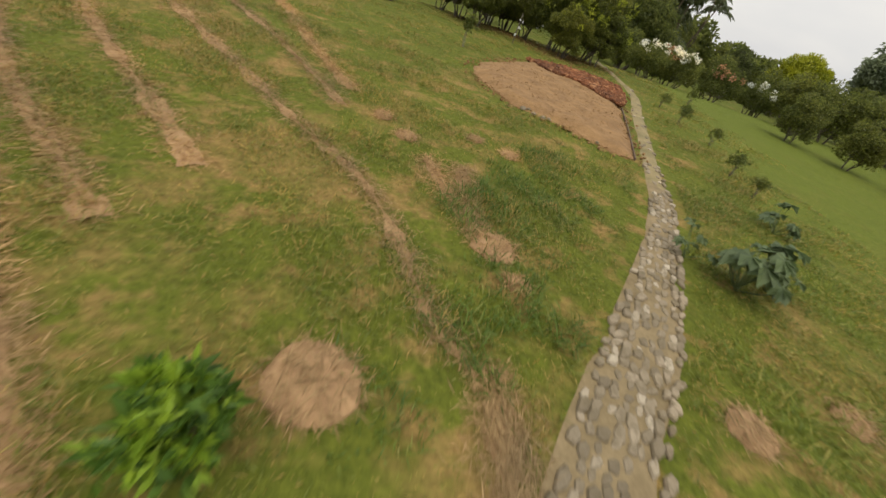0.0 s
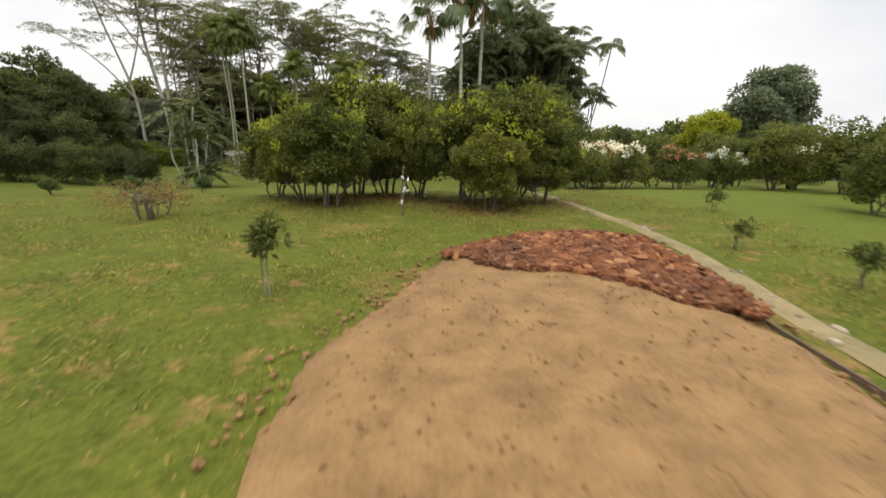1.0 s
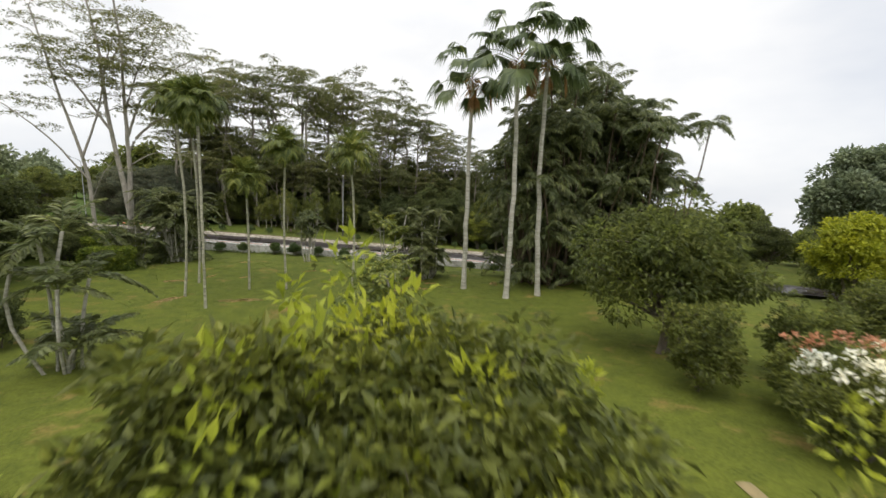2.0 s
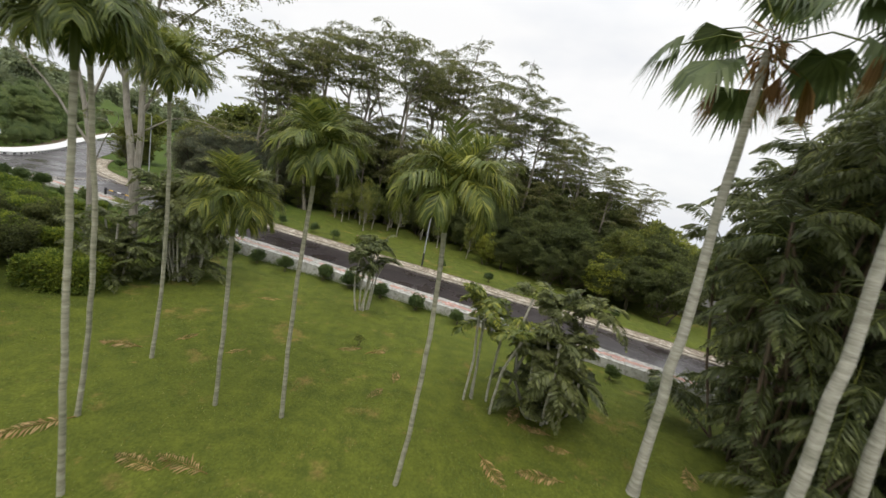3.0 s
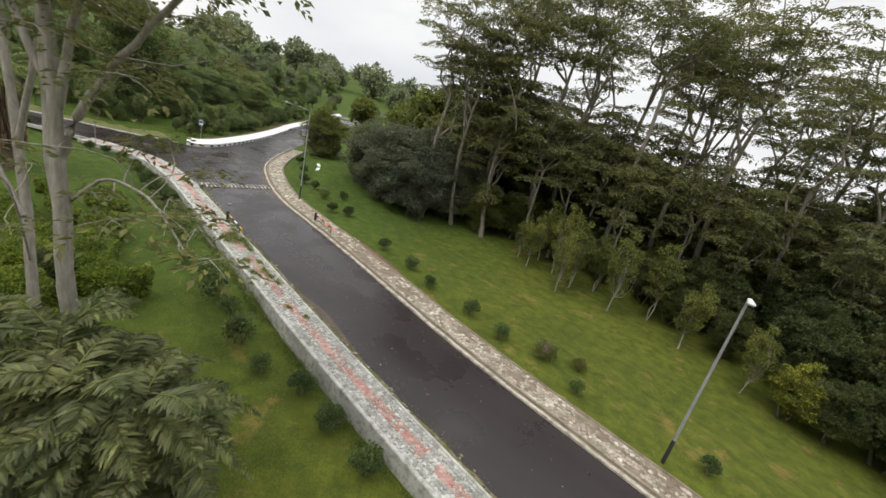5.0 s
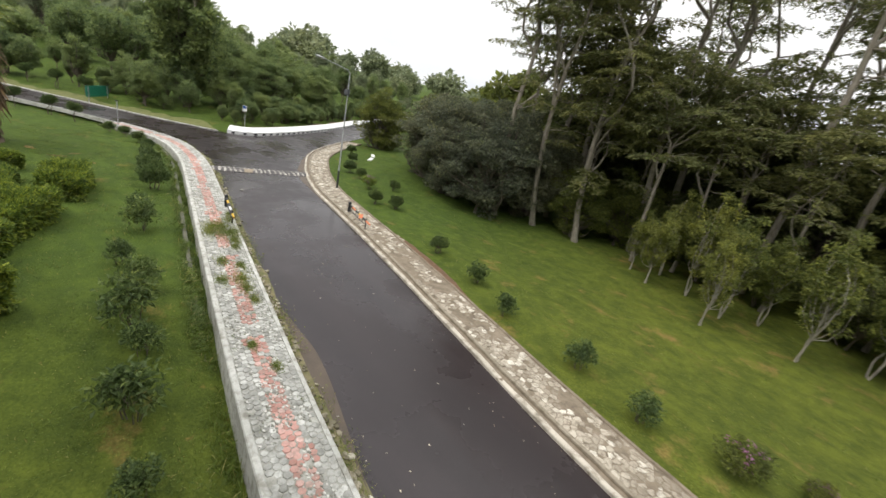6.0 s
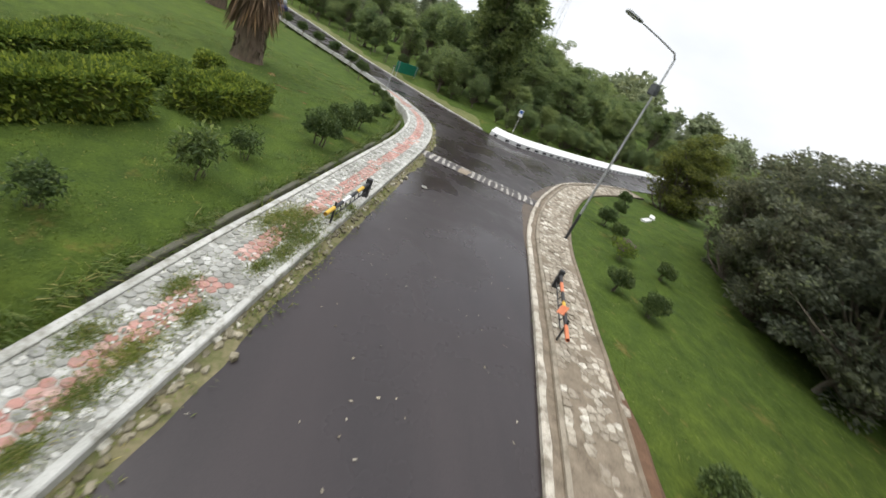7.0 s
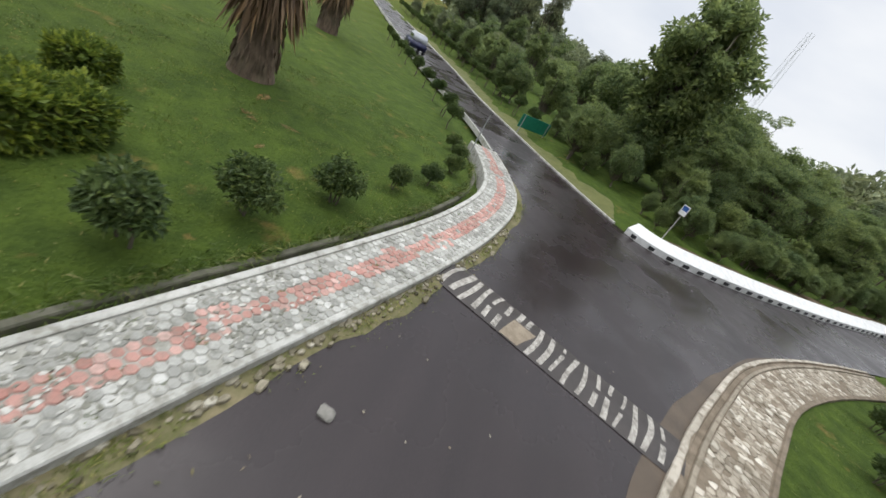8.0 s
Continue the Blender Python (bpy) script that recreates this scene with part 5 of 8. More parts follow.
for k, (x, y, s) in enumerate([(14.8, 30.5, 0.34), (18.5, 30.5, 0.36), (22, 31, 0.4), (26, 31, 0.45), (19.0, 18.4, 0.27), (20.0, 16.2, 0.27), (21.0, 13.5, 0.29), (22.0, 10.5, 0.31), (23.0, 7.0, 0.33), (24.5, 23.0, 0.42), (24, 25.5, 0.4), (28.5, 28.5, 0.45), (26.5, 18, 0.42), (28, 22, 0.45), (31, 25, 0.5), (30, 33, 0.5), (38, 36, 0.6), (41, 46, 0.7), (27, 9, 0.4), (30, 14, 0.5), (34, 20, 0.6), (37, 28, 0.65), (30, 4, 0.5), (48, 52, 0.8)]):
    stand(SHRUBW[k % 2], "broad_shrub", "broad green shrub east of the lawn", "shrub", x, y, k * 53, s, "shrubs east of the lawn", 0.2 * s)

# clipped hedges and shaggy palms on the western lawn
def hedge(x, y, lx, ly, lz, turn, n, seed, label="clipped flat-topped hedge block"):
    ob = thing("hedge", label, "hedge", (x, y, gz(x, y) - 0.05), turn, 1, "hedge blocks on the lawn")
    part("heart", mesh_np("heart", *core(lx * 0.90, ly * 0.86, lz * 0.88, seed), L_DARK, True), ob, "dark twiggy heart")
    part("foliage", mesh_np("foliage", *hedge_leaves(rng(seed), lx, ly, lz, n, 0.17, 0.085, seed), L_HEDGE, False), ob)
    return ob


for k, (x, y, lx, ly, lz, turn) in enumerate([(-18.9, 57.2, 3.1, 1.5, 0.88, 150), (-21.8, 58.75, 3.3, 1.3, 0.88, 152), (-26.0, 60.7, 3.4, 1.15, 0.80, 166), (-25.2, 56.9, 5.4, 1.0, 0.66, 172), (-25.6, 58.7, 3.2, 0.8, 0.48, 168), (-20.6, 55.8, 3.6, 1.4, 0.80, 160), (-28.9, 59.2, 0.9, 0.8, 0.65, 20),
                                              (-10.0, 49.4, 2.4, 1.6, 1.2, 20), (-12.6, 51.4, 2.6, 1.8, 1.2, 30), (-15.4, 50.6, 3.0, 1.9, 1.2, 25), (-14.2, 54.2, 2.8, 1.7, 1.2, 30), (-17.2, 54.0, 3.0, 1.8, 1.2, 35), (-19.0, 51.5, 3.0, 2.0, 1.3, 20), (-16.8, 57.2, 2.0, 1.5, 1.0, 20)]):
    hedge(x, y, lx, ly, lz, turn, int(900 * (lx * ly + 1.4 * (lx + ly) * lz)), 500 + k)


def shaggy_palm(x, y, seed, h=5.2):
    r = rng(seed)
    ob = thing("shaggy_palm", "stout palm whose trunk is hung with dead brown fronds", "palm tree", (x, y, gz(x, y)), seed * 40, 1, "shaggy palms")
    part("trunk", mesh_np("trunk", *tube([(0, 0, -0.2), (0, 0, 0.3), (0, 0, 2), (0, 0, h)], [0.80, 0.66, 0.58, 0.50], 14), FIBRE, True), ob)
    a, z = r.uniform(0, 6.28, 260), r.uniform(0.3, h, 260) * r.uniform(0.5, 1.0, 260)
    p = np.column_stack([np.cos(a) * 0.60, np.sin(a) * 0.60, z])
    d = np.column_stack([np.cos(a) * 0.35, np.sin(a) * 0.35, np.full(260, -1.0)])
    part("husk_sheath", mesh_np("husk_sheath", *leaves(p, d, r.uniform(0.25, 0.5, 260), 0.12, r, 0.0), FIBRE, False), ob)
    a = r.uniform(0, 6.28, 700)
    z = r.uniform(2.3, h + 0.4, 700)
    p = np.column_stack([np.cos(a) * 0.62, np.sin(a) * 0.62, z])
    d = np.column_stack([np.cos(a) * r.uniform(0.2, 0.6, 700), np.sin(a) * r.uniform(0.2, 0.6, 700), np.full(700, -1.0)])
    part("dead_fronds", mesh_np("dead_fronds", *leaves(p, d, r.uniform(0.7, 1.7, 700), 0.10, r, 0.05), L_HUSK, False), ob, "brown hanging dead fronds")
    ribs, lf = [], []
    for i in range(16):
        b = i * 2.4
        rb, lv = frond(r, (0, 0, h + 0.3), (math.cos(b), math.sin(b), r.uniform(0.2, 1.1)), 2.8, 0.6, 40, 0.6, 0.05, 0.4)
        ribs.append(rb)
        lf.append(lv)
    part("leaf_ribs", mesh_np("leaf_ribs", *join(ribs), L_PALM, True), ob)
    part("crown", mesh_np("crown", *join(lf), L_PALM, False), ob)


shaggy_palm(-34.3, 58.9, 510)
shaggy_palm(-50.0, 52.0, 511, 4.4)

# small clipped shrubs: along the pavement, the stone strip and the far road
TOPI = []
for k in range(3):
    c = broadleaf(520 + k, 0.85, 0.42, 0.16, 34, 90, 0.085, 0.045, 0.022, stems=3, lower=-0.7, clump_r=0.34)
    TOPI.append(shared(c, DARKBARK, L_CLIP))
STEM = [shared(broadleaf(525 + k, 1.35, 0.50, 0.62, 30, 90, 0.095, 0.05, 0.035, stems=1 + k % 2, lower=-0.5, clump_r=0.36), DARKBARK, L_CLIP) for k in range(3)]
LOOSE = [shared(broadleaf(530 + k, 1.0, 0.50, 0.05, 24, 30, 0.12, 0.055, 0.012, stems=5, lower=-0.6, clump_r=0.36), DARKBARK, L_CLIP) for k in range(3)]
for k, (x, y, s) in enumerate([(-0.4, 57.7, 1.3), (-2.15, 58.15, 1.3), (-4.75, 58.5, 1.15), (-6.7, 59.0, 1.1), (-8.5, 59.35, 1.1), (1.6, 57.1, 1.1), (3.8, 56.6, 1.15), (6.2, 55.9, 1.0), (14.0, 53.2, 0.9), (15.8, 52.6, 0.9),
                               (-26.0, 63.7, 1.45), (-28.0, 64.1, 1.35), (-30.1, 64.7, 1.3), (-32.6, 65.2, 0.95), (-34.3, 65.7, 0.9), (-36.6, 65.9, 0.9), (-38.4, 65.6, 0.85), (-39.6, 65.0, 0.85),
                               (-42.8, 63.8, 1.0), (-45.0, 62.8, 1.0), (-47.5, 61.3, 1.0), (-50.2, 59.6, 1.0), (-52.8, 57.9, 1.0), (-55.5, 56.0, 1.0), (-58.2, 54.2, 1.0), (-61.2, 52.2, 1.0), (-64.5, 50.1, 1.0)]):
    stand((STEM if x < -42 else TOPI)[k % 3], "clipped_shrub", "small rounded clipped shrub beside the pavement", "shrub", x, y, k * 37, s, "clipped shrubs along the pavement")
for k, (x, y, s) in enumerate([(-12.1, 59.4, 1.4), (-15.0, 60.1, 1.4), (-16.4, 60.7, 1.05), (-20.9, 61.9, 1.25), (-13.8, 60.0, 0.95), (-22.8, 62.3, 0.9), (-18.2, 60.6, 0.85), (-10.3, 59.0, 0.85)]):
    stand(LOOSE[k % 3], "loose_shrub", "thin young shrub beside the pavement wall", "shrub", x, y, k * 41, s, "young shrubs beside the pavement")
for k, (x, y, s) in enumerate([(-29.0, 77.0, 1.1), (-27.2, 76.6, 1.0), (-22.0, 73.7, 1.0), (-20.9, 74.4, 1.0), (-15.0, 71.7, 1.0), (-12.2, 70.9, 0.95), (-10.0, 69.7, 0.9), (-6.9, 69.2, 1.0), (-4.8, 68.4, 0.9),
                               (-0.6, 67.4, 0.8), (4.6, 67.0, 0.9), (8.5, 66.2, 0.9), (11.4, 64.8, 1.0), (15.0, 64.4, 0.9), (18.4, 64.8, 0.9), (-32.0, 79.5, 1.0), (-35.5, 82.0, 1.1), (-24.4, 77.4, 0.9)]):
    stand((TOPI if k < 5 or k > 9 else LOOSE)[k % 3], "verge_shrub", "small round shrub on the grass verge", "shrub", x, y, k * 43, s, "shrubs along the stone strip")
for k, (x, y, s) in enumerate([(-25.0, 75.6, 1.1), (-2.6, 68.9, 1.1), (-1.0, 69.6, 0.8)]):
    w, lf = broadleaf(540 + k, 0.75, 0.6, 0.1, 26, 60, 0.09, 0.035, 0.012, stems=6, lower=-0.4)
    rr = rng(545 + k)
    fl = clump_leaves(crown_centres(9, 0.6, 0.4, 0.45, rr, 0.0), 0.1, 10, 0.06, 0.04, rr, 0.6)
    plant("heather_shrub", w, lf, DARKBARK, L_WOOD if k else L_HEDGE, "low brownish shrub with purple blossom", "shrub", (x, y, gz(x, y)), k * 50, s, "purple shrubs", [("blossom", fl, F_PINK, "purple blossom")])
k = 0
for i in range(26):                                   # clipped row on the far verge of the far road
    x = -56.0 - i * 2.6
    y = float(np.interp(-x, -KERB_F[::1][KERB_F[:, 1] < 73][:, 0], KERB_F[KERB_F[:, 1] < 73][:, 1])) + 2.6
    stand(STEM[i % 3], "clipped_shrub", "clipped round shrub on a bare stem on the far verge", "shrub", x, y, i * 31, 1.25, "clipped shrubs on the far verge")

# ---- pavement beside the road ----
PAVE = KERB_L[(KERB_L[:, 0] < 34) & (KERB_L[:, 0] > -43.2)]
PZ = road_z(PAVE[:, 0])
R8 = rng(80)

kerb_ob = new("kerb_inner", mesh_py("kerb_inner", [sweep(PAVE, [(0.0, -0.3), (0.0, 0.17), (0.02, 0.19), (0.11, 0.195), (0.12, 0.12), (0.12, -0.3)], PZ)], KERB))
tagged(kerb_ob, "worn pale concrete kerb of the pavement", "kerb", kind="structure")
wall_ob = new("pavement_wall", mesh_py("pavement_wall", [sweep(PAVE, [(1.33, 0.10), (1.33, 0.205), (1.35, 0.215), (1.45, 0.215), (1.475, 0.19), (1.50, -0.3), (1.54, -1.0)], PZ)], KERB))
tagged(wall_ob, "low stained concrete wall that edges the pavement", "wall", kind="structure")
DRAIN = PAVE[PAVE[:, 0] < -12.5]
dw = new("drain_wall", mesh_py("drain_wall", [sweep(DRAIN, [(1.76, -0.8), (1.76, -0.02), (1.78, 0.005), (1.88, 0.01), (1.90, -0.02), (1.92, -0.8)], road_z(DRAIN[:, 0]) - 0.45 * (1 - sstep(-13, -18, DRAIN[:, 0])) + R8.normal(size=len(DRAIN)) * 0.012)], stone_mat("mossy_concrete", (0.045, 0.050, 0.026), (0.115, 0.11, 0.078), (0.20, 0.19, 0.155), 0.2, (0.035, 0.040, 0.016), scale=2.5)))
tagged(dw, "low mossy concrete wall behind the drain", "wall", kind="structure")
bed = new("pavement_bed", mesh_py("pavement_bed", [sweep(PAVE, [(0.11, -0.2), (0.11, 0.173), (1.34, 0.176), (1.34, -0.2)], PZ)], MORTAR))
tagged(bed, "dark mortar bed of the paved footway", "pavement", kind="structure")
gut_w = np.array([0.30 + 0.16 * noise.noise(Vector((i * 0.23, 1, 6))) + 0.10 * noise.noise(Vector((i * 0.9, 3, 2))) for i in range(len(PAVE))])
gut = new("gutter_edge", mesh_py("gutter_edge", [sweep(PAVE, [(-gut_w, 0.003), (-gut_w * 0.6, 0.022), (0.0, 0.050), (0.02, 0.0)], PZ)], solid("mossy_gutter", (0.058, 0.076, 0.012), (0.24, 0.195, 0.115), 2.2, 0.95, 0.8, 18)))
tagged(gut, "mossy muddy gutter along the kerb", "gutter", kind="structure")

# long grass that hangs over the drain
r = rng(83)
i = r.integers(1, len(DRAIN), size=9000)
tn = norm(np.gradient(DRAIN, axis=0))[i]
q = DRAIN[i] + tn * r.uniform(-0.25, 0.25, (9000, 1)) + np.column_stack([-tn[:, 1], tn[:, 0]]) * (1.88 + np.abs(r.normal(size=(9000, 1))) * 0.14)
keep = np.array([noise.noise(Vector((a * 0.8, b * 0.8, 0))) > -0.12 for a, b in q]) | (r.uniform(size=9000) < 0.25)
q, tn = q[keep], tn[keep]
over = np.column_stack([tn[:, 1], -tn[:, 0], np.full(len(q), 1.1)]) + r.normal(size=(len(q), 3)) * 0.45
hang_g = new("drain_grass", mesh_np("drain_grass", *leaves(np.column_stack([q, lie(q[:, 0], q[:, 1]) + 0.0]), norm(over), r.uniform(0.12, 0.30, len(q)), r.uniform(0.012, 0.022, len(q)), r, 0.5), GRASS))
tagged(hang_g, "long green grass hanging over the drain", "grass", kind="stuff")

# six-sided pavers: grey, with a wandering red band
s_pave = np.concatenate([[0], np.cumsum(np.linalg.norm(np.diff(PAVE, axis=0), axis=1))])
tan_p = norm(np.gradient(PAVE, axis=0))
HEXW = 0.152
hex_a = np.arange(6) * math.pi / 3 + math.pi / 6
rows_n = int(1.20 / (HEXW * 0.866)) 
pavers = []
for k in range(int(s_pave[-1] / HEXW)):
    for q in range(rows_n + 1):
        s = (k + 0.5 * (q % 2)) * HEXW
        v = 0.185 + q * HEXW * 0.866
        if v > 1.27:
            continue
        i = min(len(PAVE) - 1, int(np.searchsorted(s_pave, s)))
        t = tan_p[i]
        base = PAVE[i] + t * (s - s_pave[i])
        c = base + np.array([-t[1], t[0]]) * v
        mid = 0.72 + 0.10 * noise.noise(Vector((s * 0.35, 0, 0)))
        wide = 0.20 + 0.08 * noise.noise(Vector((s * 0.9, 5, 0)))
        square = (s % 9.5) < 0.55
        red = abs(v - mid) < (0.30 if square else wide) and noise.noise(Vector((s * 0.8, 9, 1))) > (-0.24 if c[0] > -12.5 else -0.36) and R8.uniform() > 0.06
        if R8.uniform() < 0.03:
            continue
        pavers.append((c, math.atan2(t[1], t[0]), float(road_z(c[0])), bool(red), float(R8.uniform(-0.008, 0.008))))

hex_local = np.column_stack([np.cos(hex_a), np.sin(hex_a)]) * (HEXW / 2 * 0.982 / 0.866)
hex_v, hex_f = slab(hex_local, -0.05, 0.0, 0.012)
HEXES = [mesh_py("paver", [(hex_v, hex_f)], mt) for mt in (HEX_GREY, HEX_RED)]
near = [p for p in pavers if -25.2 < p[0][0] < -20.2][:300]
picked = {id(p) for p in near}
chunks = {False: [], True: []}
for p in pavers:
    if id(p) in picked:
        continue
    c, a, z, red, lift = p
    a += R8.normal() * 0.10
    k = R8.uniform(0.90, 1.01)
    ca, sa = math.cos(a) * k, math.sin(a) * k
    c = c + R8.normal(size=2) * 0.008
    v = np.column_stack([c[0] + hex_v[:, 0] * ca - hex_v[:, 1] * sa, c[1] + hex_v[:, 0] * sa + hex_v[:, 1] * ca, z + 0.185 + lift + hex_v[:, 2] + hex_v[:, 0] * R8.normal() * 0.05 + hex_v[:, 1] * R8.normal() * 0.05])
    chunks[red].append((v, hex_f))
for red, mt in ((False, HEX_GREY), (True, HEX_RED)):
    ob = new("pavers_red" if red else "pavers_grey", mesh_py("pavers", chunks[red], mt))
    ob.parent = bed
    tagged(ob, "small six-sided %s concrete pavers" % ("worn red" if red else "grey"), kind="stuff")

# broken chips and dirt that lie on the pavers
r = rng(86)
chips = {0: [], 1: []}
while len(chips[0]) + len(chips[1]) < 2400:
    s, v = r.uniform(0, s_pave[-1]), r.uniform(0.14, 1.30)
    i = min(len(PAVE) - 1, int(np.searchsorted(s_pave, s)))
    c = PAVE[i] + tan_p[i] * (s - s_pave[i]) + np.array([-tan_p[i][1], tan_p[i][0]]) * v
    if not -27 < c[0] < 4 or noise.noise(Vector((s * 0.9, v * 2.2, 3))) + 0.25 * abs(v - 0.72) < 0.02:
        continue
    n = int(r.integers(4, 7))
    a = np.arange(n) * 6.2832 / n + r.uniform(-0.4, 0.4, n)
    k = r.uniform(0.012, 0.038) * r.uniform(0.6, 1.25, n)
    top, f = slab(np.column_stack([np.cos(a) * k * 1.4, np.sin(a) * k]), -0.01, r.uniform(0.002, 0.007), 0.003, r.normal(size=2) * 0.08)
    chips[int(r.uniform() < 0.5)].append((top + np.array([c[0], c[1], float(road_z(c[0])) + 0.188]), f))
for k, mt, lab in ((0, solid("dark_grime", (0.12, 0.12, 0.092), (0.27, 0.265, 0.22), 8, 0.95, 0.4, 40), "dark grit and dirt between the pavers"), (1, solid("paver_chip", (0.36, 0.35, 0.31), (0.60, 0.59, 0.54), 8, 0.9, 0.4, 40), "pale chips broken off the pavers")):
    ob = new("paver_dirt" if k == 0 else "paver_chips", mesh_py("paver_chips", chips[k], mt))
    tagged(ob, lab, "debris", kind="stuff")

# ---- stone strip on the far side ----
STRIP = KERB_R[(KERB_R[:, 0] < 34) & (KERB_R[:, 0] > -42.5)]
SZ = road_z(STRIP[:, 0]) + R8.normal(size=len(STRIP)) * 0.008
bed_r = new("stone_strip", mesh_py("stone_strip", [sweep(STRIP, [(-1.78, -0.4), (-1.76, 0.11), (-1.66, 0.12), (-1.64, 0.085), (-0.41, 0.078), (-0.40, 0.118), (-0.32, 0.118), (-0.30, 0.05), (-0.17, 0.05), (-0.15, 0.10), (-0.02, 0.095), (0.0, -0.1)][::-1], SZ)], solid("pale_rubble_mortar", (0.085, 0.064, 0.040), (0.27, 0.220, 0.160), 3.2, 0.9, 0.5, 30)))
tagged(bed_r, "rough concrete and stone strip along the road", "pavement", kind="structure")
SLIP = stone_mat("pale_concrete_edge", (0.22, 0.185, 0.135), (0.37, 0.325, 0.255), (0.50, 0.455, 0.38), 0.3, (0.12, 0.095, 0.06), scale=3.5)
edge_w = np.array([0.12 + 0.075 * noise.noise(Vector((i * 0.7, 2, 9))) for i in range(len(STRIP))])
worn = np.array([0.030 * noise.noise(Vector((i * 0.45, 7, 1))) for i in range(len(STRIP))])
se = new("strip_edge", mesh_py("strip_edge", [sweep(STRIP, [(0.012, -0.1), (0.010, 0.085), (-0.02, 0.108), (-edge_w, 0.112), (-edge_w - 0.02, 0.03)][::-1], SZ + worn)], SLIP))
tagged(se, "broken pale stone edging of the strip", "kerb", kind="structure")
sl = new("strip_lip", mesh_py("strip_lip", [sweep(STRIP, [(-0.305, 0.02), (-0.31, 0.122), (-0.33, 0.134), (-0.40, 0.134), (-0.42, 0.07)][::-1], SZ + worn[::-1] * 0.8)], SLIP))
tagged(sl, "pale concrete lip of the narrow drain", "kerb", kind="structure")
s_str = np.concatenate([[0], np.cumsum(np.linalg.norm(np.diff(STRIP, axis=0), axis=1))])
tan_s = norm(np.gradient(STRIP, axis=0))
def strip_point(s, v):
    i = min(len(STRIP) - 1, int(np.searchsorted(s_str, s)))
    t = tan_s[i]
    return STRIP[i] + t * (s - s_str[i]) + np.array([t[1], -t[0]]) * v


CELL, ROWS = 0.205, 7
jit = R8.uniform(-1, 1, (2 * int(s_str[-1] / CELL) + 4, ROWS + 1, 2))


def corner(h, q):
    """Shared corner of the flags: half-step h along the strip, row q across."""
    a, b = jit[h, q]
    zig = (-0.028 if (h + q) % 2 else 0.028)
    return strip_point(h * CELL / 2 + a * 0.035, 0.435 + q * 0.169 + (zig + b * 0.04) * (0 < q < ROWS))


stones = []
for k in range(int(s_str[-1] / CELL) - 1):
    for q in range(ROWS):
        h = 2 * k + (q % 2)
        bare = -0.36 + 0.36 * float(sstep(-19.0, -16.5, strip_point(k * CELL, 1.0)[0]) * (1 - sstep(-12.5, -9.5, strip_point(k * CELL, 1.0)[0])))
        if noise.noise(Vector((k * 0.16, q * 0.35, 3))) + 0.5 * noise.noise(Vector((k * 0.5, q * 0.7, 8))) < bare or R8.uniform() < 0.06:
            continue
        poly = np.array([corner(h, q), corner(h + 1, q), corner(h + 2, q), corner(h + 2, q + 1), corner(h + 1, q + 1), corner(h, q + 1)])[::-1]
        c = poly.mean(0)
        poly = (poly - c) * R8.uniform(0.90, 0.985)
        stones.append((c, float(road_z(c[0])), slab(poly, -0.06, R8.uniform(0.006, 0.026), 0.014, R8.normal(size=2) * 0.06)))
near_st = [p for p in stones if -24.0 < p[0][0] < -14.0][:300]
picked_st = {id(p) for p in near_st}
far_st = [(v + np.array([c[0], c[1], z + 0.085]), f) for c, z, (v, f) in (p for p in stones if id(p) not in picked_st)]
ob = new("strip_stones", mesh_py("strip_stones", far_st, ROCK))
ob.parent = bed_r
tagged(ob, "pale rough stones set in concrete", kind="stuff")

# edge kerb of the road beyond the junction
KF_W = KERB_F[(KERB_F[:, 1] < 73.4) & (KERB_F[:, 0] > -150)]
kf = new("kerb_far", mesh_py("kerb_far", [sweep(KF_W, [(0.02, -0.2), (0.0, 0.08), (-0.12, 0.09), (-0.14, -0.2)][::-1], road_z(KF_W[:, 0]))], KERB))
tagged(kf, "narrow concrete kerb of the far road", "kerb", kind="structure")
KL_W = KERB_L[(KERB_L[:, 0] < -43.4) & (KERB_L[:, 0] > -150)]
kl = new("kerb_near", mesh_py("kerb_near", [sweep(KL_W, [(-0.02, -0.2), (0.0, 0.08), (0.14, 0.09), (0.16, -0.2)], road_z(KL_W[:, 0]))], KERB))
tagged(kl, "narrow concrete kerb of the far road", "kerb", kind="structure")

# white banked wall with black blocks opposite the junction
WALL = KERB_F[(KERB_F[:, 1] > 73.8) & (KERB_F[:, 1] < 132)][::-1]
WALL = np.concatenate([WALL[:1] + (WALL[0] - WALL[1]) * 0.4, WALL])
WZ = road_z(WALL[:, 0])
bank = new("white_wall", mesh_py("white_wall", [sweep(WALL, [(0.0, -0.2), (0.0, 0.30), (0.04, 0.33), (0.75, 0.62), (0.95, 0.60), (1.0, -0.2)], WZ)], WHITE))
tagged(bank, "whitewashed banked roadside wall with black blocks", "wall", kind="structure")
s_w = np.concatenate([[0], np.cumsum(np.linalg.norm(np.diff(WALL, axis=0), axis=1))])
blk = mesh_py("black_block", [(np.array([(-0.19, 0.008, 0.05), (0.19, 0.008, 0.05), (0.19, 0.008, 0.21), (-0.19, 0.008, 0.21), (-0.19, 0.05, 0.05), (0.19, 0.05, 0.05), (0.19, 0.05, 0.21), (-0.19, 0.05, 0.21)]),
                               [(0, 1, 2, 3), (0, 4, 5, 1), (3, 2, 6, 7), (0, 3, 7, 4), (1, 5, 6, 2)])], BLACK)
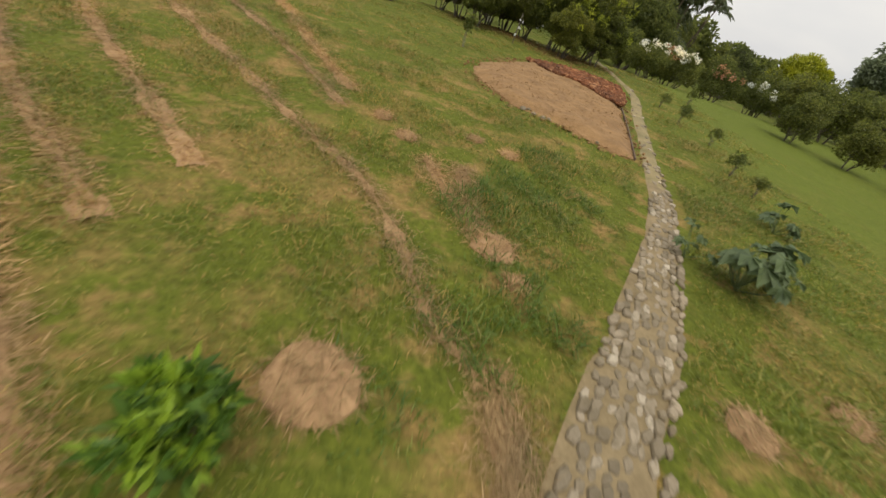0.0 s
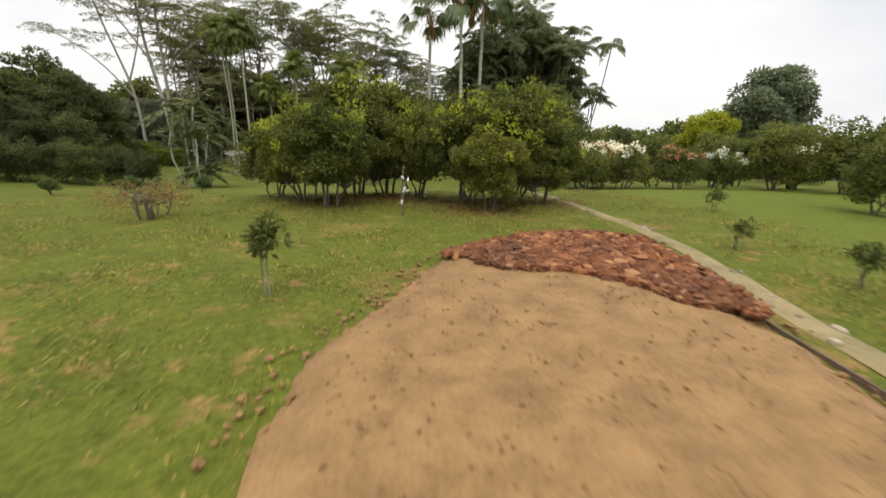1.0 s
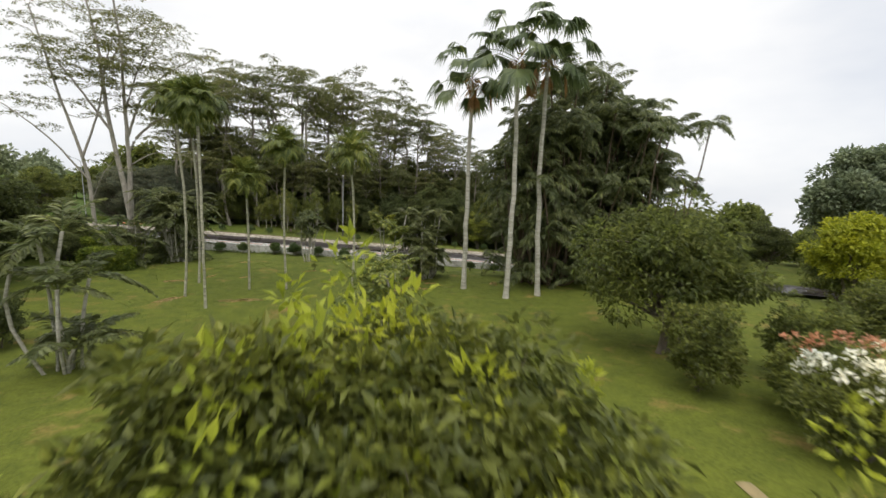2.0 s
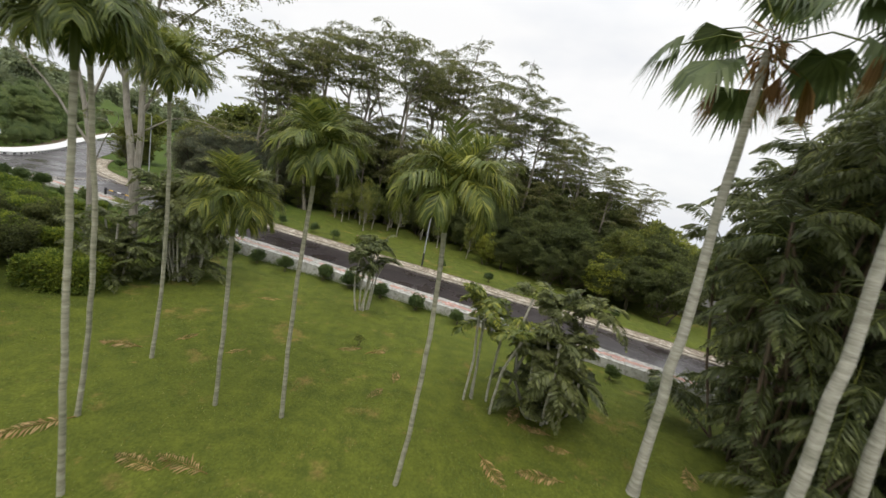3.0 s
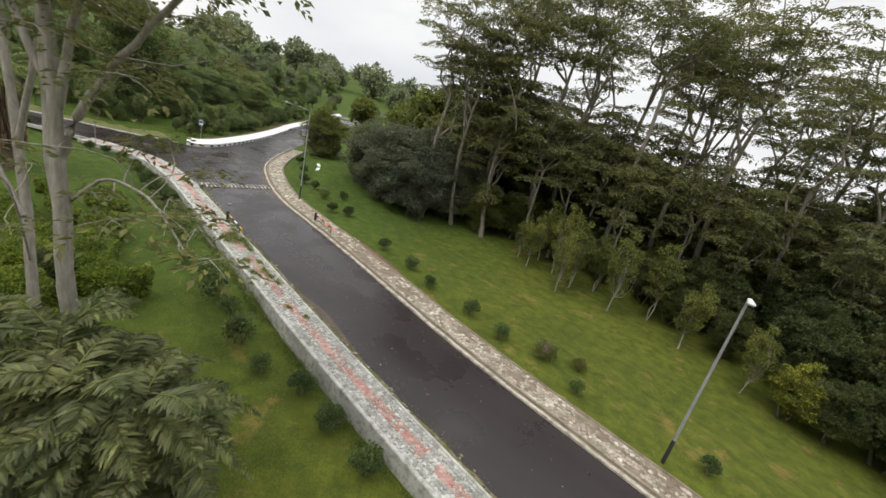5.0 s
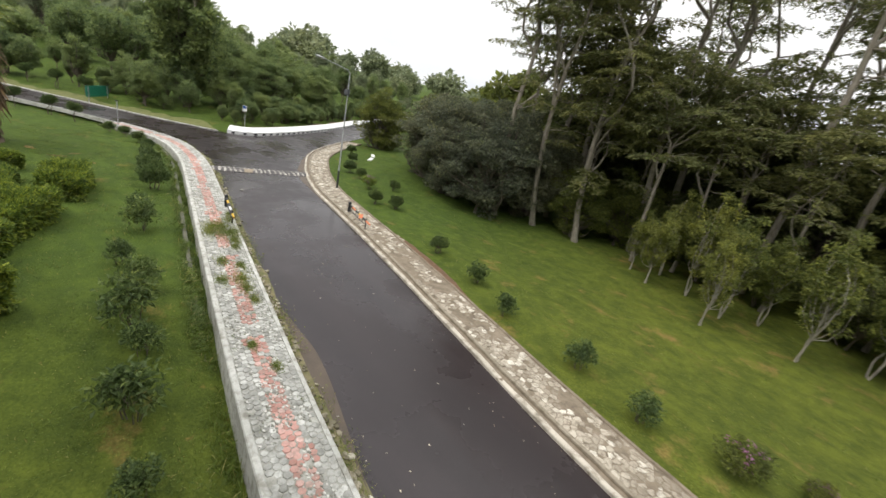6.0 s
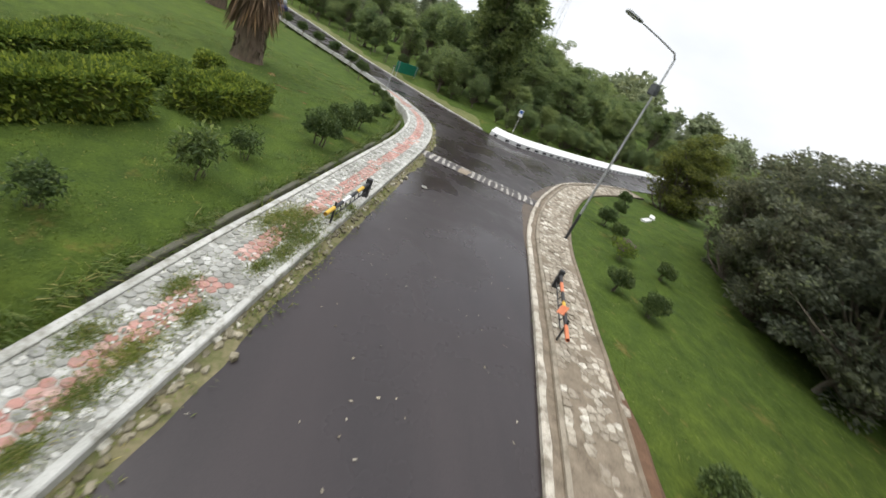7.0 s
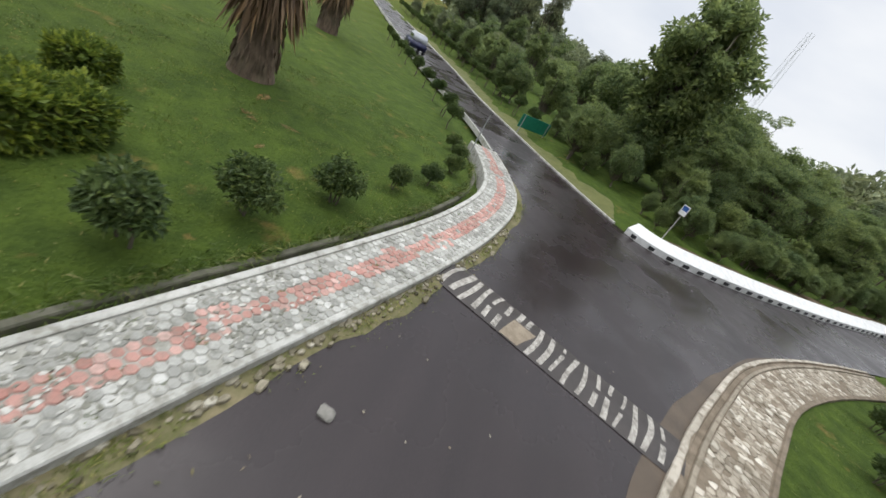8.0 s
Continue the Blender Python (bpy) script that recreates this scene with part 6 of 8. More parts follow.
for k in range(62):
    s = 0.55 + k * 0.95
    if s > s_w[-1]:
        break
    x, y = np.interp(s, s_w, WALL[:, 0]), np.interp(s, s_w, WALL[:, 1])
    i = min(len(WALL) - 2, int(np.searchsorted(s_w, s)))
    d = WALL[i + 1] - WALL[i]
    b = new("black_block", blk)
    b.parent = bank
    b.matrix_basis = pose(x, y, float(road_z(x)), 0, 0, math.degrees(math.atan2(d[1], d[0]))) @ pose(0, -0.028, 0)

# bare brown bank and low bushes behind the white wall
wz_n = len(WALL)
far_edge = offset(WALL, 2.3 + np.array([0.7 * noise.noise(Vector((i * 0.15, 2, 7))) for i in range(wz_n)]))
mid_edge = offset(WALL, np.full(wz_n, 1.5))
in_edge = offset(WALL, np.full(wz_n, 0.93))
bankz = [lie(e[:, 0], e[:, 1]) for e in (mid_edge, far_edge)]
brown = new("bare_bank", mesh_np("bare_bank", *join([ribbon(in_edge, mid_edge, WZ + 0.50, np.maximum(bankz[0] + 0.05, WZ + 0.44)), ribbon(mid_edge, far_edge, np.maximum(bankz[0] + 0.05, WZ + 0.44), bankz[1] - 0.03)]), solid("leaf_litter", (0.055, 0.036, 0.018), (0.16, 0.11, 0.055), 2.5, 0.95, 0.7, 22, dist=0.03), True))
tagged(brown, "brown bank strewn with fallen leaves behind the white wall", "bank", kind="structure")
out_w = norm(far_edge - in_edge)
for k in range(85):
    i = int(R8.integers(3, min(wz_n, 90)))
    q = WALL[i] + out_w[i] * R8.uniform(2.1, 5.5)
    far_tree(float(q[0]), float(q[1]), float(R8.uniform(0.12, 0.24)), "verge_bush")

VERGE = KERB_F[(KERB_F[:, 1] < 73.2) & (KERB_F[:, 0] > -96)]
v_n = len(VERGE)
v_w = np.array([1.7 + 0.9 * noise.noise(Vector((i * 0.12, 8, 3))) + 0.5 * noise.noise(Vector((i * 0.5, 8, 1))) for i in range(v_n)]) * np.minimum(1, np.arange(v_n) / 5 + 0.3)
v_lines = [offset(VERGE, -v_w * k - 0.13) for k in (0.0, 0.35, 0.7, 1.0)]
v_z = [lie(q[:, 0], q[:, 1]) + dz for q, dz in zip(v_lines, (0.05, 0.05, 0.045, -0.03))]
v_z[0] = road_z(VERGE[:, 0]) + 0.085
verge = new("dry_verge", mesh_np("dry_verge", *join([ribbon(v_lines[k], v_lines[k + 1], np.maximum(v_z[k], road_z(VERGE[:, 0]) - 0.1), v_z[k + 1]) for k in range(3)]), solid("dry_verge_grass", (0.066, 0.080, 0.018), (0.150, 0.150, 0.046), 1.6, 0.95, 0.7, 20, dist=0.03), True))
tagged(verge, "dry yellowish grass verge of the far road", "verge", kind="structure")

# ---- speed hump with white bars ----
hump = thing("speed_hump", "worn asphalt speed hump with white painted bars", "speed hump")
HA, HB = np.array([-30.15, 67.85]), np.array([-28.55, 73.15])
hd = (HB - HA) / np.linalg.norm(HB - HA)
hn = np.array([-hd[1], hd[0]])
hl = float(np.linalg.norm(HB - HA))
def hump_strip(s0, s1, w0=-1.0, w1=1.0, lift=0.0, n=5, wave=0.0, ph=0.0):
    v, f = [], []
    ws = np.linspace(0.62 * w0, 0.62 * w1, 11)
    for i, s in enumerate(np.linspace(s0, s1, n)):
        for w in ws:
            p = HA + hd * (s + wave * math.sin(w * 3.6 + ph) * (1 + 0.4 * i)) + hn * w
            z = 0.075 * math.cos(w / 0.62 * math.pi / 2) + 0.014 + lift + float(road_z(p[0])) + 0.004
            v.append((p[0], p[1], z))
    for i in range(n - 1):
        for j in range(10):
            f.append((i * 11 + j, i * 11 + j + 1, (i + 1) * 11 + j + 1, (i + 1) * 11 + j))
    return np.array(v), f
part("body", mesh_py("body", [hump_strip(-0.2, hl + 0.15, n=24)], solid("old_asphalt", (0.026, 0.021, 0.019), (0.056, 0.046, 0.041), 3, 0.55, 0.4, 60)), hump)
WORN = solid("worn_white_paint", (0.045, 0.038, 0.030), (0.58, 0.55, 0.49), 8, 0.8, 0.3, 40)
for k in range(19):
    s0 = 0.02 + k * (hl - 0.1) / 19
    a, b = -1.0 + R8.uniform(0, 0.2), 1.0 - R8.uniform(0, 0.25)
    if k in (6, 7):
        a = 0.15
    wide = (0.135 if k < 4 else 0.105) + R8.uniform(-0.03, 0.025)
    bar = [hump_strip(s0, s0 + wide, a, b, 0.005, 2, 0.028, R8.uniform(0, 6))]
    if k > 3 and k not in (6, 7) and R8.uniform() < 0.6:       # a stretch of the paint is worn off
        m = R8.uniform(-0.5, 0.5)
        bar = [hump_strip(s0, s0 + wide, a, m - 0.12, 0.005, 2, 0.028, R8.uniform(0, 6)), hump_strip(s0 + 0.02, s0 + wide, m + 0.12, b, 0.005, 2, 0.028, R8.uniform(0, 6))]
    part("bar", mesh_py("bar", bar, WORN), hump)
part("mud_patch", mesh_py("mud_patch", [hump_strip(1.72, 2.22, -0.95, 0.1, 0.006, 6, 0.03, 1.0)], solid("pale_mud", (0.16, 0.125, 0.085), (0.34, 0.285, 0.21), 4, 0.8, 0.6, 30)), hump, "pale dried mud")

# muddy films where water stands on the asphalt
MUD = solid("mud_film", (0.048, 0.035, 0.023), (0.112, 0.081, 0.053), 1.2, 0.6, 0.3, 40)


def mud(line, side, x0, x1, lo, hi, seed, name, label):
    ln = line[(line[:, 0] > x0) & (line[:, 0] < x1)]
    n = len(ln)
    end = np.minimum(1, np.minimum(np.arange(n), np.arange(n)[::-1]) / 14)
    w = np.array([lo + (hi - lo) * max(0.0, 0.5 + noise.noise(Vector((i * 0.06, seed, 0))) + 0.2 * noise.noise(Vector((i * 0.25, seed, 5)))) for i in range(n)]) * end
    a, b = offset(ln, side * 0.0), offset(ln, side * np.maximum(w, 0.01))
    zz = road_z(ln[:, 0])
    crown_at = 0.05 * (1 - (2 * np.minimum(w, 2.4) / 4.9 - 1) ** 2) * sstep(-29.5, -24.0, ln[:, 0])
    ob = new(name, mesh_np(name, *ribbon(a, b, zz + 0.006, zz + 0.006 + crown_at), MUD, True))
    tagged(ob, label, "mud", kind="structure")


mud(KERB_L, -1, -18.5, -5.0, 0.20, 0.75, 1, "mud_film_near", "brown mud washed over the road's edge")
mud(KERB_L, -1, -33.0, -20.5, 0.08, 0.38, 2, "mud_film_junction", "brown mud washed over the road's edge")
mud(KERB_R, 1, -38.0, -22.0, 0.10, 0.8, 3, "mud_film_far", "brown mud washed over the road's edge")
pts = []
for i in range(len(PAVE)):
    if -34 < PAVE[i][0] < 6:
        t = tan_p[i]
        for q in range(11):
            p = PAVE[i] + t * R8.uniform(0, 0.5) - np.array([-t[1], t[0]]) * abs(R8.normal()) * 0.11
            pts.append((p[0], p[1], float(road_z(p[0])) + 0.045, R8.uniform(0.015, 0.10) ** 1.15))
gst = []
for x, y, z, s in pts:
    n = 6
    a = np.arange(n) * 6.283 / n + R8.uniform(-0.3, 0.3, n)
    rad = R8.uniform(0.7, 1.2, n) * s
    gst.append(slab(np.column_stack([x + np.cos(a) * rad * 1.5, y + np.sin(a) * rad]), z - 0.04, z + s * 0.35, s * 0.25, R8.normal(size=2) * 0.2))
ob = new("gutter_stones", mesh_py("gutter_stones", gst, stone_mat("gutter_stone", (0.11, 0.095, 0.055), (0.32, 0.285, 0.205), (0.56, 0.53, 0.44), 0.2, (0.09, 0.075, 0.035))))
ob.parent = gut
tagged(ob, "loose broken stones along the gutter", kind="stuff")

# fallen petals and leaves on the asphalt
r = rng(88)
i = r.integers(len(PAVE), size=420)
i = i[(PAVE[i, 0] < 8) & (PAVE[i, 0] > -32)]
tt = tan_p[i]
w = r.uniform(0.3, 4.6, len(i))
p2 = PAVE[i] - np.column_stack([-tt[:, 1], tt[:, 0]]) * w[:, None] + tt * r.uniform(-0.5, 0.5, len(i))[:, None]
zz = road_z(p2[:, 0]) + 0.05 * (1 - (2 * w / 4.9 - 1) ** 2) * sstep(-29.5, -24.0, p2[:, 0]) + 0.008
ob = new("road_litter", mesh_np("road_litter", *leaves(np.column_stack([p2, zz]), np.column_stack([r.normal(size=(len(i), 2)), r.uniform(0.0, 0.15, len(i))]), r.uniform(0.03, 0.08, len(i)), r.uniform(0.015, 0.035, len(i)), r, 0.0), leaf_mat("pale_litter", (0.22, 0.19, 0.14), (0.55, 0.52, 0.45), None, 0.7, 0.1), False))
tagged(ob, "pale fallen leaves scattered on the asphalt", "leaf litter", kind="stuff")

# moss and low weeds in the gutter
r = rng(89)
i = r.integers(len(PAVE), size=22000)
i = i[(PAVE[i, 0] < 6) & (PAVE[i, 0] > -38)]
tt = tan_p[i]
p2 = PAVE[i] - np.column_stack([-tt[:, 1], tt[:, 0]]) * (0.03 + np.abs(r.normal(size=len(i))) * 0.19)[:, None] + tt * r.uniform(-0.5, 0.5, len(i))[:, None]
ok = np.sin(p2[:, 0] * 1.3) + 0.7 * np.sin(p2[:, 0] * 3.7 + 2) > r.uniform(-1.0, 1.4, len(i))
p2 = p2[ok]
ob = new("gutter_moss", mesh_np("gutter_moss", *leaves(np.column_stack([p2, road_z(p2[:, 0]) + 0.035]), np.column_stack([r.normal(size=(len(p2), 2)), np.ones(len(p2)) * 0.6]), r.uniform(0.04, 0.12, len(p2)), 0.014, r, 0.3), TUFT, False))
ob.parent = gut
tagged(ob, "mossy weeds along the gutter", kind="stuff")

# ---- street lamps ----
def pole_chunk(h, r0, r1, x=0.0, y=0.0, z=0.0, n=8):
    return tube([(x, y, z + h * k / (n - 1)) for k in range(n)], np.linspace(r0, r1, n), 12)


lamp = thing("street_lamp", "grey steel street lamp with a bent arm and black foot", "street lamp", (-25.1, 73.2, 0.06))
part("pole", mesh_np("pole", *tube([(-0.28 * k / 9, 0.27 * k / 9, 6.85 * k / 9) for k in range(10)], np.linspace(0.050, 0.030, 10), 12), GALV, True), lamp)
part("foot", mesh_np("foot", *tube([(-0.046 * k, 0.044 * k, 1.15 * k) for k in (0, 0.5, 1)], [0.060, 0.058, 0.056], 12), BLACK, True), lamp, "black painted foot")
part_bm("base_plate", box((-0.17, -0.17, -0.05), (0.17, 0.17, 0.05), 0.01), CONCRETE, lamp)
part("arm", mesh_np("arm", *tube([(-0.28, 0.27, 6.8), (-0.27, 0.15, 6.96), (-0.23, -0.63, 7.12), (-0.19, -1.48, 7.26)], [0.034, 0.030, 0.025, 0.022], 8), GALV, True), lamp)
def lamp_head(parent, at, turn, m_shell, tilt=8):
    bm = box((-0.10, -0.34, -0.055), (0.10, 0.30, 0.055), 0.03)
    for v in bm.verts:
        k = (v.co.y + 0.34) / 0.64
        v.co.x *= 0.6 + 0.55 * (1 - k)
        v.co.z *= 0.7 + 0.4 * (1 - k)
    h = part_bm("lamp_head", bm, m_shell, parent, True)
    h.matrix_basis = pose(*at, tilt, 0, turn)
    g = part_bm("lens", box((-0.075, -0.28, -0.066), (0.075, 0.10, -0.048), 0.008), WHITE, h)
    return h
lamp_head(lamp, (-0.18, -1.73, 7.30), 3, GALV, -8)
spk = part_bm("loudspeaker_box", box((-0.13, -0.12, -0.17), (0.13, 0.12, 0.17), 0.03), solid("dark_grey_shell", (0.06, 0.065, 0.07), (0.12, 0.125, 0.13)), lamp, False, "dark grey box fixed to the pole")
spk.matrix_basis = pose(-0.02, 0.01, 5.78, 0, 0, 30)
part("bracket", mesh_np("bracket", *tube([(-0.24, 0.23, 5.78), (-0.14, 0.13, 5.78), (-0.04, 0.03, 5.78)], 0.018, 6), GALV, True), lamp)

lamp2 = thing("street_lamp", "slim straight street lamp with a small white head", "street lamp", (3.1, 66.2, gz(3.1, 66.2) - 0.02))
part("pole", mesh_np("pole", *pole_chunk(6.85, 0.06, 0.04), GALV, True), lamp2)
part("foot", mesh_np("foot", *pole_chunk(1.1, 0.072, 0.068), BLACK, True), lamp2, "black painted foot")
lamp_head(lamp2, (0.02, -0.22, 6.9), 0, WHITE, 0)

# ---- lifted barriers ----
def barrier(at, turn, length, m1, m2, label):
    ob = thing("boom_barrier", label, "barrier", at, turn)
    part_bm("post", box((-0.07, -0.07, 0), (0.07, 0.07, 0.58), 0.01), BLACK, ob, False, "black steel post")
    cnt = 6
    for k in range(cnt):
        a, b = length * k / cnt, length * (k + 1) / cnt
        part("boom_section", mesh_np("boom_section", *tube([(a, 0, 0.44), (b, 0, 0.44)], 0.045, 10), (BLACK, m1, BLACK, m2, BLACK, m1)[k], True), ob)
    part("lower_rail", mesh_np("lower_rail", *tube([(0.05, 0, 0.20), (length * 0.75, 0, 0.20)], 0.018, 6), BLACK, True), ob)
    for k in range(7):
        a = length * 0.75 * k / 7
        part("strut", mesh_np("strut", *tube([(a, 0, 0.20), (a + length * 0.055, 0, 0.43)], 0.013, 5), BLACK, True), ob)
    part("rest", mesh_np("rest", *tube([(length * 0.82, 0, 0), (length * 0.82, 0, 0.56)], 0.025, 6), BLACK, True), ob)
    return ob


barrier((-22.55, 65.5, 0.17), -17, 2.75, YELLOW_PAINT, WHITE, "yellow, white and black trussed boom barrier on the pavement")
boom2 = barrier((-20.85, 71.0, 0.07), -20, 3.2, ORANGE_PAINT, YELLOW_PAINT, "orange and yellow boom barrier on the stone strip")
plate = bmesh.new()
bmesh.ops.create_cone(plate, cap_ends=True, segments=4, radius1=0.21, radius2=0.21, depth=0.014)
bmesh.ops.scale(plate, vec=(1.15, 0.72, 1.0), verts=plate.verts)
bmesh.ops.bevel(plate, geom=list(plate.edges), offset=0.004, segments=1)
bmesh.ops.transform(plate, matrix=pose(2.05, -0.06, 0.47, 48, 0, 0), verts=plate.verts)
part_bm("warning_plate", plate, ORANGE_PAINT, boom2, False, "orange diamond plate")

# bare red earth along the outer edge of the stone strip
EARTH = STRIP[(STRIP[:, 0] > -18.6) & (STRIP[:, 0] < -11.0)]
e_n = len(EARTH)
e_w = 1.80 + np.array([0.58 * max(0.0, 0.65 + noise.noise(Vector((i * 0.21, 4, 2)))) * min(1.0, i / 4, (e_n - 1 - i) / 4) for i in range(e_n)])
ez = road_z(EARTH[:, 0])
earth = new("bare_earth", mesh_np("bare_earth", *join([ribbon(offset(EARTH, -1.74), offset(EARTH, -(1.78 + (e_w - 1.78) * 0.6)), ez + 0.085, ez + 0.065), ribbon(offset(EARTH, -(1.78 + (e_w - 1.78) * 0.6)), offset(EARTH, -e_w - 0.02), ez + 0.065, ez - 0.02)]), solid("brown_earth", (0.075, 0.040, 0.021), (0.17, 0.095, 0.052), 4, 0.95, 0.7, 25, dist=0.03), True))
tagged(earth, "bare red-brown earth beside the stone strip", "earth", kind="structure")
for k, (x, y, s) in enumerate([(-16.75, 70.98, 0.13), (-17.1, 71.12, 0.10)]):
    a = np.arange(8) * math.pi / 4 + R8.uniform(-0.2, 0.2, 8)
    rad = R8.uniform(0.8, 1.15, 8) * s
    st = new("loose_stone", mesh_py("loose_stone", [slab(np.column_stack([np.cos(a) * rad * 1.3, np.sin(a) * rad]), -0.05, s * 0.5, s * 0.3, R8.normal(size=2) * 0.15)], ROCK))
    st.matrix_basis = pose(x, y, float(road_z(x)) + 0.06)
    tagged(st, "pale loose stone on bare red earth", "stone", "loose stones")

# slender lattice mast far behind the hill; its grey is paled to suggest haze
mx, my = -288.0, 156.0
mast = thing("radio_mast", "slender grey steel lattice radio mast behind the wooded hill", "radio mast", (mx, my, gz(mx, my) - 0.3), 20)
mh = 77.0 - gz(mx, my)
MAST = solid("hazy_grey_steel", (0.42, 0.43, 0.44), (0.56, 0.57, 0.58), 3, 0.6, 0.1, 10)
half_w = lambda z: 2.3 - 1.2 * z / mh
corners = [(-1, -1), (1, -1), (1, 1), (-1, 1)]
for cx, cy in corners:
    part("leg", mesh_np("leg", *tube([(cx * half_w(z), cy * half_w(z), z) for z in (0.0, mh * 0.5, mh)], [0.11, 0.10, 0.08], 5), MAST, True), mast)
for k in range(12):
    z0, z1 = mh * k / 12, mh * (k + 1) / 12
    for q in range(4):
        (ax, ay), (bx, by) = corners[q], corners[(q + 1) % 4]
        if k % 2:
            ax, ay, bx, by = bx, by, ax, ay
        part("brace", mesh_np("brace", *tube([(ax * half_w(z0), ay * half_w(z0), z0), (bx * half_w(z1), by * half_w(z1), z1)], 0.03, 4), MAST, True), mast)

# ---- signs ----
sg = thing("road_sign", "small blue and white sign on a pale post", "sign", (-43.3, 75.75, gz(-43.3, 75.75)))
part("post", mesh_np("post", *pole_chunk(2.0, 0.03, 0.028), KERB, True), sg)
pl = part_bm("plate", box((-0.19, -0.012, 1.75), (0.19, 0.012, 2.25), 0.01), WHITE, sg)
pb = part_bm("blue_panel", box((-0.15, -0.02, 1.98), (0.15, -0.013, 2.21), 0.002), solid("blue_paint", (0.02, 0.07, 0.25), (0.03, 0.11, 0.36)), sg)
for o in (pl, pb):
    o.matrix_basis = pose(0, -0.03, 0, 0, 0, 40)

gs = thing("sign_board", "low green board with faint white bars on the verge", "sign", (-54.0, 67.3, gz(-54.0, 67.3)), -40, 1.25)
part_bm("board", box((-1.3, -0.03, 0.25), (1.3, 0.03, 1.0), 0.01), GREEN_PAINT, gs)
for k in range(4):
    part_bm("slat", box((-1.25, -0.06, 0.32 + k * 0.17), (1.25, -0.031, 0.41 + k * 0.17), 0.006), solid("light_green_paint", (0.03, 0.24, 0.16), (0.05, 0.32, 0.22)), gs)
for x in (-1.1, 1.1):
    part("leg", mesh_np("leg", *tube([(x, 0.04, -0.1), (x, 0.04, 1.0)], 0.03, 6), GALV, True), gs)
sp = thing("sign_post", "thin grey post at the pavement's end", "post", (-40.5, 65.7, 0.1))
part("post", mesh_np("post", *tube([(0, 0, -0.3), (0, 0, 1.1), (-0.02, 0.03, 2.1)], 0.03, 8), GALV, True), sp)
part("cap", mesh_np("cap", *tube([(-0.15, -0.02, 2.06), (0.12, 0.08, 2.1)], 0.04, 8), BLACK, True), sp)

# ---- parked car on the far road ----
car = thing("car", "dark blue off-road car parked on the far road", "car", (-67.2, 52.0, float(road_z(-67.2))), 211)
CARP = solid("dark_blue_car_paint", (0.012, 0.014, 0.05), (0.02, 0.024, 0.08), 3, 0.3, 0.0)
GLASS = solid("tinted_glass", (0.02, 0.025, 0.03), (0.04, 0.05, 0.06), 3, 0.08, 0.0)
bm = box((-2.05, -0.86, 0.38), (2.05, 0.86, 1.02), 0.12)
part_bm("body", bm, CARP, car, True)
bm = box((-1.75, -0.78, 0.98), (0.75, 0.78, 1.72), 0.10)
for v in bm.verts:
    if v.co.z > 1.3:
        v.co.x = v.co.x * 0.88 - 0.1
        v.co.y *= 0.88
part_bm("cabin", bm, solid("silver_roof", (0.4, 0.42, 0.45), (0.55, 0.57, 0.6), 3, 0.35, 0.0), car, True, "pale cabin and roof")
for sy in (-1, 1):
    part_bm("side_window", box((-1.5, sy * 0.735 - 0.03, 1.1), (0.5, sy * 0.735 + 0.03, 1.5), 0.02), GLASS, car)
    part_bm("headlight", box((2.02, sy * 0.6 - 0.15, 0.72), (2.07, sy * 0.6 + 0.15, 0.9), 0.015), WHITE, car)
ws = part_bm("windscreen", box((0.66, -0.66, 1.08), (0.72, 0.66, 1.58), 0.02), GLASS, car)
part_bm("bumper", box((2.0, -0.84, 0.36), (2.16, 0.84, 0.56), 0.04), BLACK, car)
for sx in (-1.3, 1.3):
    for sy in (-0.8, 0.8):
        w = part("wheel", mesh_np("wheel", *tube([(sx, sy - 0.11, 0.36), (sx, sy - 0.1, 0.36), (sx, sy + 0.1, 0.36), (sx, sy + 0.11, 0.36)], [0.2, 0.36, 0.36, 0.2], 18), BLACK, True), car)

# ---- open shelter at the edge of the valley woods ----
hut = thing("garden_shelter", "small open shelter with a grey sheet roof", "shelter", (31.4, 75.2, gz(31.4, 75.2)), -32, 0.85)
for x in (-1.5, 1.5):
    for y in (-1.0, 1.0):
        part_bm("post", box((x - 0.06, y - 0.06, -0.3), (x + 0.06, y + 0.06, 2.1), 0.01), DARKBARK, hut)
for sy in (-1, 1):
    rf = part_bm("roof_sheet", box((-2.1, -0.03, -0.025), (2.1, 1.75, 0.025), 0.008), solid("weathered_sheet", (0.07, 0.068, 0.062), (0.16, 0.155, 0.14), 3, 0.8, 0.3, 30), hut, False, "dark grey weathered roof sheet")
    rf.matrix_basis = pose(0, 0, 2.75, -22, 0, 0 if sy > 0 else 180)
part_bm("bench", box((-1.4, 0.7, 0.35), (1.4, 1.0, 0.45), 0.01), DARKBARK, hut)
part_bm("back_wall", box((-1.5, 0.98, 0.0), (1.5, 1.04, 1.0), 0.01), CONCRETE, hut)

# ---- loose pieces ----
def rubble(x, y, z, s, mt, name="stone_lump", label="loose pale lump of rubble on the road", flat=0.4, seed=1):
    bm = bmesh.new()
    bmesh.ops.create_icosphere(bm, subdivisions=2, radius=1.0)
    for v in bm.verts:
        v.co *= 1 + 0.35 * noise.noise(v.co * 1.4 + Vector((seed * 3.1, 0, 0)))
        v.co = Vector((v.co.x * s, v.co.y * s * 0.8, max(-0.1, v.co.z) * s * flat))
    ob = part_bm(name, bm, mt)
    ob.matrix_basis = pose(x, y, z, 0, 0, seed * 77)
    return tagged(ob, label, "stone")


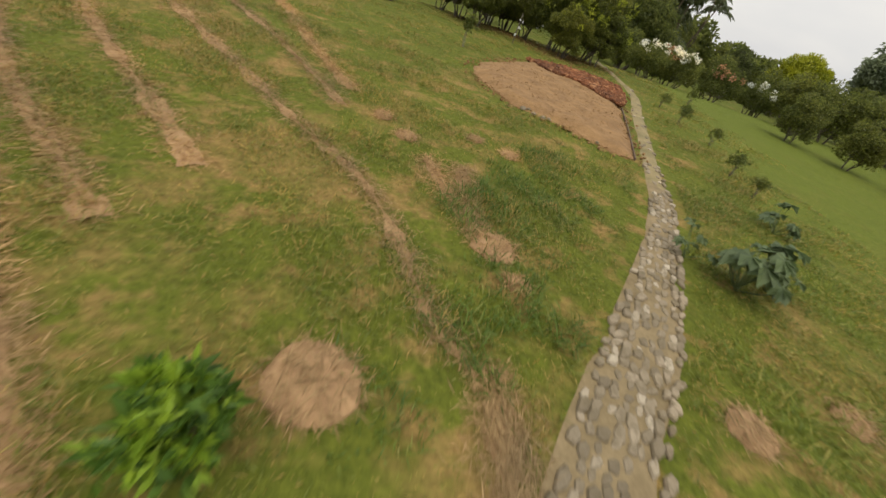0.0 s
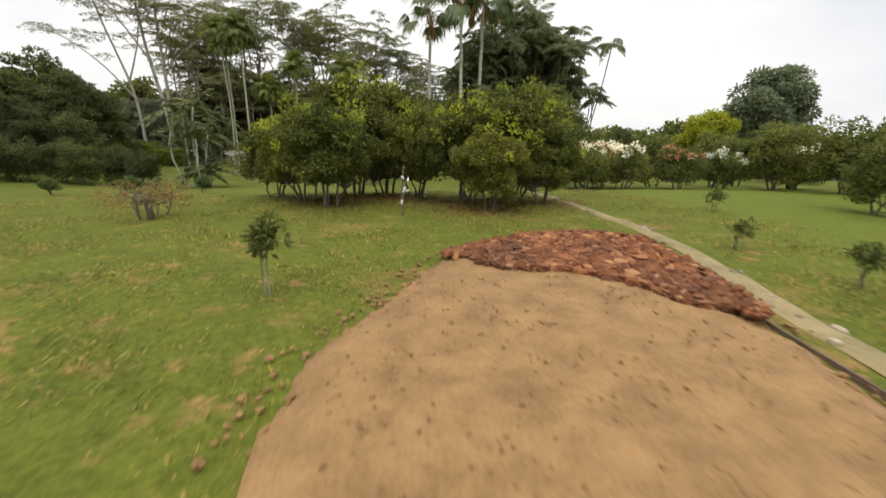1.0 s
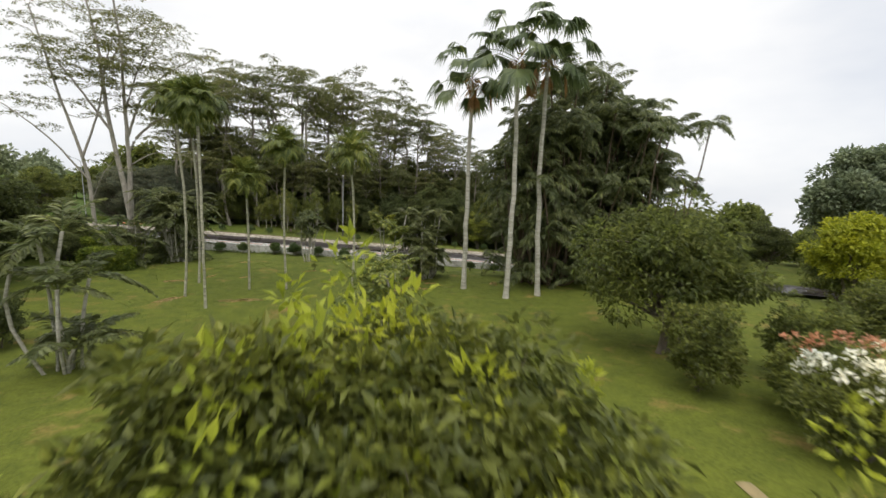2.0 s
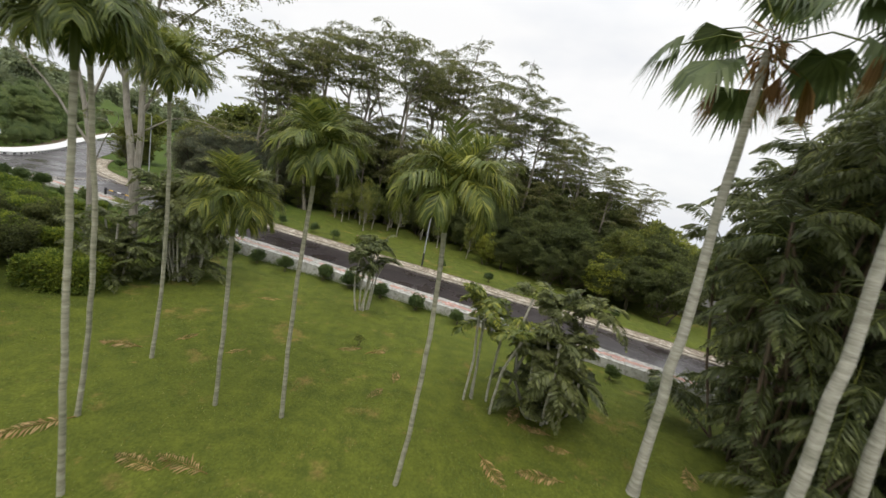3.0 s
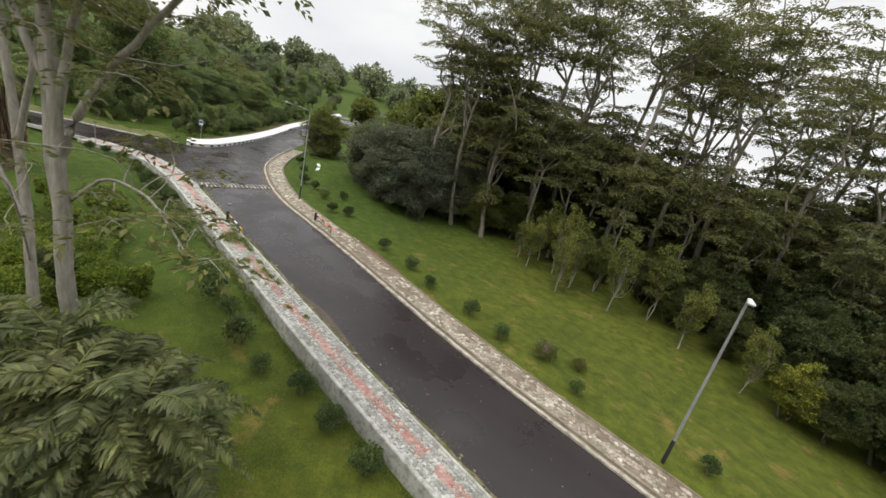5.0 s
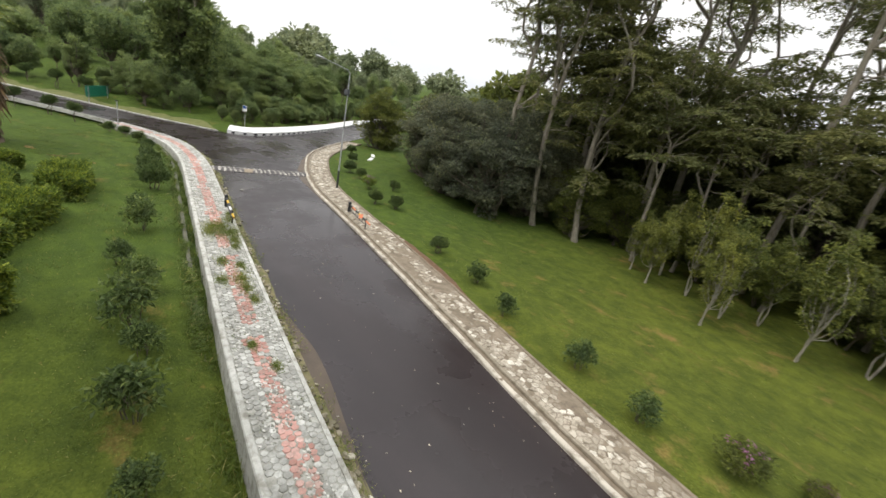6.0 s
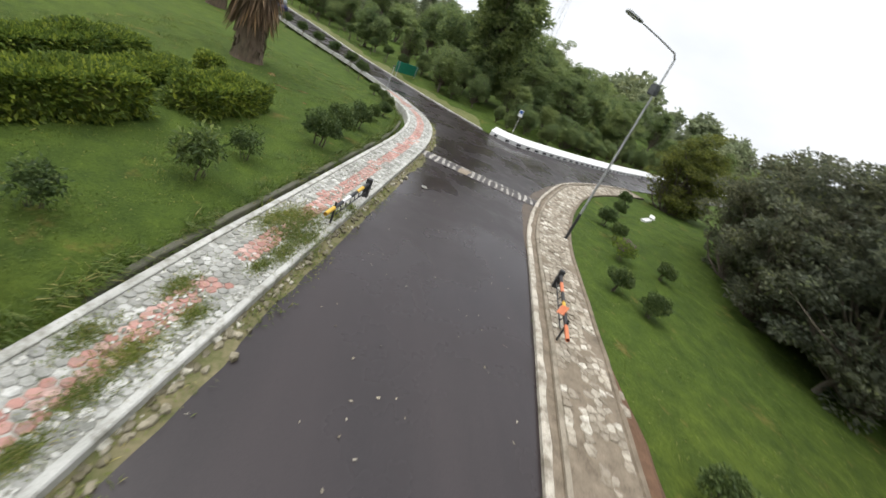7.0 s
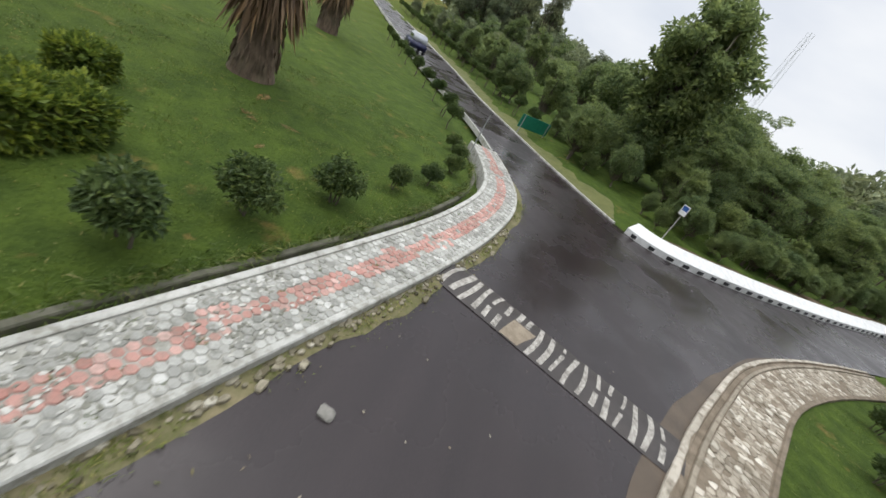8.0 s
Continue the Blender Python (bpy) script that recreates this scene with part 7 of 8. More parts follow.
rubble(-25.4, 67.5, float(road_z(-25.4)) + 0.05, 0.13, CONCRETE)
for k, (x, y) in enumerate([(-32.9, 82.2), (-34.4, 83.7)]):
    sl = part_bm("concrete_slab", box((-0.7, -0.16, -0.04), (0.7, 0.16, 0.08), 0.015), WHITE)
    sl.matrix_basis = pose(x, y, gz(x, y) + 0.03, 0, 0, 130 + 12 * k)
    tagged(sl, "pale concrete slab lying on the grass", "slab", "slabs on the grass")

# ---- the near lawn: soil bed, cobbled path, hay, weeds, grass ----
R9 = rng(90)
BED = smooth_line([(5.5, 9.8), (4.6, 11.6), (4.75, 13.2), (5.5, 14.5), (6.3, 15.7), (7.3, 16.6), (8.3, 17.0), (9.6, 16.9), (10.25, 16.3), (9.95, 15.0), (9.35, 13.3), (8.8, 11.0), (8.1, 8.5), (7.2, 8.9), (6.5, 9.4), (5.5, 9.8)], 0.15)
step = 0.07
bx, by = np.meshgrid(np.arange(4.4, 10.6, step), np.arange(8.2, 17.3, step))
ins = inside(BED, bx.ravel(), by.ravel()).reshape(bx.shape)
edge = dist_to(BED, bx.ravel(), by.ravel()).reshape(bx.shape)
hz = lie(bx.ravel(), by.ravel()).reshape(bx.shape)
wob = np.array([0.035 * noise.noise(Vector((x * 1.3, y * 1.3, 0))) + 0.022 * noise.noise(Vector((x * 5, y * 5, 2))) + 0.012 * noise.noise(Vector((x * 14, y * 14, 4))) for x, y in zip(bx.ravel(), by.ravel())]).reshape(bx.shape)
bz = hz + np.where(ins, 0.01 + 0.11 * sstep(0.0, 0.45, edge) + wob, -0.1)
nxb = bx.shape[1]
ok = (ins | (edge < step * 1.2))
cells = []
for i in range(bx.shape[0] - 1):
    for j in range(nxb - 1):
        if ok[i, j] and ok[i + 1, j] and ok[i, j + 1] and ok[i + 1, j + 1]:
            cells.append((i * nxb + j, i * nxb + j + 1, (i + 1) * nxb + j + 1, (i + 1) * nxb + j))
soil_bed = thing("soil_bed", "bare raised bed of sandy soil with freshly dug red clay", "soil bed")
part("soil", mesh_np("soil", np.column_stack([bx.ravel(), by.ravel(), bz.ravel()]), np.array(cells), SOIL, True), soil_bed)


def lump(r, s, subdiv=1):
    """A small broken clod."""
    bm = bmesh.new()
    bmesh.ops.create_icosphere(bm, subdivisions=subdiv, radius=s)
    for v in bm.verts:
        v.co *= r.uniform(0.55, 1.4)
    v = np.array([q.co[:] for q in bm.verts]) * np.array([1, r.uniform(0.6, 1), r.uniform(0.5, 0.9)])
    f = np.array([[q.index for q in p.verts] for p in bm.faces])
    bm.free()
    return v, f


def scatter_lumps(points, r, smin, smax, kinds=10):
    base = [lump(r, 1.0) for k in range(kinds)]
    out = []
    for x, y, z in points:
        v, f = base[int(r.integers(kinds))]
        a, s = r.uniform(0, 6.28), r.uniform(smin, smax) * r.uniform(0.5, 1)
        c, q = math.cos(a) * s, math.sin(a) * s
        out.append((np.column_stack([x + v[:, 0] * c - v[:, 1] * q, y + v[:, 0] * q + v[:, 1] * c, z + v[:, 2] * s]), f))
    return join(out)


RED_IN = np.array([(6.5, 16.0), (7.0, 15.3), (7.9, 14.9), (8.5, 14.4), (8.75, 13.7), (9.3, 13.2), (9.5, 13.6), (9.95, 15.0), (10.2, 16.3), (9.6, 16.85), (8.3, 16.95), (7.3, 16.5)])
pts = []
while len(pts) < 5200:
    x, y = R9.uniform(6.4, 10.3), R9.uniform(13.1, 17.0)
    if inside(RED_IN, np.array([x]), np.array([y]))[0]:
        pts.append((x, y, gz(x, y) + 0.11 + R9.uniform(0, 0.06)))
part("clay_rubble", mesh_np("clay_rubble", *scatter_lumps(pts, R9, 0.015, 0.115, 16), CLOD, False), soil_bed, "freshly dug red clay clods", kind="stuff")
pts = [(x + R9.normal() * 0.16, y + R9.normal() * 0.16, gz(x, y) + 0.03) for x, y in BED[::1] for q in range(9) if R9.uniform() < 0.25 + 0.6 * abs(math.sin(x * 3 + y * 2))]
part("crumb_rim", mesh_np("crumb_rim", *scatter_lumps(pts, R9, 0.008, 0.05), SOIL, False), soil_bed, "loose crumbs of soil along the edge", kind="stuff")
pts = [(float(R9.uniform(5.0, 9.4)), float(R9.uniform(9.5, 16)), 0) for k in range(1600)]
pts = [(x, y, gz(x, y) + 0.13) for x, y, z in pts if inside(BED, np.array([x]), np.array([y]))[0]]
part("fine_gravel", mesh_np("fine_gravel", *scatter_lumps(pts, R9, 0.006, 0.026), SOIL, False), soil_bed, kind="stuff")
plank = new("edging_board", mesh_py("edging_board", [sweep(np.array([(8.12, 8.5), (8.8, 11.0), (9.38, 13.3)]), [(-0.014, -0.1), (-0.014, 0.052), (0.014, 0.052), (0.014, -0.1)], np.array([gz(8.1, 8.5), gz(8.8, 11), gz(9.4, 13.3)]))], solid("brown_board", (0.065, 0.042, 0.026), (0.16, 0.105, 0.066), 6, 0.9, 0.4, 30)))
tagged(plank, "weathered brown edging board of the soil bed", "board")
for k, (x, y) in enumerate([(6.75, 9.25), (6.0, 9.55), (6.2, 9.45), (5.75, 9.7), (6.35, 9.5), (5.9, 9.8), (7.35, 8.85)]):
    rubble(x, y, gz(x, y) + 0.04, (0.14, 0.07, 0.08, 0.09, 0.06, 0.06, 0.05)[k], COBBLE if k else SOIL, "field_stone", "pale stone at the edge of the soil bed", 0.7, k)

# cobbled path
PATHL = smooth_line([(4.2, -1.6), (4.9, 0.2), (5.45, 1.45), (5.95, 2.4), (6.4, 3.2), (7.2, 4.8), (7.92, 6.5), (8.5, 8.5), (9.25, 11.0), (10.0, 13.6), (10.75, 15.8), (11.05, 17.4), (11.2, 19.0), (11.3, 21.0), (11.6, 23.5), (12.2, 26.5)], 0.12)
pw = np.interp(PATHL[:, 1], [0, 3, 5, 8, 16, 20, 27], [0.44, 0.40, 0.28, 0.20, 0.20, 0.18, 0.15])
pz = lie(PATHL[:, 0], PATHL[:, 1])
def path_strip(keep):
    ln, w, z = PATHL[keep], pw[keep], pz[keep]
    out = []
    for a, b in ((-1, -0.5), (-0.5, 0), (0, 0.5), (0.5, 1)):
        out.append(ribbon(offset(ln, w * a * 0.92), offset(ln, w * b * 0.92), z + 0.028 * (1 - a * a) + 0.002, z + 0.028 * (1 - b * b) + 0.002))
    return join(out)


turn_y = 7.4
path_ob = new("garden_path", mesh_np("garden_path", *path_strip(PATHL[:, 1] < turn_y), solid("cobble_earth", (0.13, 0.095, 0.042), (0.27, 0.200, 0.105), 4, 0.95, 0.6, 30), True))
tagged(path_ob, "narrow cobbled path with earth joints", "path", kind="structure")
trail_ob = new("garden_trail", mesh_np("garden_trail", *path_strip(PATHL[:, 1] > turn_y - 0.15), solid("trail_straw", (0.115, 0.100, 0.036), (0.31, 0.235, 0.115), 2.2, 0.95, 0.7, 22), True))
tagged(trail_ob, "narrow trail of trodden dry grass", "path", kind="structure")
s_path = np.concatenate([[0], np.cumsum(np.linalg.norm(np.diff(PATHL, axis=0), axis=1))])
tan_path = norm(np.gradient(PATHL, axis=0))
cobbles = []
for k in range(int(s_path[-1] / 0.135)):
    s = k * 0.135
    i = min(len(PATHL) - 1, int(np.searchsorted(s_path, s)))
    n_row = int(2 * pw[i] / 0.095)
    for q in range(n_row):
        v = -pw[i] + 0.05 + q * 0.095 + R9.uniform(-0.02, 0.02)
        sj = s + R9.uniform(-0.05, 0.05) + 0.06 * (q % 2)
        y = PATHL[i][1]
        gap = 0.10 if y < 6.8 else (0.5 if y < 8.6 else 0.90)
        if R9.uniform() < gap or noise.noise(Vector((s * 1.1, v * 3, 7))) < -0.35:
            continue
        t = tan_path[i]
        c = PATHL[i] + t * (sj - s_path[i]) + np.array([-t[1], t[0]]) * v
        cobbles.append((c, math.degrees(math.atan2(t[1], t[0])) + R9.normal() * 14, gz(c[0], c[1]) + 0.02, R9.uniform(0.7, 1.2), int(R9.integers(8))))
COB = []
for k in range(8):
    n = 7
    a = np.arange(n) * 6.283 / n + R9.uniform(-0.35, 0.35, n)
    rad = R9.uniform(0.8, 1.15, n)
    COB.append(slab(np.column_stack([np.cos(a) * rad * 0.084, np.sin(a) * rad * 0.047]), -0.04, R9.uniform(0.014, 0.034), 0.014, R9.normal(size=2) * 0.10))
COB_MESH = [mesh_py("cobble", [c], COBBLE) for c in COB]
near_cob = [c for c in cobbles if 1.2 < c[0][1] < 6.5][:300]
pick_cob = {id(c) for c in near_cob}
rest = []
for p in cobbles:
    if id(p) in pick_cob:
        continue
    c, a, z, sc, kd = p
    v, f = COB[kd]
    ca, sa = math.cos(radians(a)) * sc, math.sin(radians(a)) * sc
    rest.append((np.column_stack([c[0] + v[:, 0] * ca - v[:, 1] * sa, c[1] + v[:, 0] * sa + v[:, 1] * ca, z + v[:, 2]]), f))
ob = new("cobbles", mesh_py("cobbles", rest, COBBLE))
ob.parent = path_ob
tagged(ob, "small worn cobbles", kind="stuff")


# hay: raked rows and heaps of cut dry grass
def hay(line, width, height, n, label, name="hay_row", seed=0):
    r = rng(900 + seed)
    ln = smooth_line(line, 0.12)
    wv = width / 2 * np.array([max(0.05, 0.40 + 0.9 * noise.noise(Vector((i * 0.17, seed * 3.3, 0))) + 0.5 * noise.noise(Vector((i * 0.6, seed, 4)))) for i in range(len(ln))])
    z = lie(ln[:, 0], ln[:, 1])
    ob = thing(name, label, "hay", group="rows and heaps of hay")
    rows = []
    us = (-1, -0.6, -0.2, 0.2, 0.6, 1)
    for a, b in zip(us[:-1], us[1:]):
        ha = np.array([height * (1 - a * a) * (0.6 + 0.7 * noise.noise(Vector((i * 0.5, a * 2, seed)))) for i in range(len(ln))])
        hb = np.array([height * (1 - b * b) * (0.6 + 0.7 * noise.noise(Vector((i * 0.5, b * 2, seed)))) for i in range(len(ln))])
        rows.append(ribbon(offset(ln, wv * a), offset(ln, wv * b), z + np.maximum(ha, 0.004), z + np.maximum(hb, 0.004)))
    part("mat", mesh_np("mat", *join(rows), solid("hay_mat_%d" % seed, (0.24, 0.138, 0.062), (0.46, 0.290, 0.140), 4, 0.95, 0.7, 35), True), ob)
    n = int(n * 1.9)
    i = r.integers(len(ln), size=n)
    u = np.clip(r.normal(size=n) * 0.75, -2.2, 2.2)
    t = norm(np.gradient(ln, axis=0))
    p2 = ln[i] + np.column_stack([-t[i, 1], t[i, 0]]) * (u * (wv[i] * 0.8 + 0.07))[:, None] + r.normal(size=(n, 2)) * 0.05
    p = np.column_stack([p2, z[i] + height * (1 - np.minimum(1, u * u)) * 0.7 + r.uniform(0, 0.03, n)])
    d = np.column_stack([r.normal(size=(n, 2)), r.normal(size=n) * 0.25])
    part("straw", mesh_np("straw", *leaves(p, d, r.uniform(0.06, 0.2, n), r.uniform(0.004, 0.010, n), r, 0.1), STRAW, False), ob, kind="stuff")
    return ob


def heap(x, y, rad, seed):
    """A round, flat heap of hay."""
    r = rng(900 + seed)
    ob = thing("hay_heap", "round heap of dry cut grass", "hay", (x, y, gz(x, y)), group="rows and heaps of hay")
    bm = bmesh.new()
    bmesh.ops.create_icosphere(bm, subdivisions=4, radius=1.0)
    for v in bm.verts:
        k = rad * (1 + 0.22 * noise.noise(Vector((v.co.x * 2, v.co.y * 2, seed))))
        v.co = Vector((v.co.x * k, v.co.y * k, max(-0.02, v.co.z * 0.07 + 0.02 * noise.noise(v.co * 7))))
    part_bm("mat", bm, solid("hay_heap_%d" % seed, (0.22, 0.125, 0.058), (0.43, 0.265, 0.130), 6, 0.95, 0.7, 40), ob, True)
    n = int(3000 * rad)
    a, q = r.uniform(0, 6.28, n), np.sqrt(r.uniform(0, 1.1, n)) * rad
    p = np.column_stack([np.cos(a) * q, np.sin(a) * q, 0.06 * (1 - np.minimum(1, (q / rad) ** 2)) + r.uniform(0, 0.03, n)])
    part("straw", mesh_np("straw", *leaves(p, np.column_stack([r.normal(size=(n, 2)), r.normal(size=n) * 0.25]), r.uniform(0.06, 0.2, n), r.uniform(0.004, 0.010, n), r, 0.1), STRAW, False), ob, kind="stuff")


for k, (ln, w, n) in enumerate([([(-4.5, 8.6), (-2.6, 6.6), (-1.4, 5.3), (-0.4, 4.35), (0.8, 3.35), (1.5, 2.75)], 0.34, 3000), ([(-5.5, 11.0), (-3.6, 9.1), (-2.1, 7.6), (-0.5, 6.0), (1.0, 4.55), (1.65, 3.85)], 0.32, 3000),
                                ([(-5.5, 13.2), (-3.5, 11.2), (-1.8, 9.5), (0.4, 7.3), (2.0, 5.65), (3.2, 4.5), (3.8, 3.5), (4.2, 2.6), (4.5, 2.25)], 0.38, 4400), ([(-4.0, 14.9), (-2.6, 14.1), (-0.8, 12.7), (0.5, 10.5), (1.4, 9.0), (2.4, 7.5)], 0.46, 4200), ([(-3.6, 13.6), (-1.6, 11.4), (0.2, 9.5), (1.1, 8.4), (1.75, 7.6), (2.4, 6.7)], 0.26, 2200),
                                ([(0.15, 3.3), (0.75, 2.6), (1.45, 1.92), (1.95, 1.4), (2.42, 0.9), (2.8, 0.3)], 0.22, 1900), ([(3.9, 5.6), (4.2, 4.9), (4.5, 4.6)], 0.28, 700), ([(4.72, 2.15), (4.76, 1.85), (4.80, 1.5), (4.84, 1.2)], 0.34, 1100), ([(4.40, 5.6), (4.48, 5.0), (4.52, 4.4), (4.6, 4.0)], 0.36, 1200)]):
    hay(ln, w, 0.035, n, "raked row of dry cut grass on the lawn", "hay_row", k)
for k, (x, y, s) in enumerate([(3.5, 1.78, 0.62), (4.8, 3.85, 0.5), (6.95, 2.2, 0.42), (8.3, 2.6, 0.4), (5.2, 6.6, 0.3), (4.6, 6.9, 0.25), (5.0, 3.3, 0.2), (3.05, 6.8, 0.30), (3.52, 6.2, 0.34)]):
    heap(x, y, s / 2, 20 + k)


# weeds, young shrubs, saplings
w, lf = broadleaf(950, 0.85, 0.46, 0.08, 22, 26, 0.17, 0.07, 0.016, stems=4, lower=-0.4, clump_r=0.32)
rr = rng(951)
tips = crown_centres(15, 0.48, 0.42, 0.50, rr, -0.2)
ros = clump_leaves(tips, 0.045, 16, 0.15, 0.060, rr, 1.0, -0.6)
plant("leafy_bush", w, lf, DARKBARK, L_FORE, "bright green leafy bush on the mown lawn", "shrub", (2.98, 1.22, gz(2.98, 1.22)), 0, 0.66, "", [("young_growth", ros, L_ROSETTE, "yellow-green rosettes of young leaves")])


def lobed(r, hub, way, size):
    """A large lobed leaf: seven pointed lobes round a hub."""
    return fan_leaf(r, hub, way, size, 7, 4.6)


for k, (x, y, s, n) in enumerate([(8.05, 4.35, 1.0, 16), (8.7, 4.6, 0.7, 9), (10.3, 6.8, 0.8, 9), (7.6, 4.9, 0.6, 7)]):
    r = rng(960 + k)
    ob = thing("broad_leaf_weed", "rank weed with large lobed grey-green leaves", "weed", (x, y, gz(x, y)), 0, s, "broad-leaved weeds")
    st, lv = [], []
    for i in range(n):
        a, ln, h = r.uniform(0, 6.28), r.uniform(0.15, 0.5), r.uniform(0.25, 0.75)
        hub = np.array([math.cos(a) * ln, math.sin(a) * ln, h])
        st.append(tube(bend((0, 0, 0), hub, r, 0.1, 4), 0.008, 4))
        lv.append(lobed(r, hub, (math.cos(a), math.sin(a), -0.25), r.uniform(0.14, 0.24)))
    part("straw", mesh_np("straw", *join(st), L_BIG, True), ob, kind="stuff")
    part("leaves", mesh_np("leaves", *join(lv), L_BIG, False), ob)

WISP = [shared(broadleaf(975 + k, 1.0, 0.34, 0.12, 13, 22, 0.13, 0.055, 0.012, stems=4, lower=-0.3, clump_r=0.42), DARKBARK, L_WOOD) for k in range(3)]
for k, (x, y, s) in enumerate([(11.75, 15.9, 0.62), (11.6, 13.9, 0.7), (11.9, 12.3, 0.6), (11.05, 9.7, 0.65), (10.9, 8.5, 0.55), (-5.0, 27.0, 0.7), (-2.6, 27.2, 0.75), (-0.3, 27.3, 0.75), (14.5, 19.2, 0.7), (2.2, 49.9, 0.55)]):
    stand((WISP if k < 5 or k > 7 else TOPI)[k % 3], "young_shrub", "small dark young shrub on the lawn", "shrub", x, y, k * 61, s, "young shrubs on the lawn")
w, lf = broadleaf(970, 1.05, 0.20, 0.35, 11, 24, 0.13, 0.06, 0.014, stems=2, clump_r=0.5)
plant("sapling", w, lf, BARK, L_WOOD, "thin sapling beside the soil bed", "tree", (4.25, 15.0, gz(4.25, 15)), 0, 0.95)
r = rng(971)
dead_wood, _ = broadleaf(972, 0.8, 0.8, 0.1, 40, 2, 0.1, 0.05, 0.02, stems=9, lower=-0.2)
ob = thing("dead_bush", "low leafless brown bush on the lawn", "shrub", (0.9, 20.2, gz(0.9, 20.2)), 0, 1.45)
part("twigs", mesh_np("twigs", *dead_wood, DARKBARK, True), ob)
part("dry_leaves", mesh_np("dry_leaves", *clump_leaves(crown_centres(30, 0.8, 0.3, 0.25, r, -0.1), 0.2, 26, 0.06, 0.02, r, 0.6), L_DEAD, False), ob)
stake = thing("marked_stake", "thin stake tied with white tags in front of the citrus trees", "stake", (6.35, 19.6, gz(6.35, 19.6)))
part("stem", mesh_np("stem", *tube(bend((0, 0, -0.1), (0.02, 0.03, 1.15), rng(4), 0.03, 6), 0.022, 6), DARKBARK, True), stake)
part("side_stem", mesh_np("side_stem", *tube(bend((0, 0, 0.3), (0.12, 0.0, 0.95), rng(5), 0.05, 5), 0.012, 5), DARKBARK, True), stake)
for k, (x, z) in enumerate([(-0.03, 0.35), (0.02, 0.62), (0.03, 0.66), (0.1, 0.85), (-0.02, 0.9), (0.09, 0.6)]):
    tg = part_bm("tag", box((-0.025, -0.03, -0.05), (0.025, 0.0, 0.05), 0.006), WHITE, stake)
    tg.matrix_basis = pose(x, -0.02, z, 10, k * 20, k * 30)

# dry leaves under the citrus trees
r = rng(976)
n = 5000
c = np.array([(4.7, 22.0), (5.8, 23.2), (7.2, 22.0), (8.8, 20.8), (10.4, 21.2), (8.4, 20.2), (5.4, 23.6)])[r.integers(7, size=n)]
p2 = c + r.normal(size=(n, 2)) * 0.75
ob = new("leaf_litter", mesh_np("leaf_litter", *leaves(np.column_stack([p2, lie(p2[:, 0], p2[:, 1]) + 0.015]), np.column_stack([r.normal(size=(n, 2)), r.uniform(0, 0.3, n)]), r.uniform(0.05, 0.12, n), r.uniform(0.02, 0.05, n), r, 0.05), L_DEAD, False))
tagged(ob, "brown fallen leaves under the citrus trees", "leaf litter", kind="stuff")

# fallen dry fronds and litter under the palms
for k, (x, y, s) in enumerate([(-3.5, 42.3, 1.0), (-0.7, 41.9, 0.8), (0.2, 42.1, 0.9), (-4.9, 46.4, 0.9), (-3.6, 47.7, 0.6), (4.1, 47.9, 0.6), (-3.1, 53.0, 0.7), (7.4, 44.1, 0.9), (8.8, 44.2, 0.9), (9.6, 45.6, 0.6), (3.0, 49.6, 0.7), (13.6, 45.6, 0.8), (-1.6, 47.5, 0.5), (8.3, 46.9, 0.9), (9.0, 46.4, 0.7), (1.9, 49.4, 0.7), (3.6, 46.6, 0.6),
                               (-33.0, 60.4, 0.6), (-31.5, 61.2, 0.5), (-32.2, 62.0, 0.4), (-30.4, 62.4, 0.3)]):
    r = rng(980 + k)
    ob = thing("fallen_frond", "dry fallen palm frond on the grass", "palm frond", (x, y, gz(x, y) + 0.02), r.uniform(0, 360), s, "fallen fronds")
    rb, lv = frond(r, (-0.7, 0, 0.02), (1, 0, 0.06), 1.5, 0.06, 18, 0.4, 0.04, 0.02, 4, vee=0.0)
    part("rib", mesh_np("rib", *rb, L_DEAD, True), ob)
    part("blade", mesh_np("blade", *lv, STRAW, False), ob, kind="stuff")


# grass: many single blades
def grass_field(name, label, n, x0, x1, y0, y1, l0, l1, w, keep, seed, mat=None):
    r = rng(seed)
    x, y = r.uniform(x0, x1, n), r.uniform(y0, y1, n)
    dens = 0.3 * np.sin(x * 2.3 + seed + 1.3 * np.sin(y * 1.7)) + 0.3 * np.sin(y * 2.9 + 1.1 * np.sin(x * 1.3 + seed)) + 0.2 * np.sin(x * 6.1 + y * 4.7)
    ok = (dens > r.uniform(-0.75, 0.35, n)) & keep(x, y)
    x, y, dens = x[ok], y[ok], dens[ok]
    m = len(x)
    p = np.column_stack([x, y, lie(x, y) - 0.005])
    d = np.column_stack([r.normal(size=(m, 2)) * 0.55, np.ones(m)])
    L = (l0 + (l1 - l0) * r.uniform(0, 1, m) ** 2) * (0.8 + np.clip(dens, -0.3, 0.6))
    ob = new(name, mesh_np(name, *leaves(p, d, L, w * r.uniform(0.6, 1.2, m), r, 0.45), mat or GRASS, False))
    return tagged(ob, label, "grass", kind="stuff")


def lawn_keep(x, y):
    return ~inside(BED[::4], x, y) & (dist_to(PATHL[::4], x, y) > 0.46)


def lush(x, y):
    """An uneven patch between the hay rows and the path."""
    u, v = (x - 0.35 * y - 3.6) / 1.0, (y - 4.6) / 3.4
    return u * u + v * v + 0.35 * np.sin(x * 5 + 2 * np.sin(y * 3)) + 0.3 * np.sin(y * 4.3 + x) < 0.75


def open_keep(x, y):
    return (on_grid(D_ROAD, x, y) < 0.01) & (on_grid(D_L, x, y) > 1.75) & (on_grid(D_R, x, y) > 1.95)


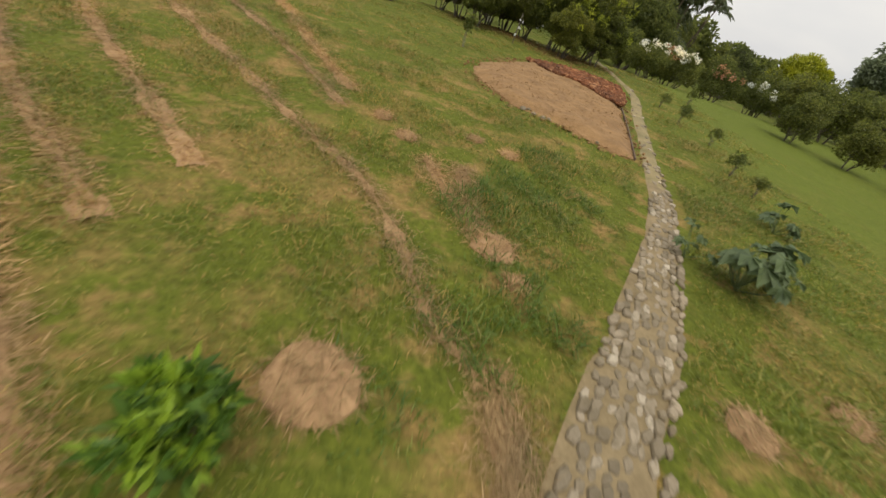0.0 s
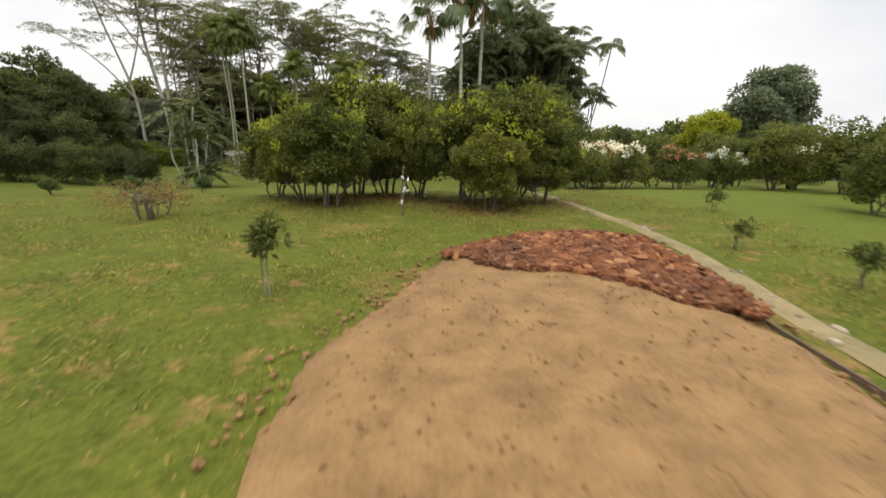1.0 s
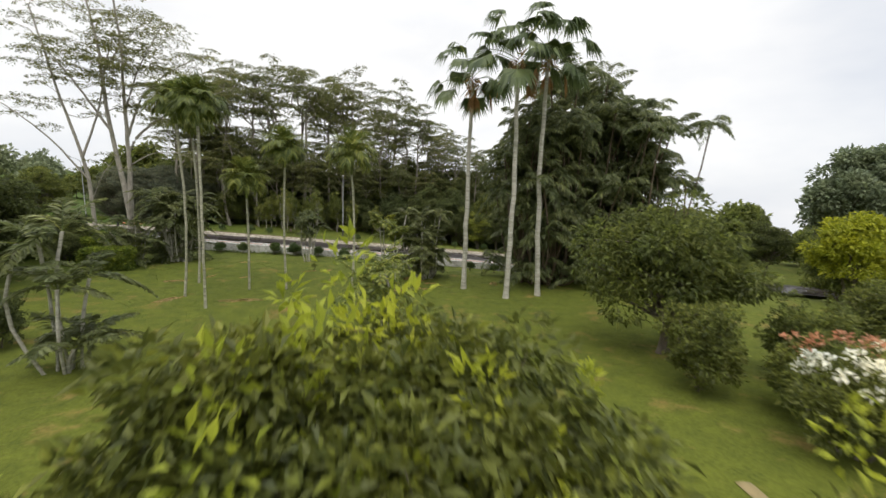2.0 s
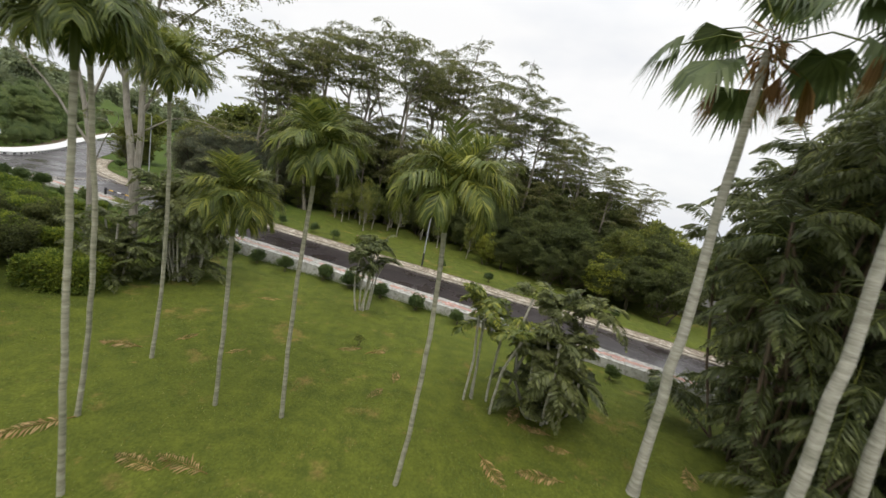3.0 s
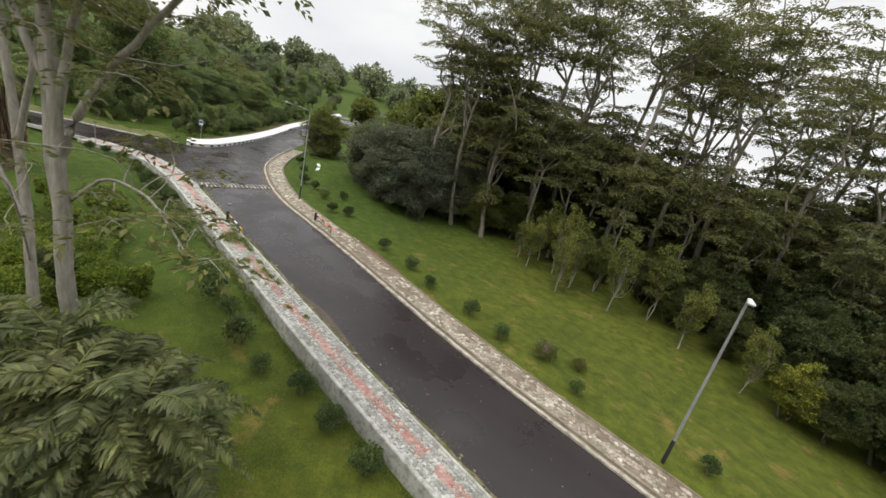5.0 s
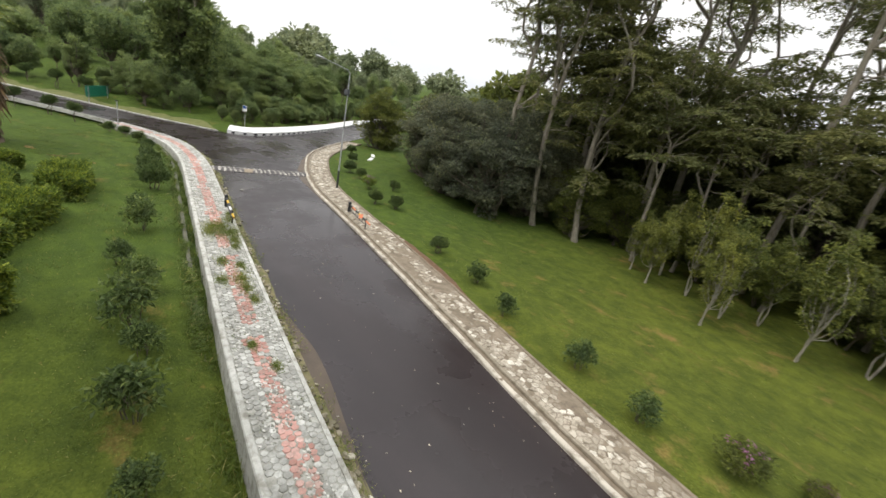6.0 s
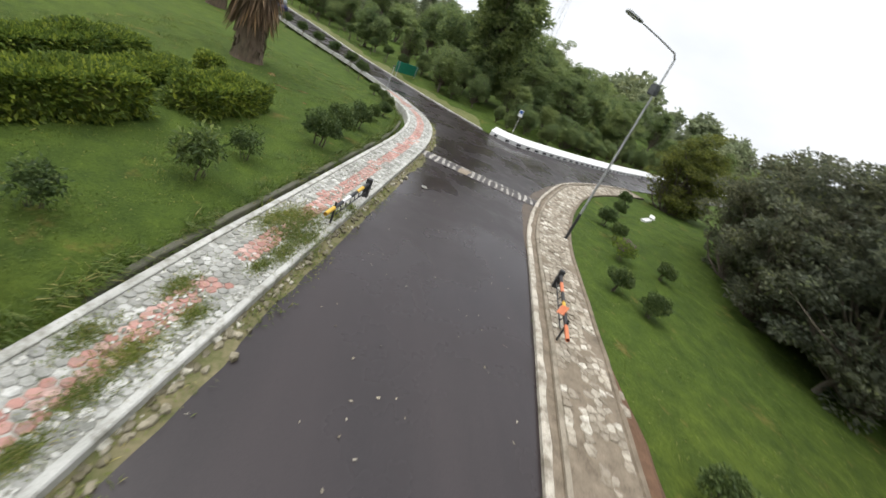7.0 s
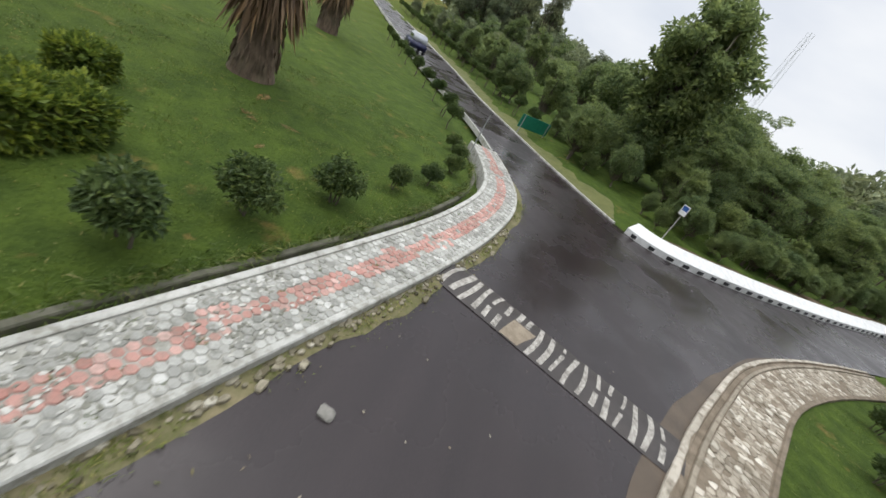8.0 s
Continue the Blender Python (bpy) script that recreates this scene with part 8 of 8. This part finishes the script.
grass_field("lawn_grass", "uneven short lawn grass", 240000, -4, 13, -0.5, 12, 0.03, 0.15, 0.009, lawn_keep, 1, DRYGRASS)
grass_field("lawn_grass", "uneven short lawn grass", 90000, -4, 15, 12, 26, 0.04, 0.12, 0.013, lawn_keep, 2, DRYGRASS)
grass_field("tall_grass", "lush tufts of longer grass", 34000, 3.2, 7.4, 1.2, 9.4, 0.06, 0.24, 0.012, lambda x, y: lawn_keep(x, y) & lush(x, y), 3, leaf_mat("lush_grass", (0.050, 0.095, 0.012), (0.125, 0.19, 0.028), (0.26, 0.25, 0.08), share=0.06))
grass_field("tall_grass", "lush tufts of longer grass", 14000, 7.2, 11.0, 1.5, 8.0, 0.06, 0.2, 0.012, lawn_keep, 4, leaf_mat("lush_grass_b", (0.075, 0.115, 0.014), (0.17, 0.22, 0.035), (0.30, 0.28, 0.09)))
grass_field("verge_grass", "mown grass of the lower lawn", 90000, -12, 14, 38, 62, 0.03, 0.10, 0.016, open_keep, 5)
grass_field("verge_grass", "mown grass of the western lawn", 110000, -40, -6, 54, 67, 0.03, 0.11, 0.016, open_keep, 6)
grass_field("verge_grass", "mown grass of the northern verge", 90000, -36, 10, 65, 86, 0.03, 0.10, 0.016, open_keep, 7)
# rank grass in the ditch at the foot of the pavement's wall
r = rng(1090)
i = r.integers(len(PAVE), size=16000)
i = i[(PAVE[i, 0] < 8) & (PAVE[i, 0] > -32)]
tt = tan_p[i]
p2 = PAVE[i] + np.column_stack([-tt[:, 1], tt[:, 0]]) * (1.55 + np.abs(r.normal(size=len(i))) * 0.22)[:, None] + tt * r.uniform(-0.5, 0.5, len(i))[:, None]
ok = np.sin(p2[:, 0] * 1.7) + 0.6 * np.sin(p2[:, 0] * 4.3 + 1) > r.uniform(-1.6, 1.0, len(i))
p2 = p2[ok]
ob = new("ditch_grass", mesh_np("ditch_grass", *leaves(np.column_stack([p2, lie(p2[:, 0], p2[:, 1]) - 0.02]), np.column_stack([r.normal(size=(len(p2), 2)) * 0.4, np.ones(len(p2))]), r.uniform(0.10, 0.38, len(p2)), 0.018, r, 0.4), GRASS, False))
tagged(ob, "rank grass in the ditch beside the pavement", "grass", kind="stuff")
# grass that grows through the pavement
for k, s in enumerate([(-19.75, 64.2, 1.0), (-19.75, 63.75, 0.9), (-20.2, 64.0, 0.95), (-19.5, 64.55, 0.7), (-19.3, 64.3, 0.9), (-20.3, 64.35, 0.8), (-20.9, 64.9, 0.6), (-17.1, 63.1, 0.5), (-15.9, 62.6, 0.5), (-15.75, 63.15, 0.75), (-16.6, 63.5, 0.5), (-15.1, 63.0, 0.5), (-14.4, 62.9, 0.4), (-18.1, 63.95, 0.4), (-12.4, 61.9, 0.3), (-11.4, 62.0, 0.25), (-21.5, 65.2, 0.4), (-18.7, 64.2, 0.6)]):
    r = rng(1100 + k)
    m = int(2400 * s[2])
    q = r.normal(size=(m, 2)) * np.array([0.42, 0.21]) * s[2] * r.uniform(0.4, 1.3, (m, 1))
    ca, sa = math.cos(radians(-15)), math.sin(radians(-15))
    p2 = np.array(s[:2]) + np.column_stack([q[:, 0] * ca - q[:, 1] * sa, q[:, 0] * sa + q[:, 1] * ca])
    p = np.column_stack([p2, road_z(p2[:, 0]) + 0.17])
    ob = new("pavement_grass", mesh_np("pavement_grass", *leaves(p, np.column_stack([r.normal(size=(m, 2)) * 0.9, np.ones(m) * 0.8]), r.uniform(0.03, 0.11, m), 0.010, r, 0.4), TUFT, False))
    tagged(ob, "tuft of grass growing through the pavers", "grass", "grass tufts in the pavement", "stuff")
r = rng(1120)
i = r.integers(len(PAVE), size=170)
i = i[(PAVE[i, 0] < 2) & (PAVE[i, 0] > -34)]
tt = tan_p[i]
p2 = PAVE[i] + np.column_stack([-tt[:, 1], tt[:, 0]]) * r.uniform(0.2, 1.3, len(i))[:, None] + tt * r.uniform(-0.5, 0.5, len(i))[:, None]
p2 = np.repeat(p2, 26, 0) + r.normal(size=(len(p2) * 26, 2)) * 0.035
ob = new("joint_weeds", mesh_np("joint_weeds", *leaves(np.column_stack([p2, road_z(p2[:, 0]) + 0.17]), np.column_stack([r.normal(size=(len(p2), 2)), np.ones(len(p2)) * 0.7]), r.uniform(0.02, 0.07, len(p2)), 0.010, r, 0.3), GRASS, False))
tagged(ob, "small weeds in the joints of the pavers", "weeds", kind="stuff")

# ---- single pavers and stones, nearest to the way ----
for c, a, z, red, lift in near:
    ob = new("paver", HEXES[1 if red else 0])
    ob.parent = bed
    ob.matrix_basis = pose(c[0] + R8.normal() * 0.006, c[1] + R8.normal() * 0.006, z + 0.185 + lift, R8.normal() * 2.4, R8.normal() * 2.4, math.degrees(a) + R8.normal() * 7) @ Matrix.Scale(float(R8.uniform(0.86, 1.0)), 4)
for c, z, flag in near_st:
    ob = new("stone", mesh_py("stone", [flag], ROCK))
    ob.parent = bed_r
    ob.matrix_basis = pose(c[0], c[1], z + 0.085)
for c, a, z, sc, kd in near_cob:
    ob = new("cobble", COB_MESH[kd])
    ob.parent = path_ob
    ob.matrix_basis = pose(c[0], c[1], z, 0, 0, a) @ Matrix.Scale(sc, 4)
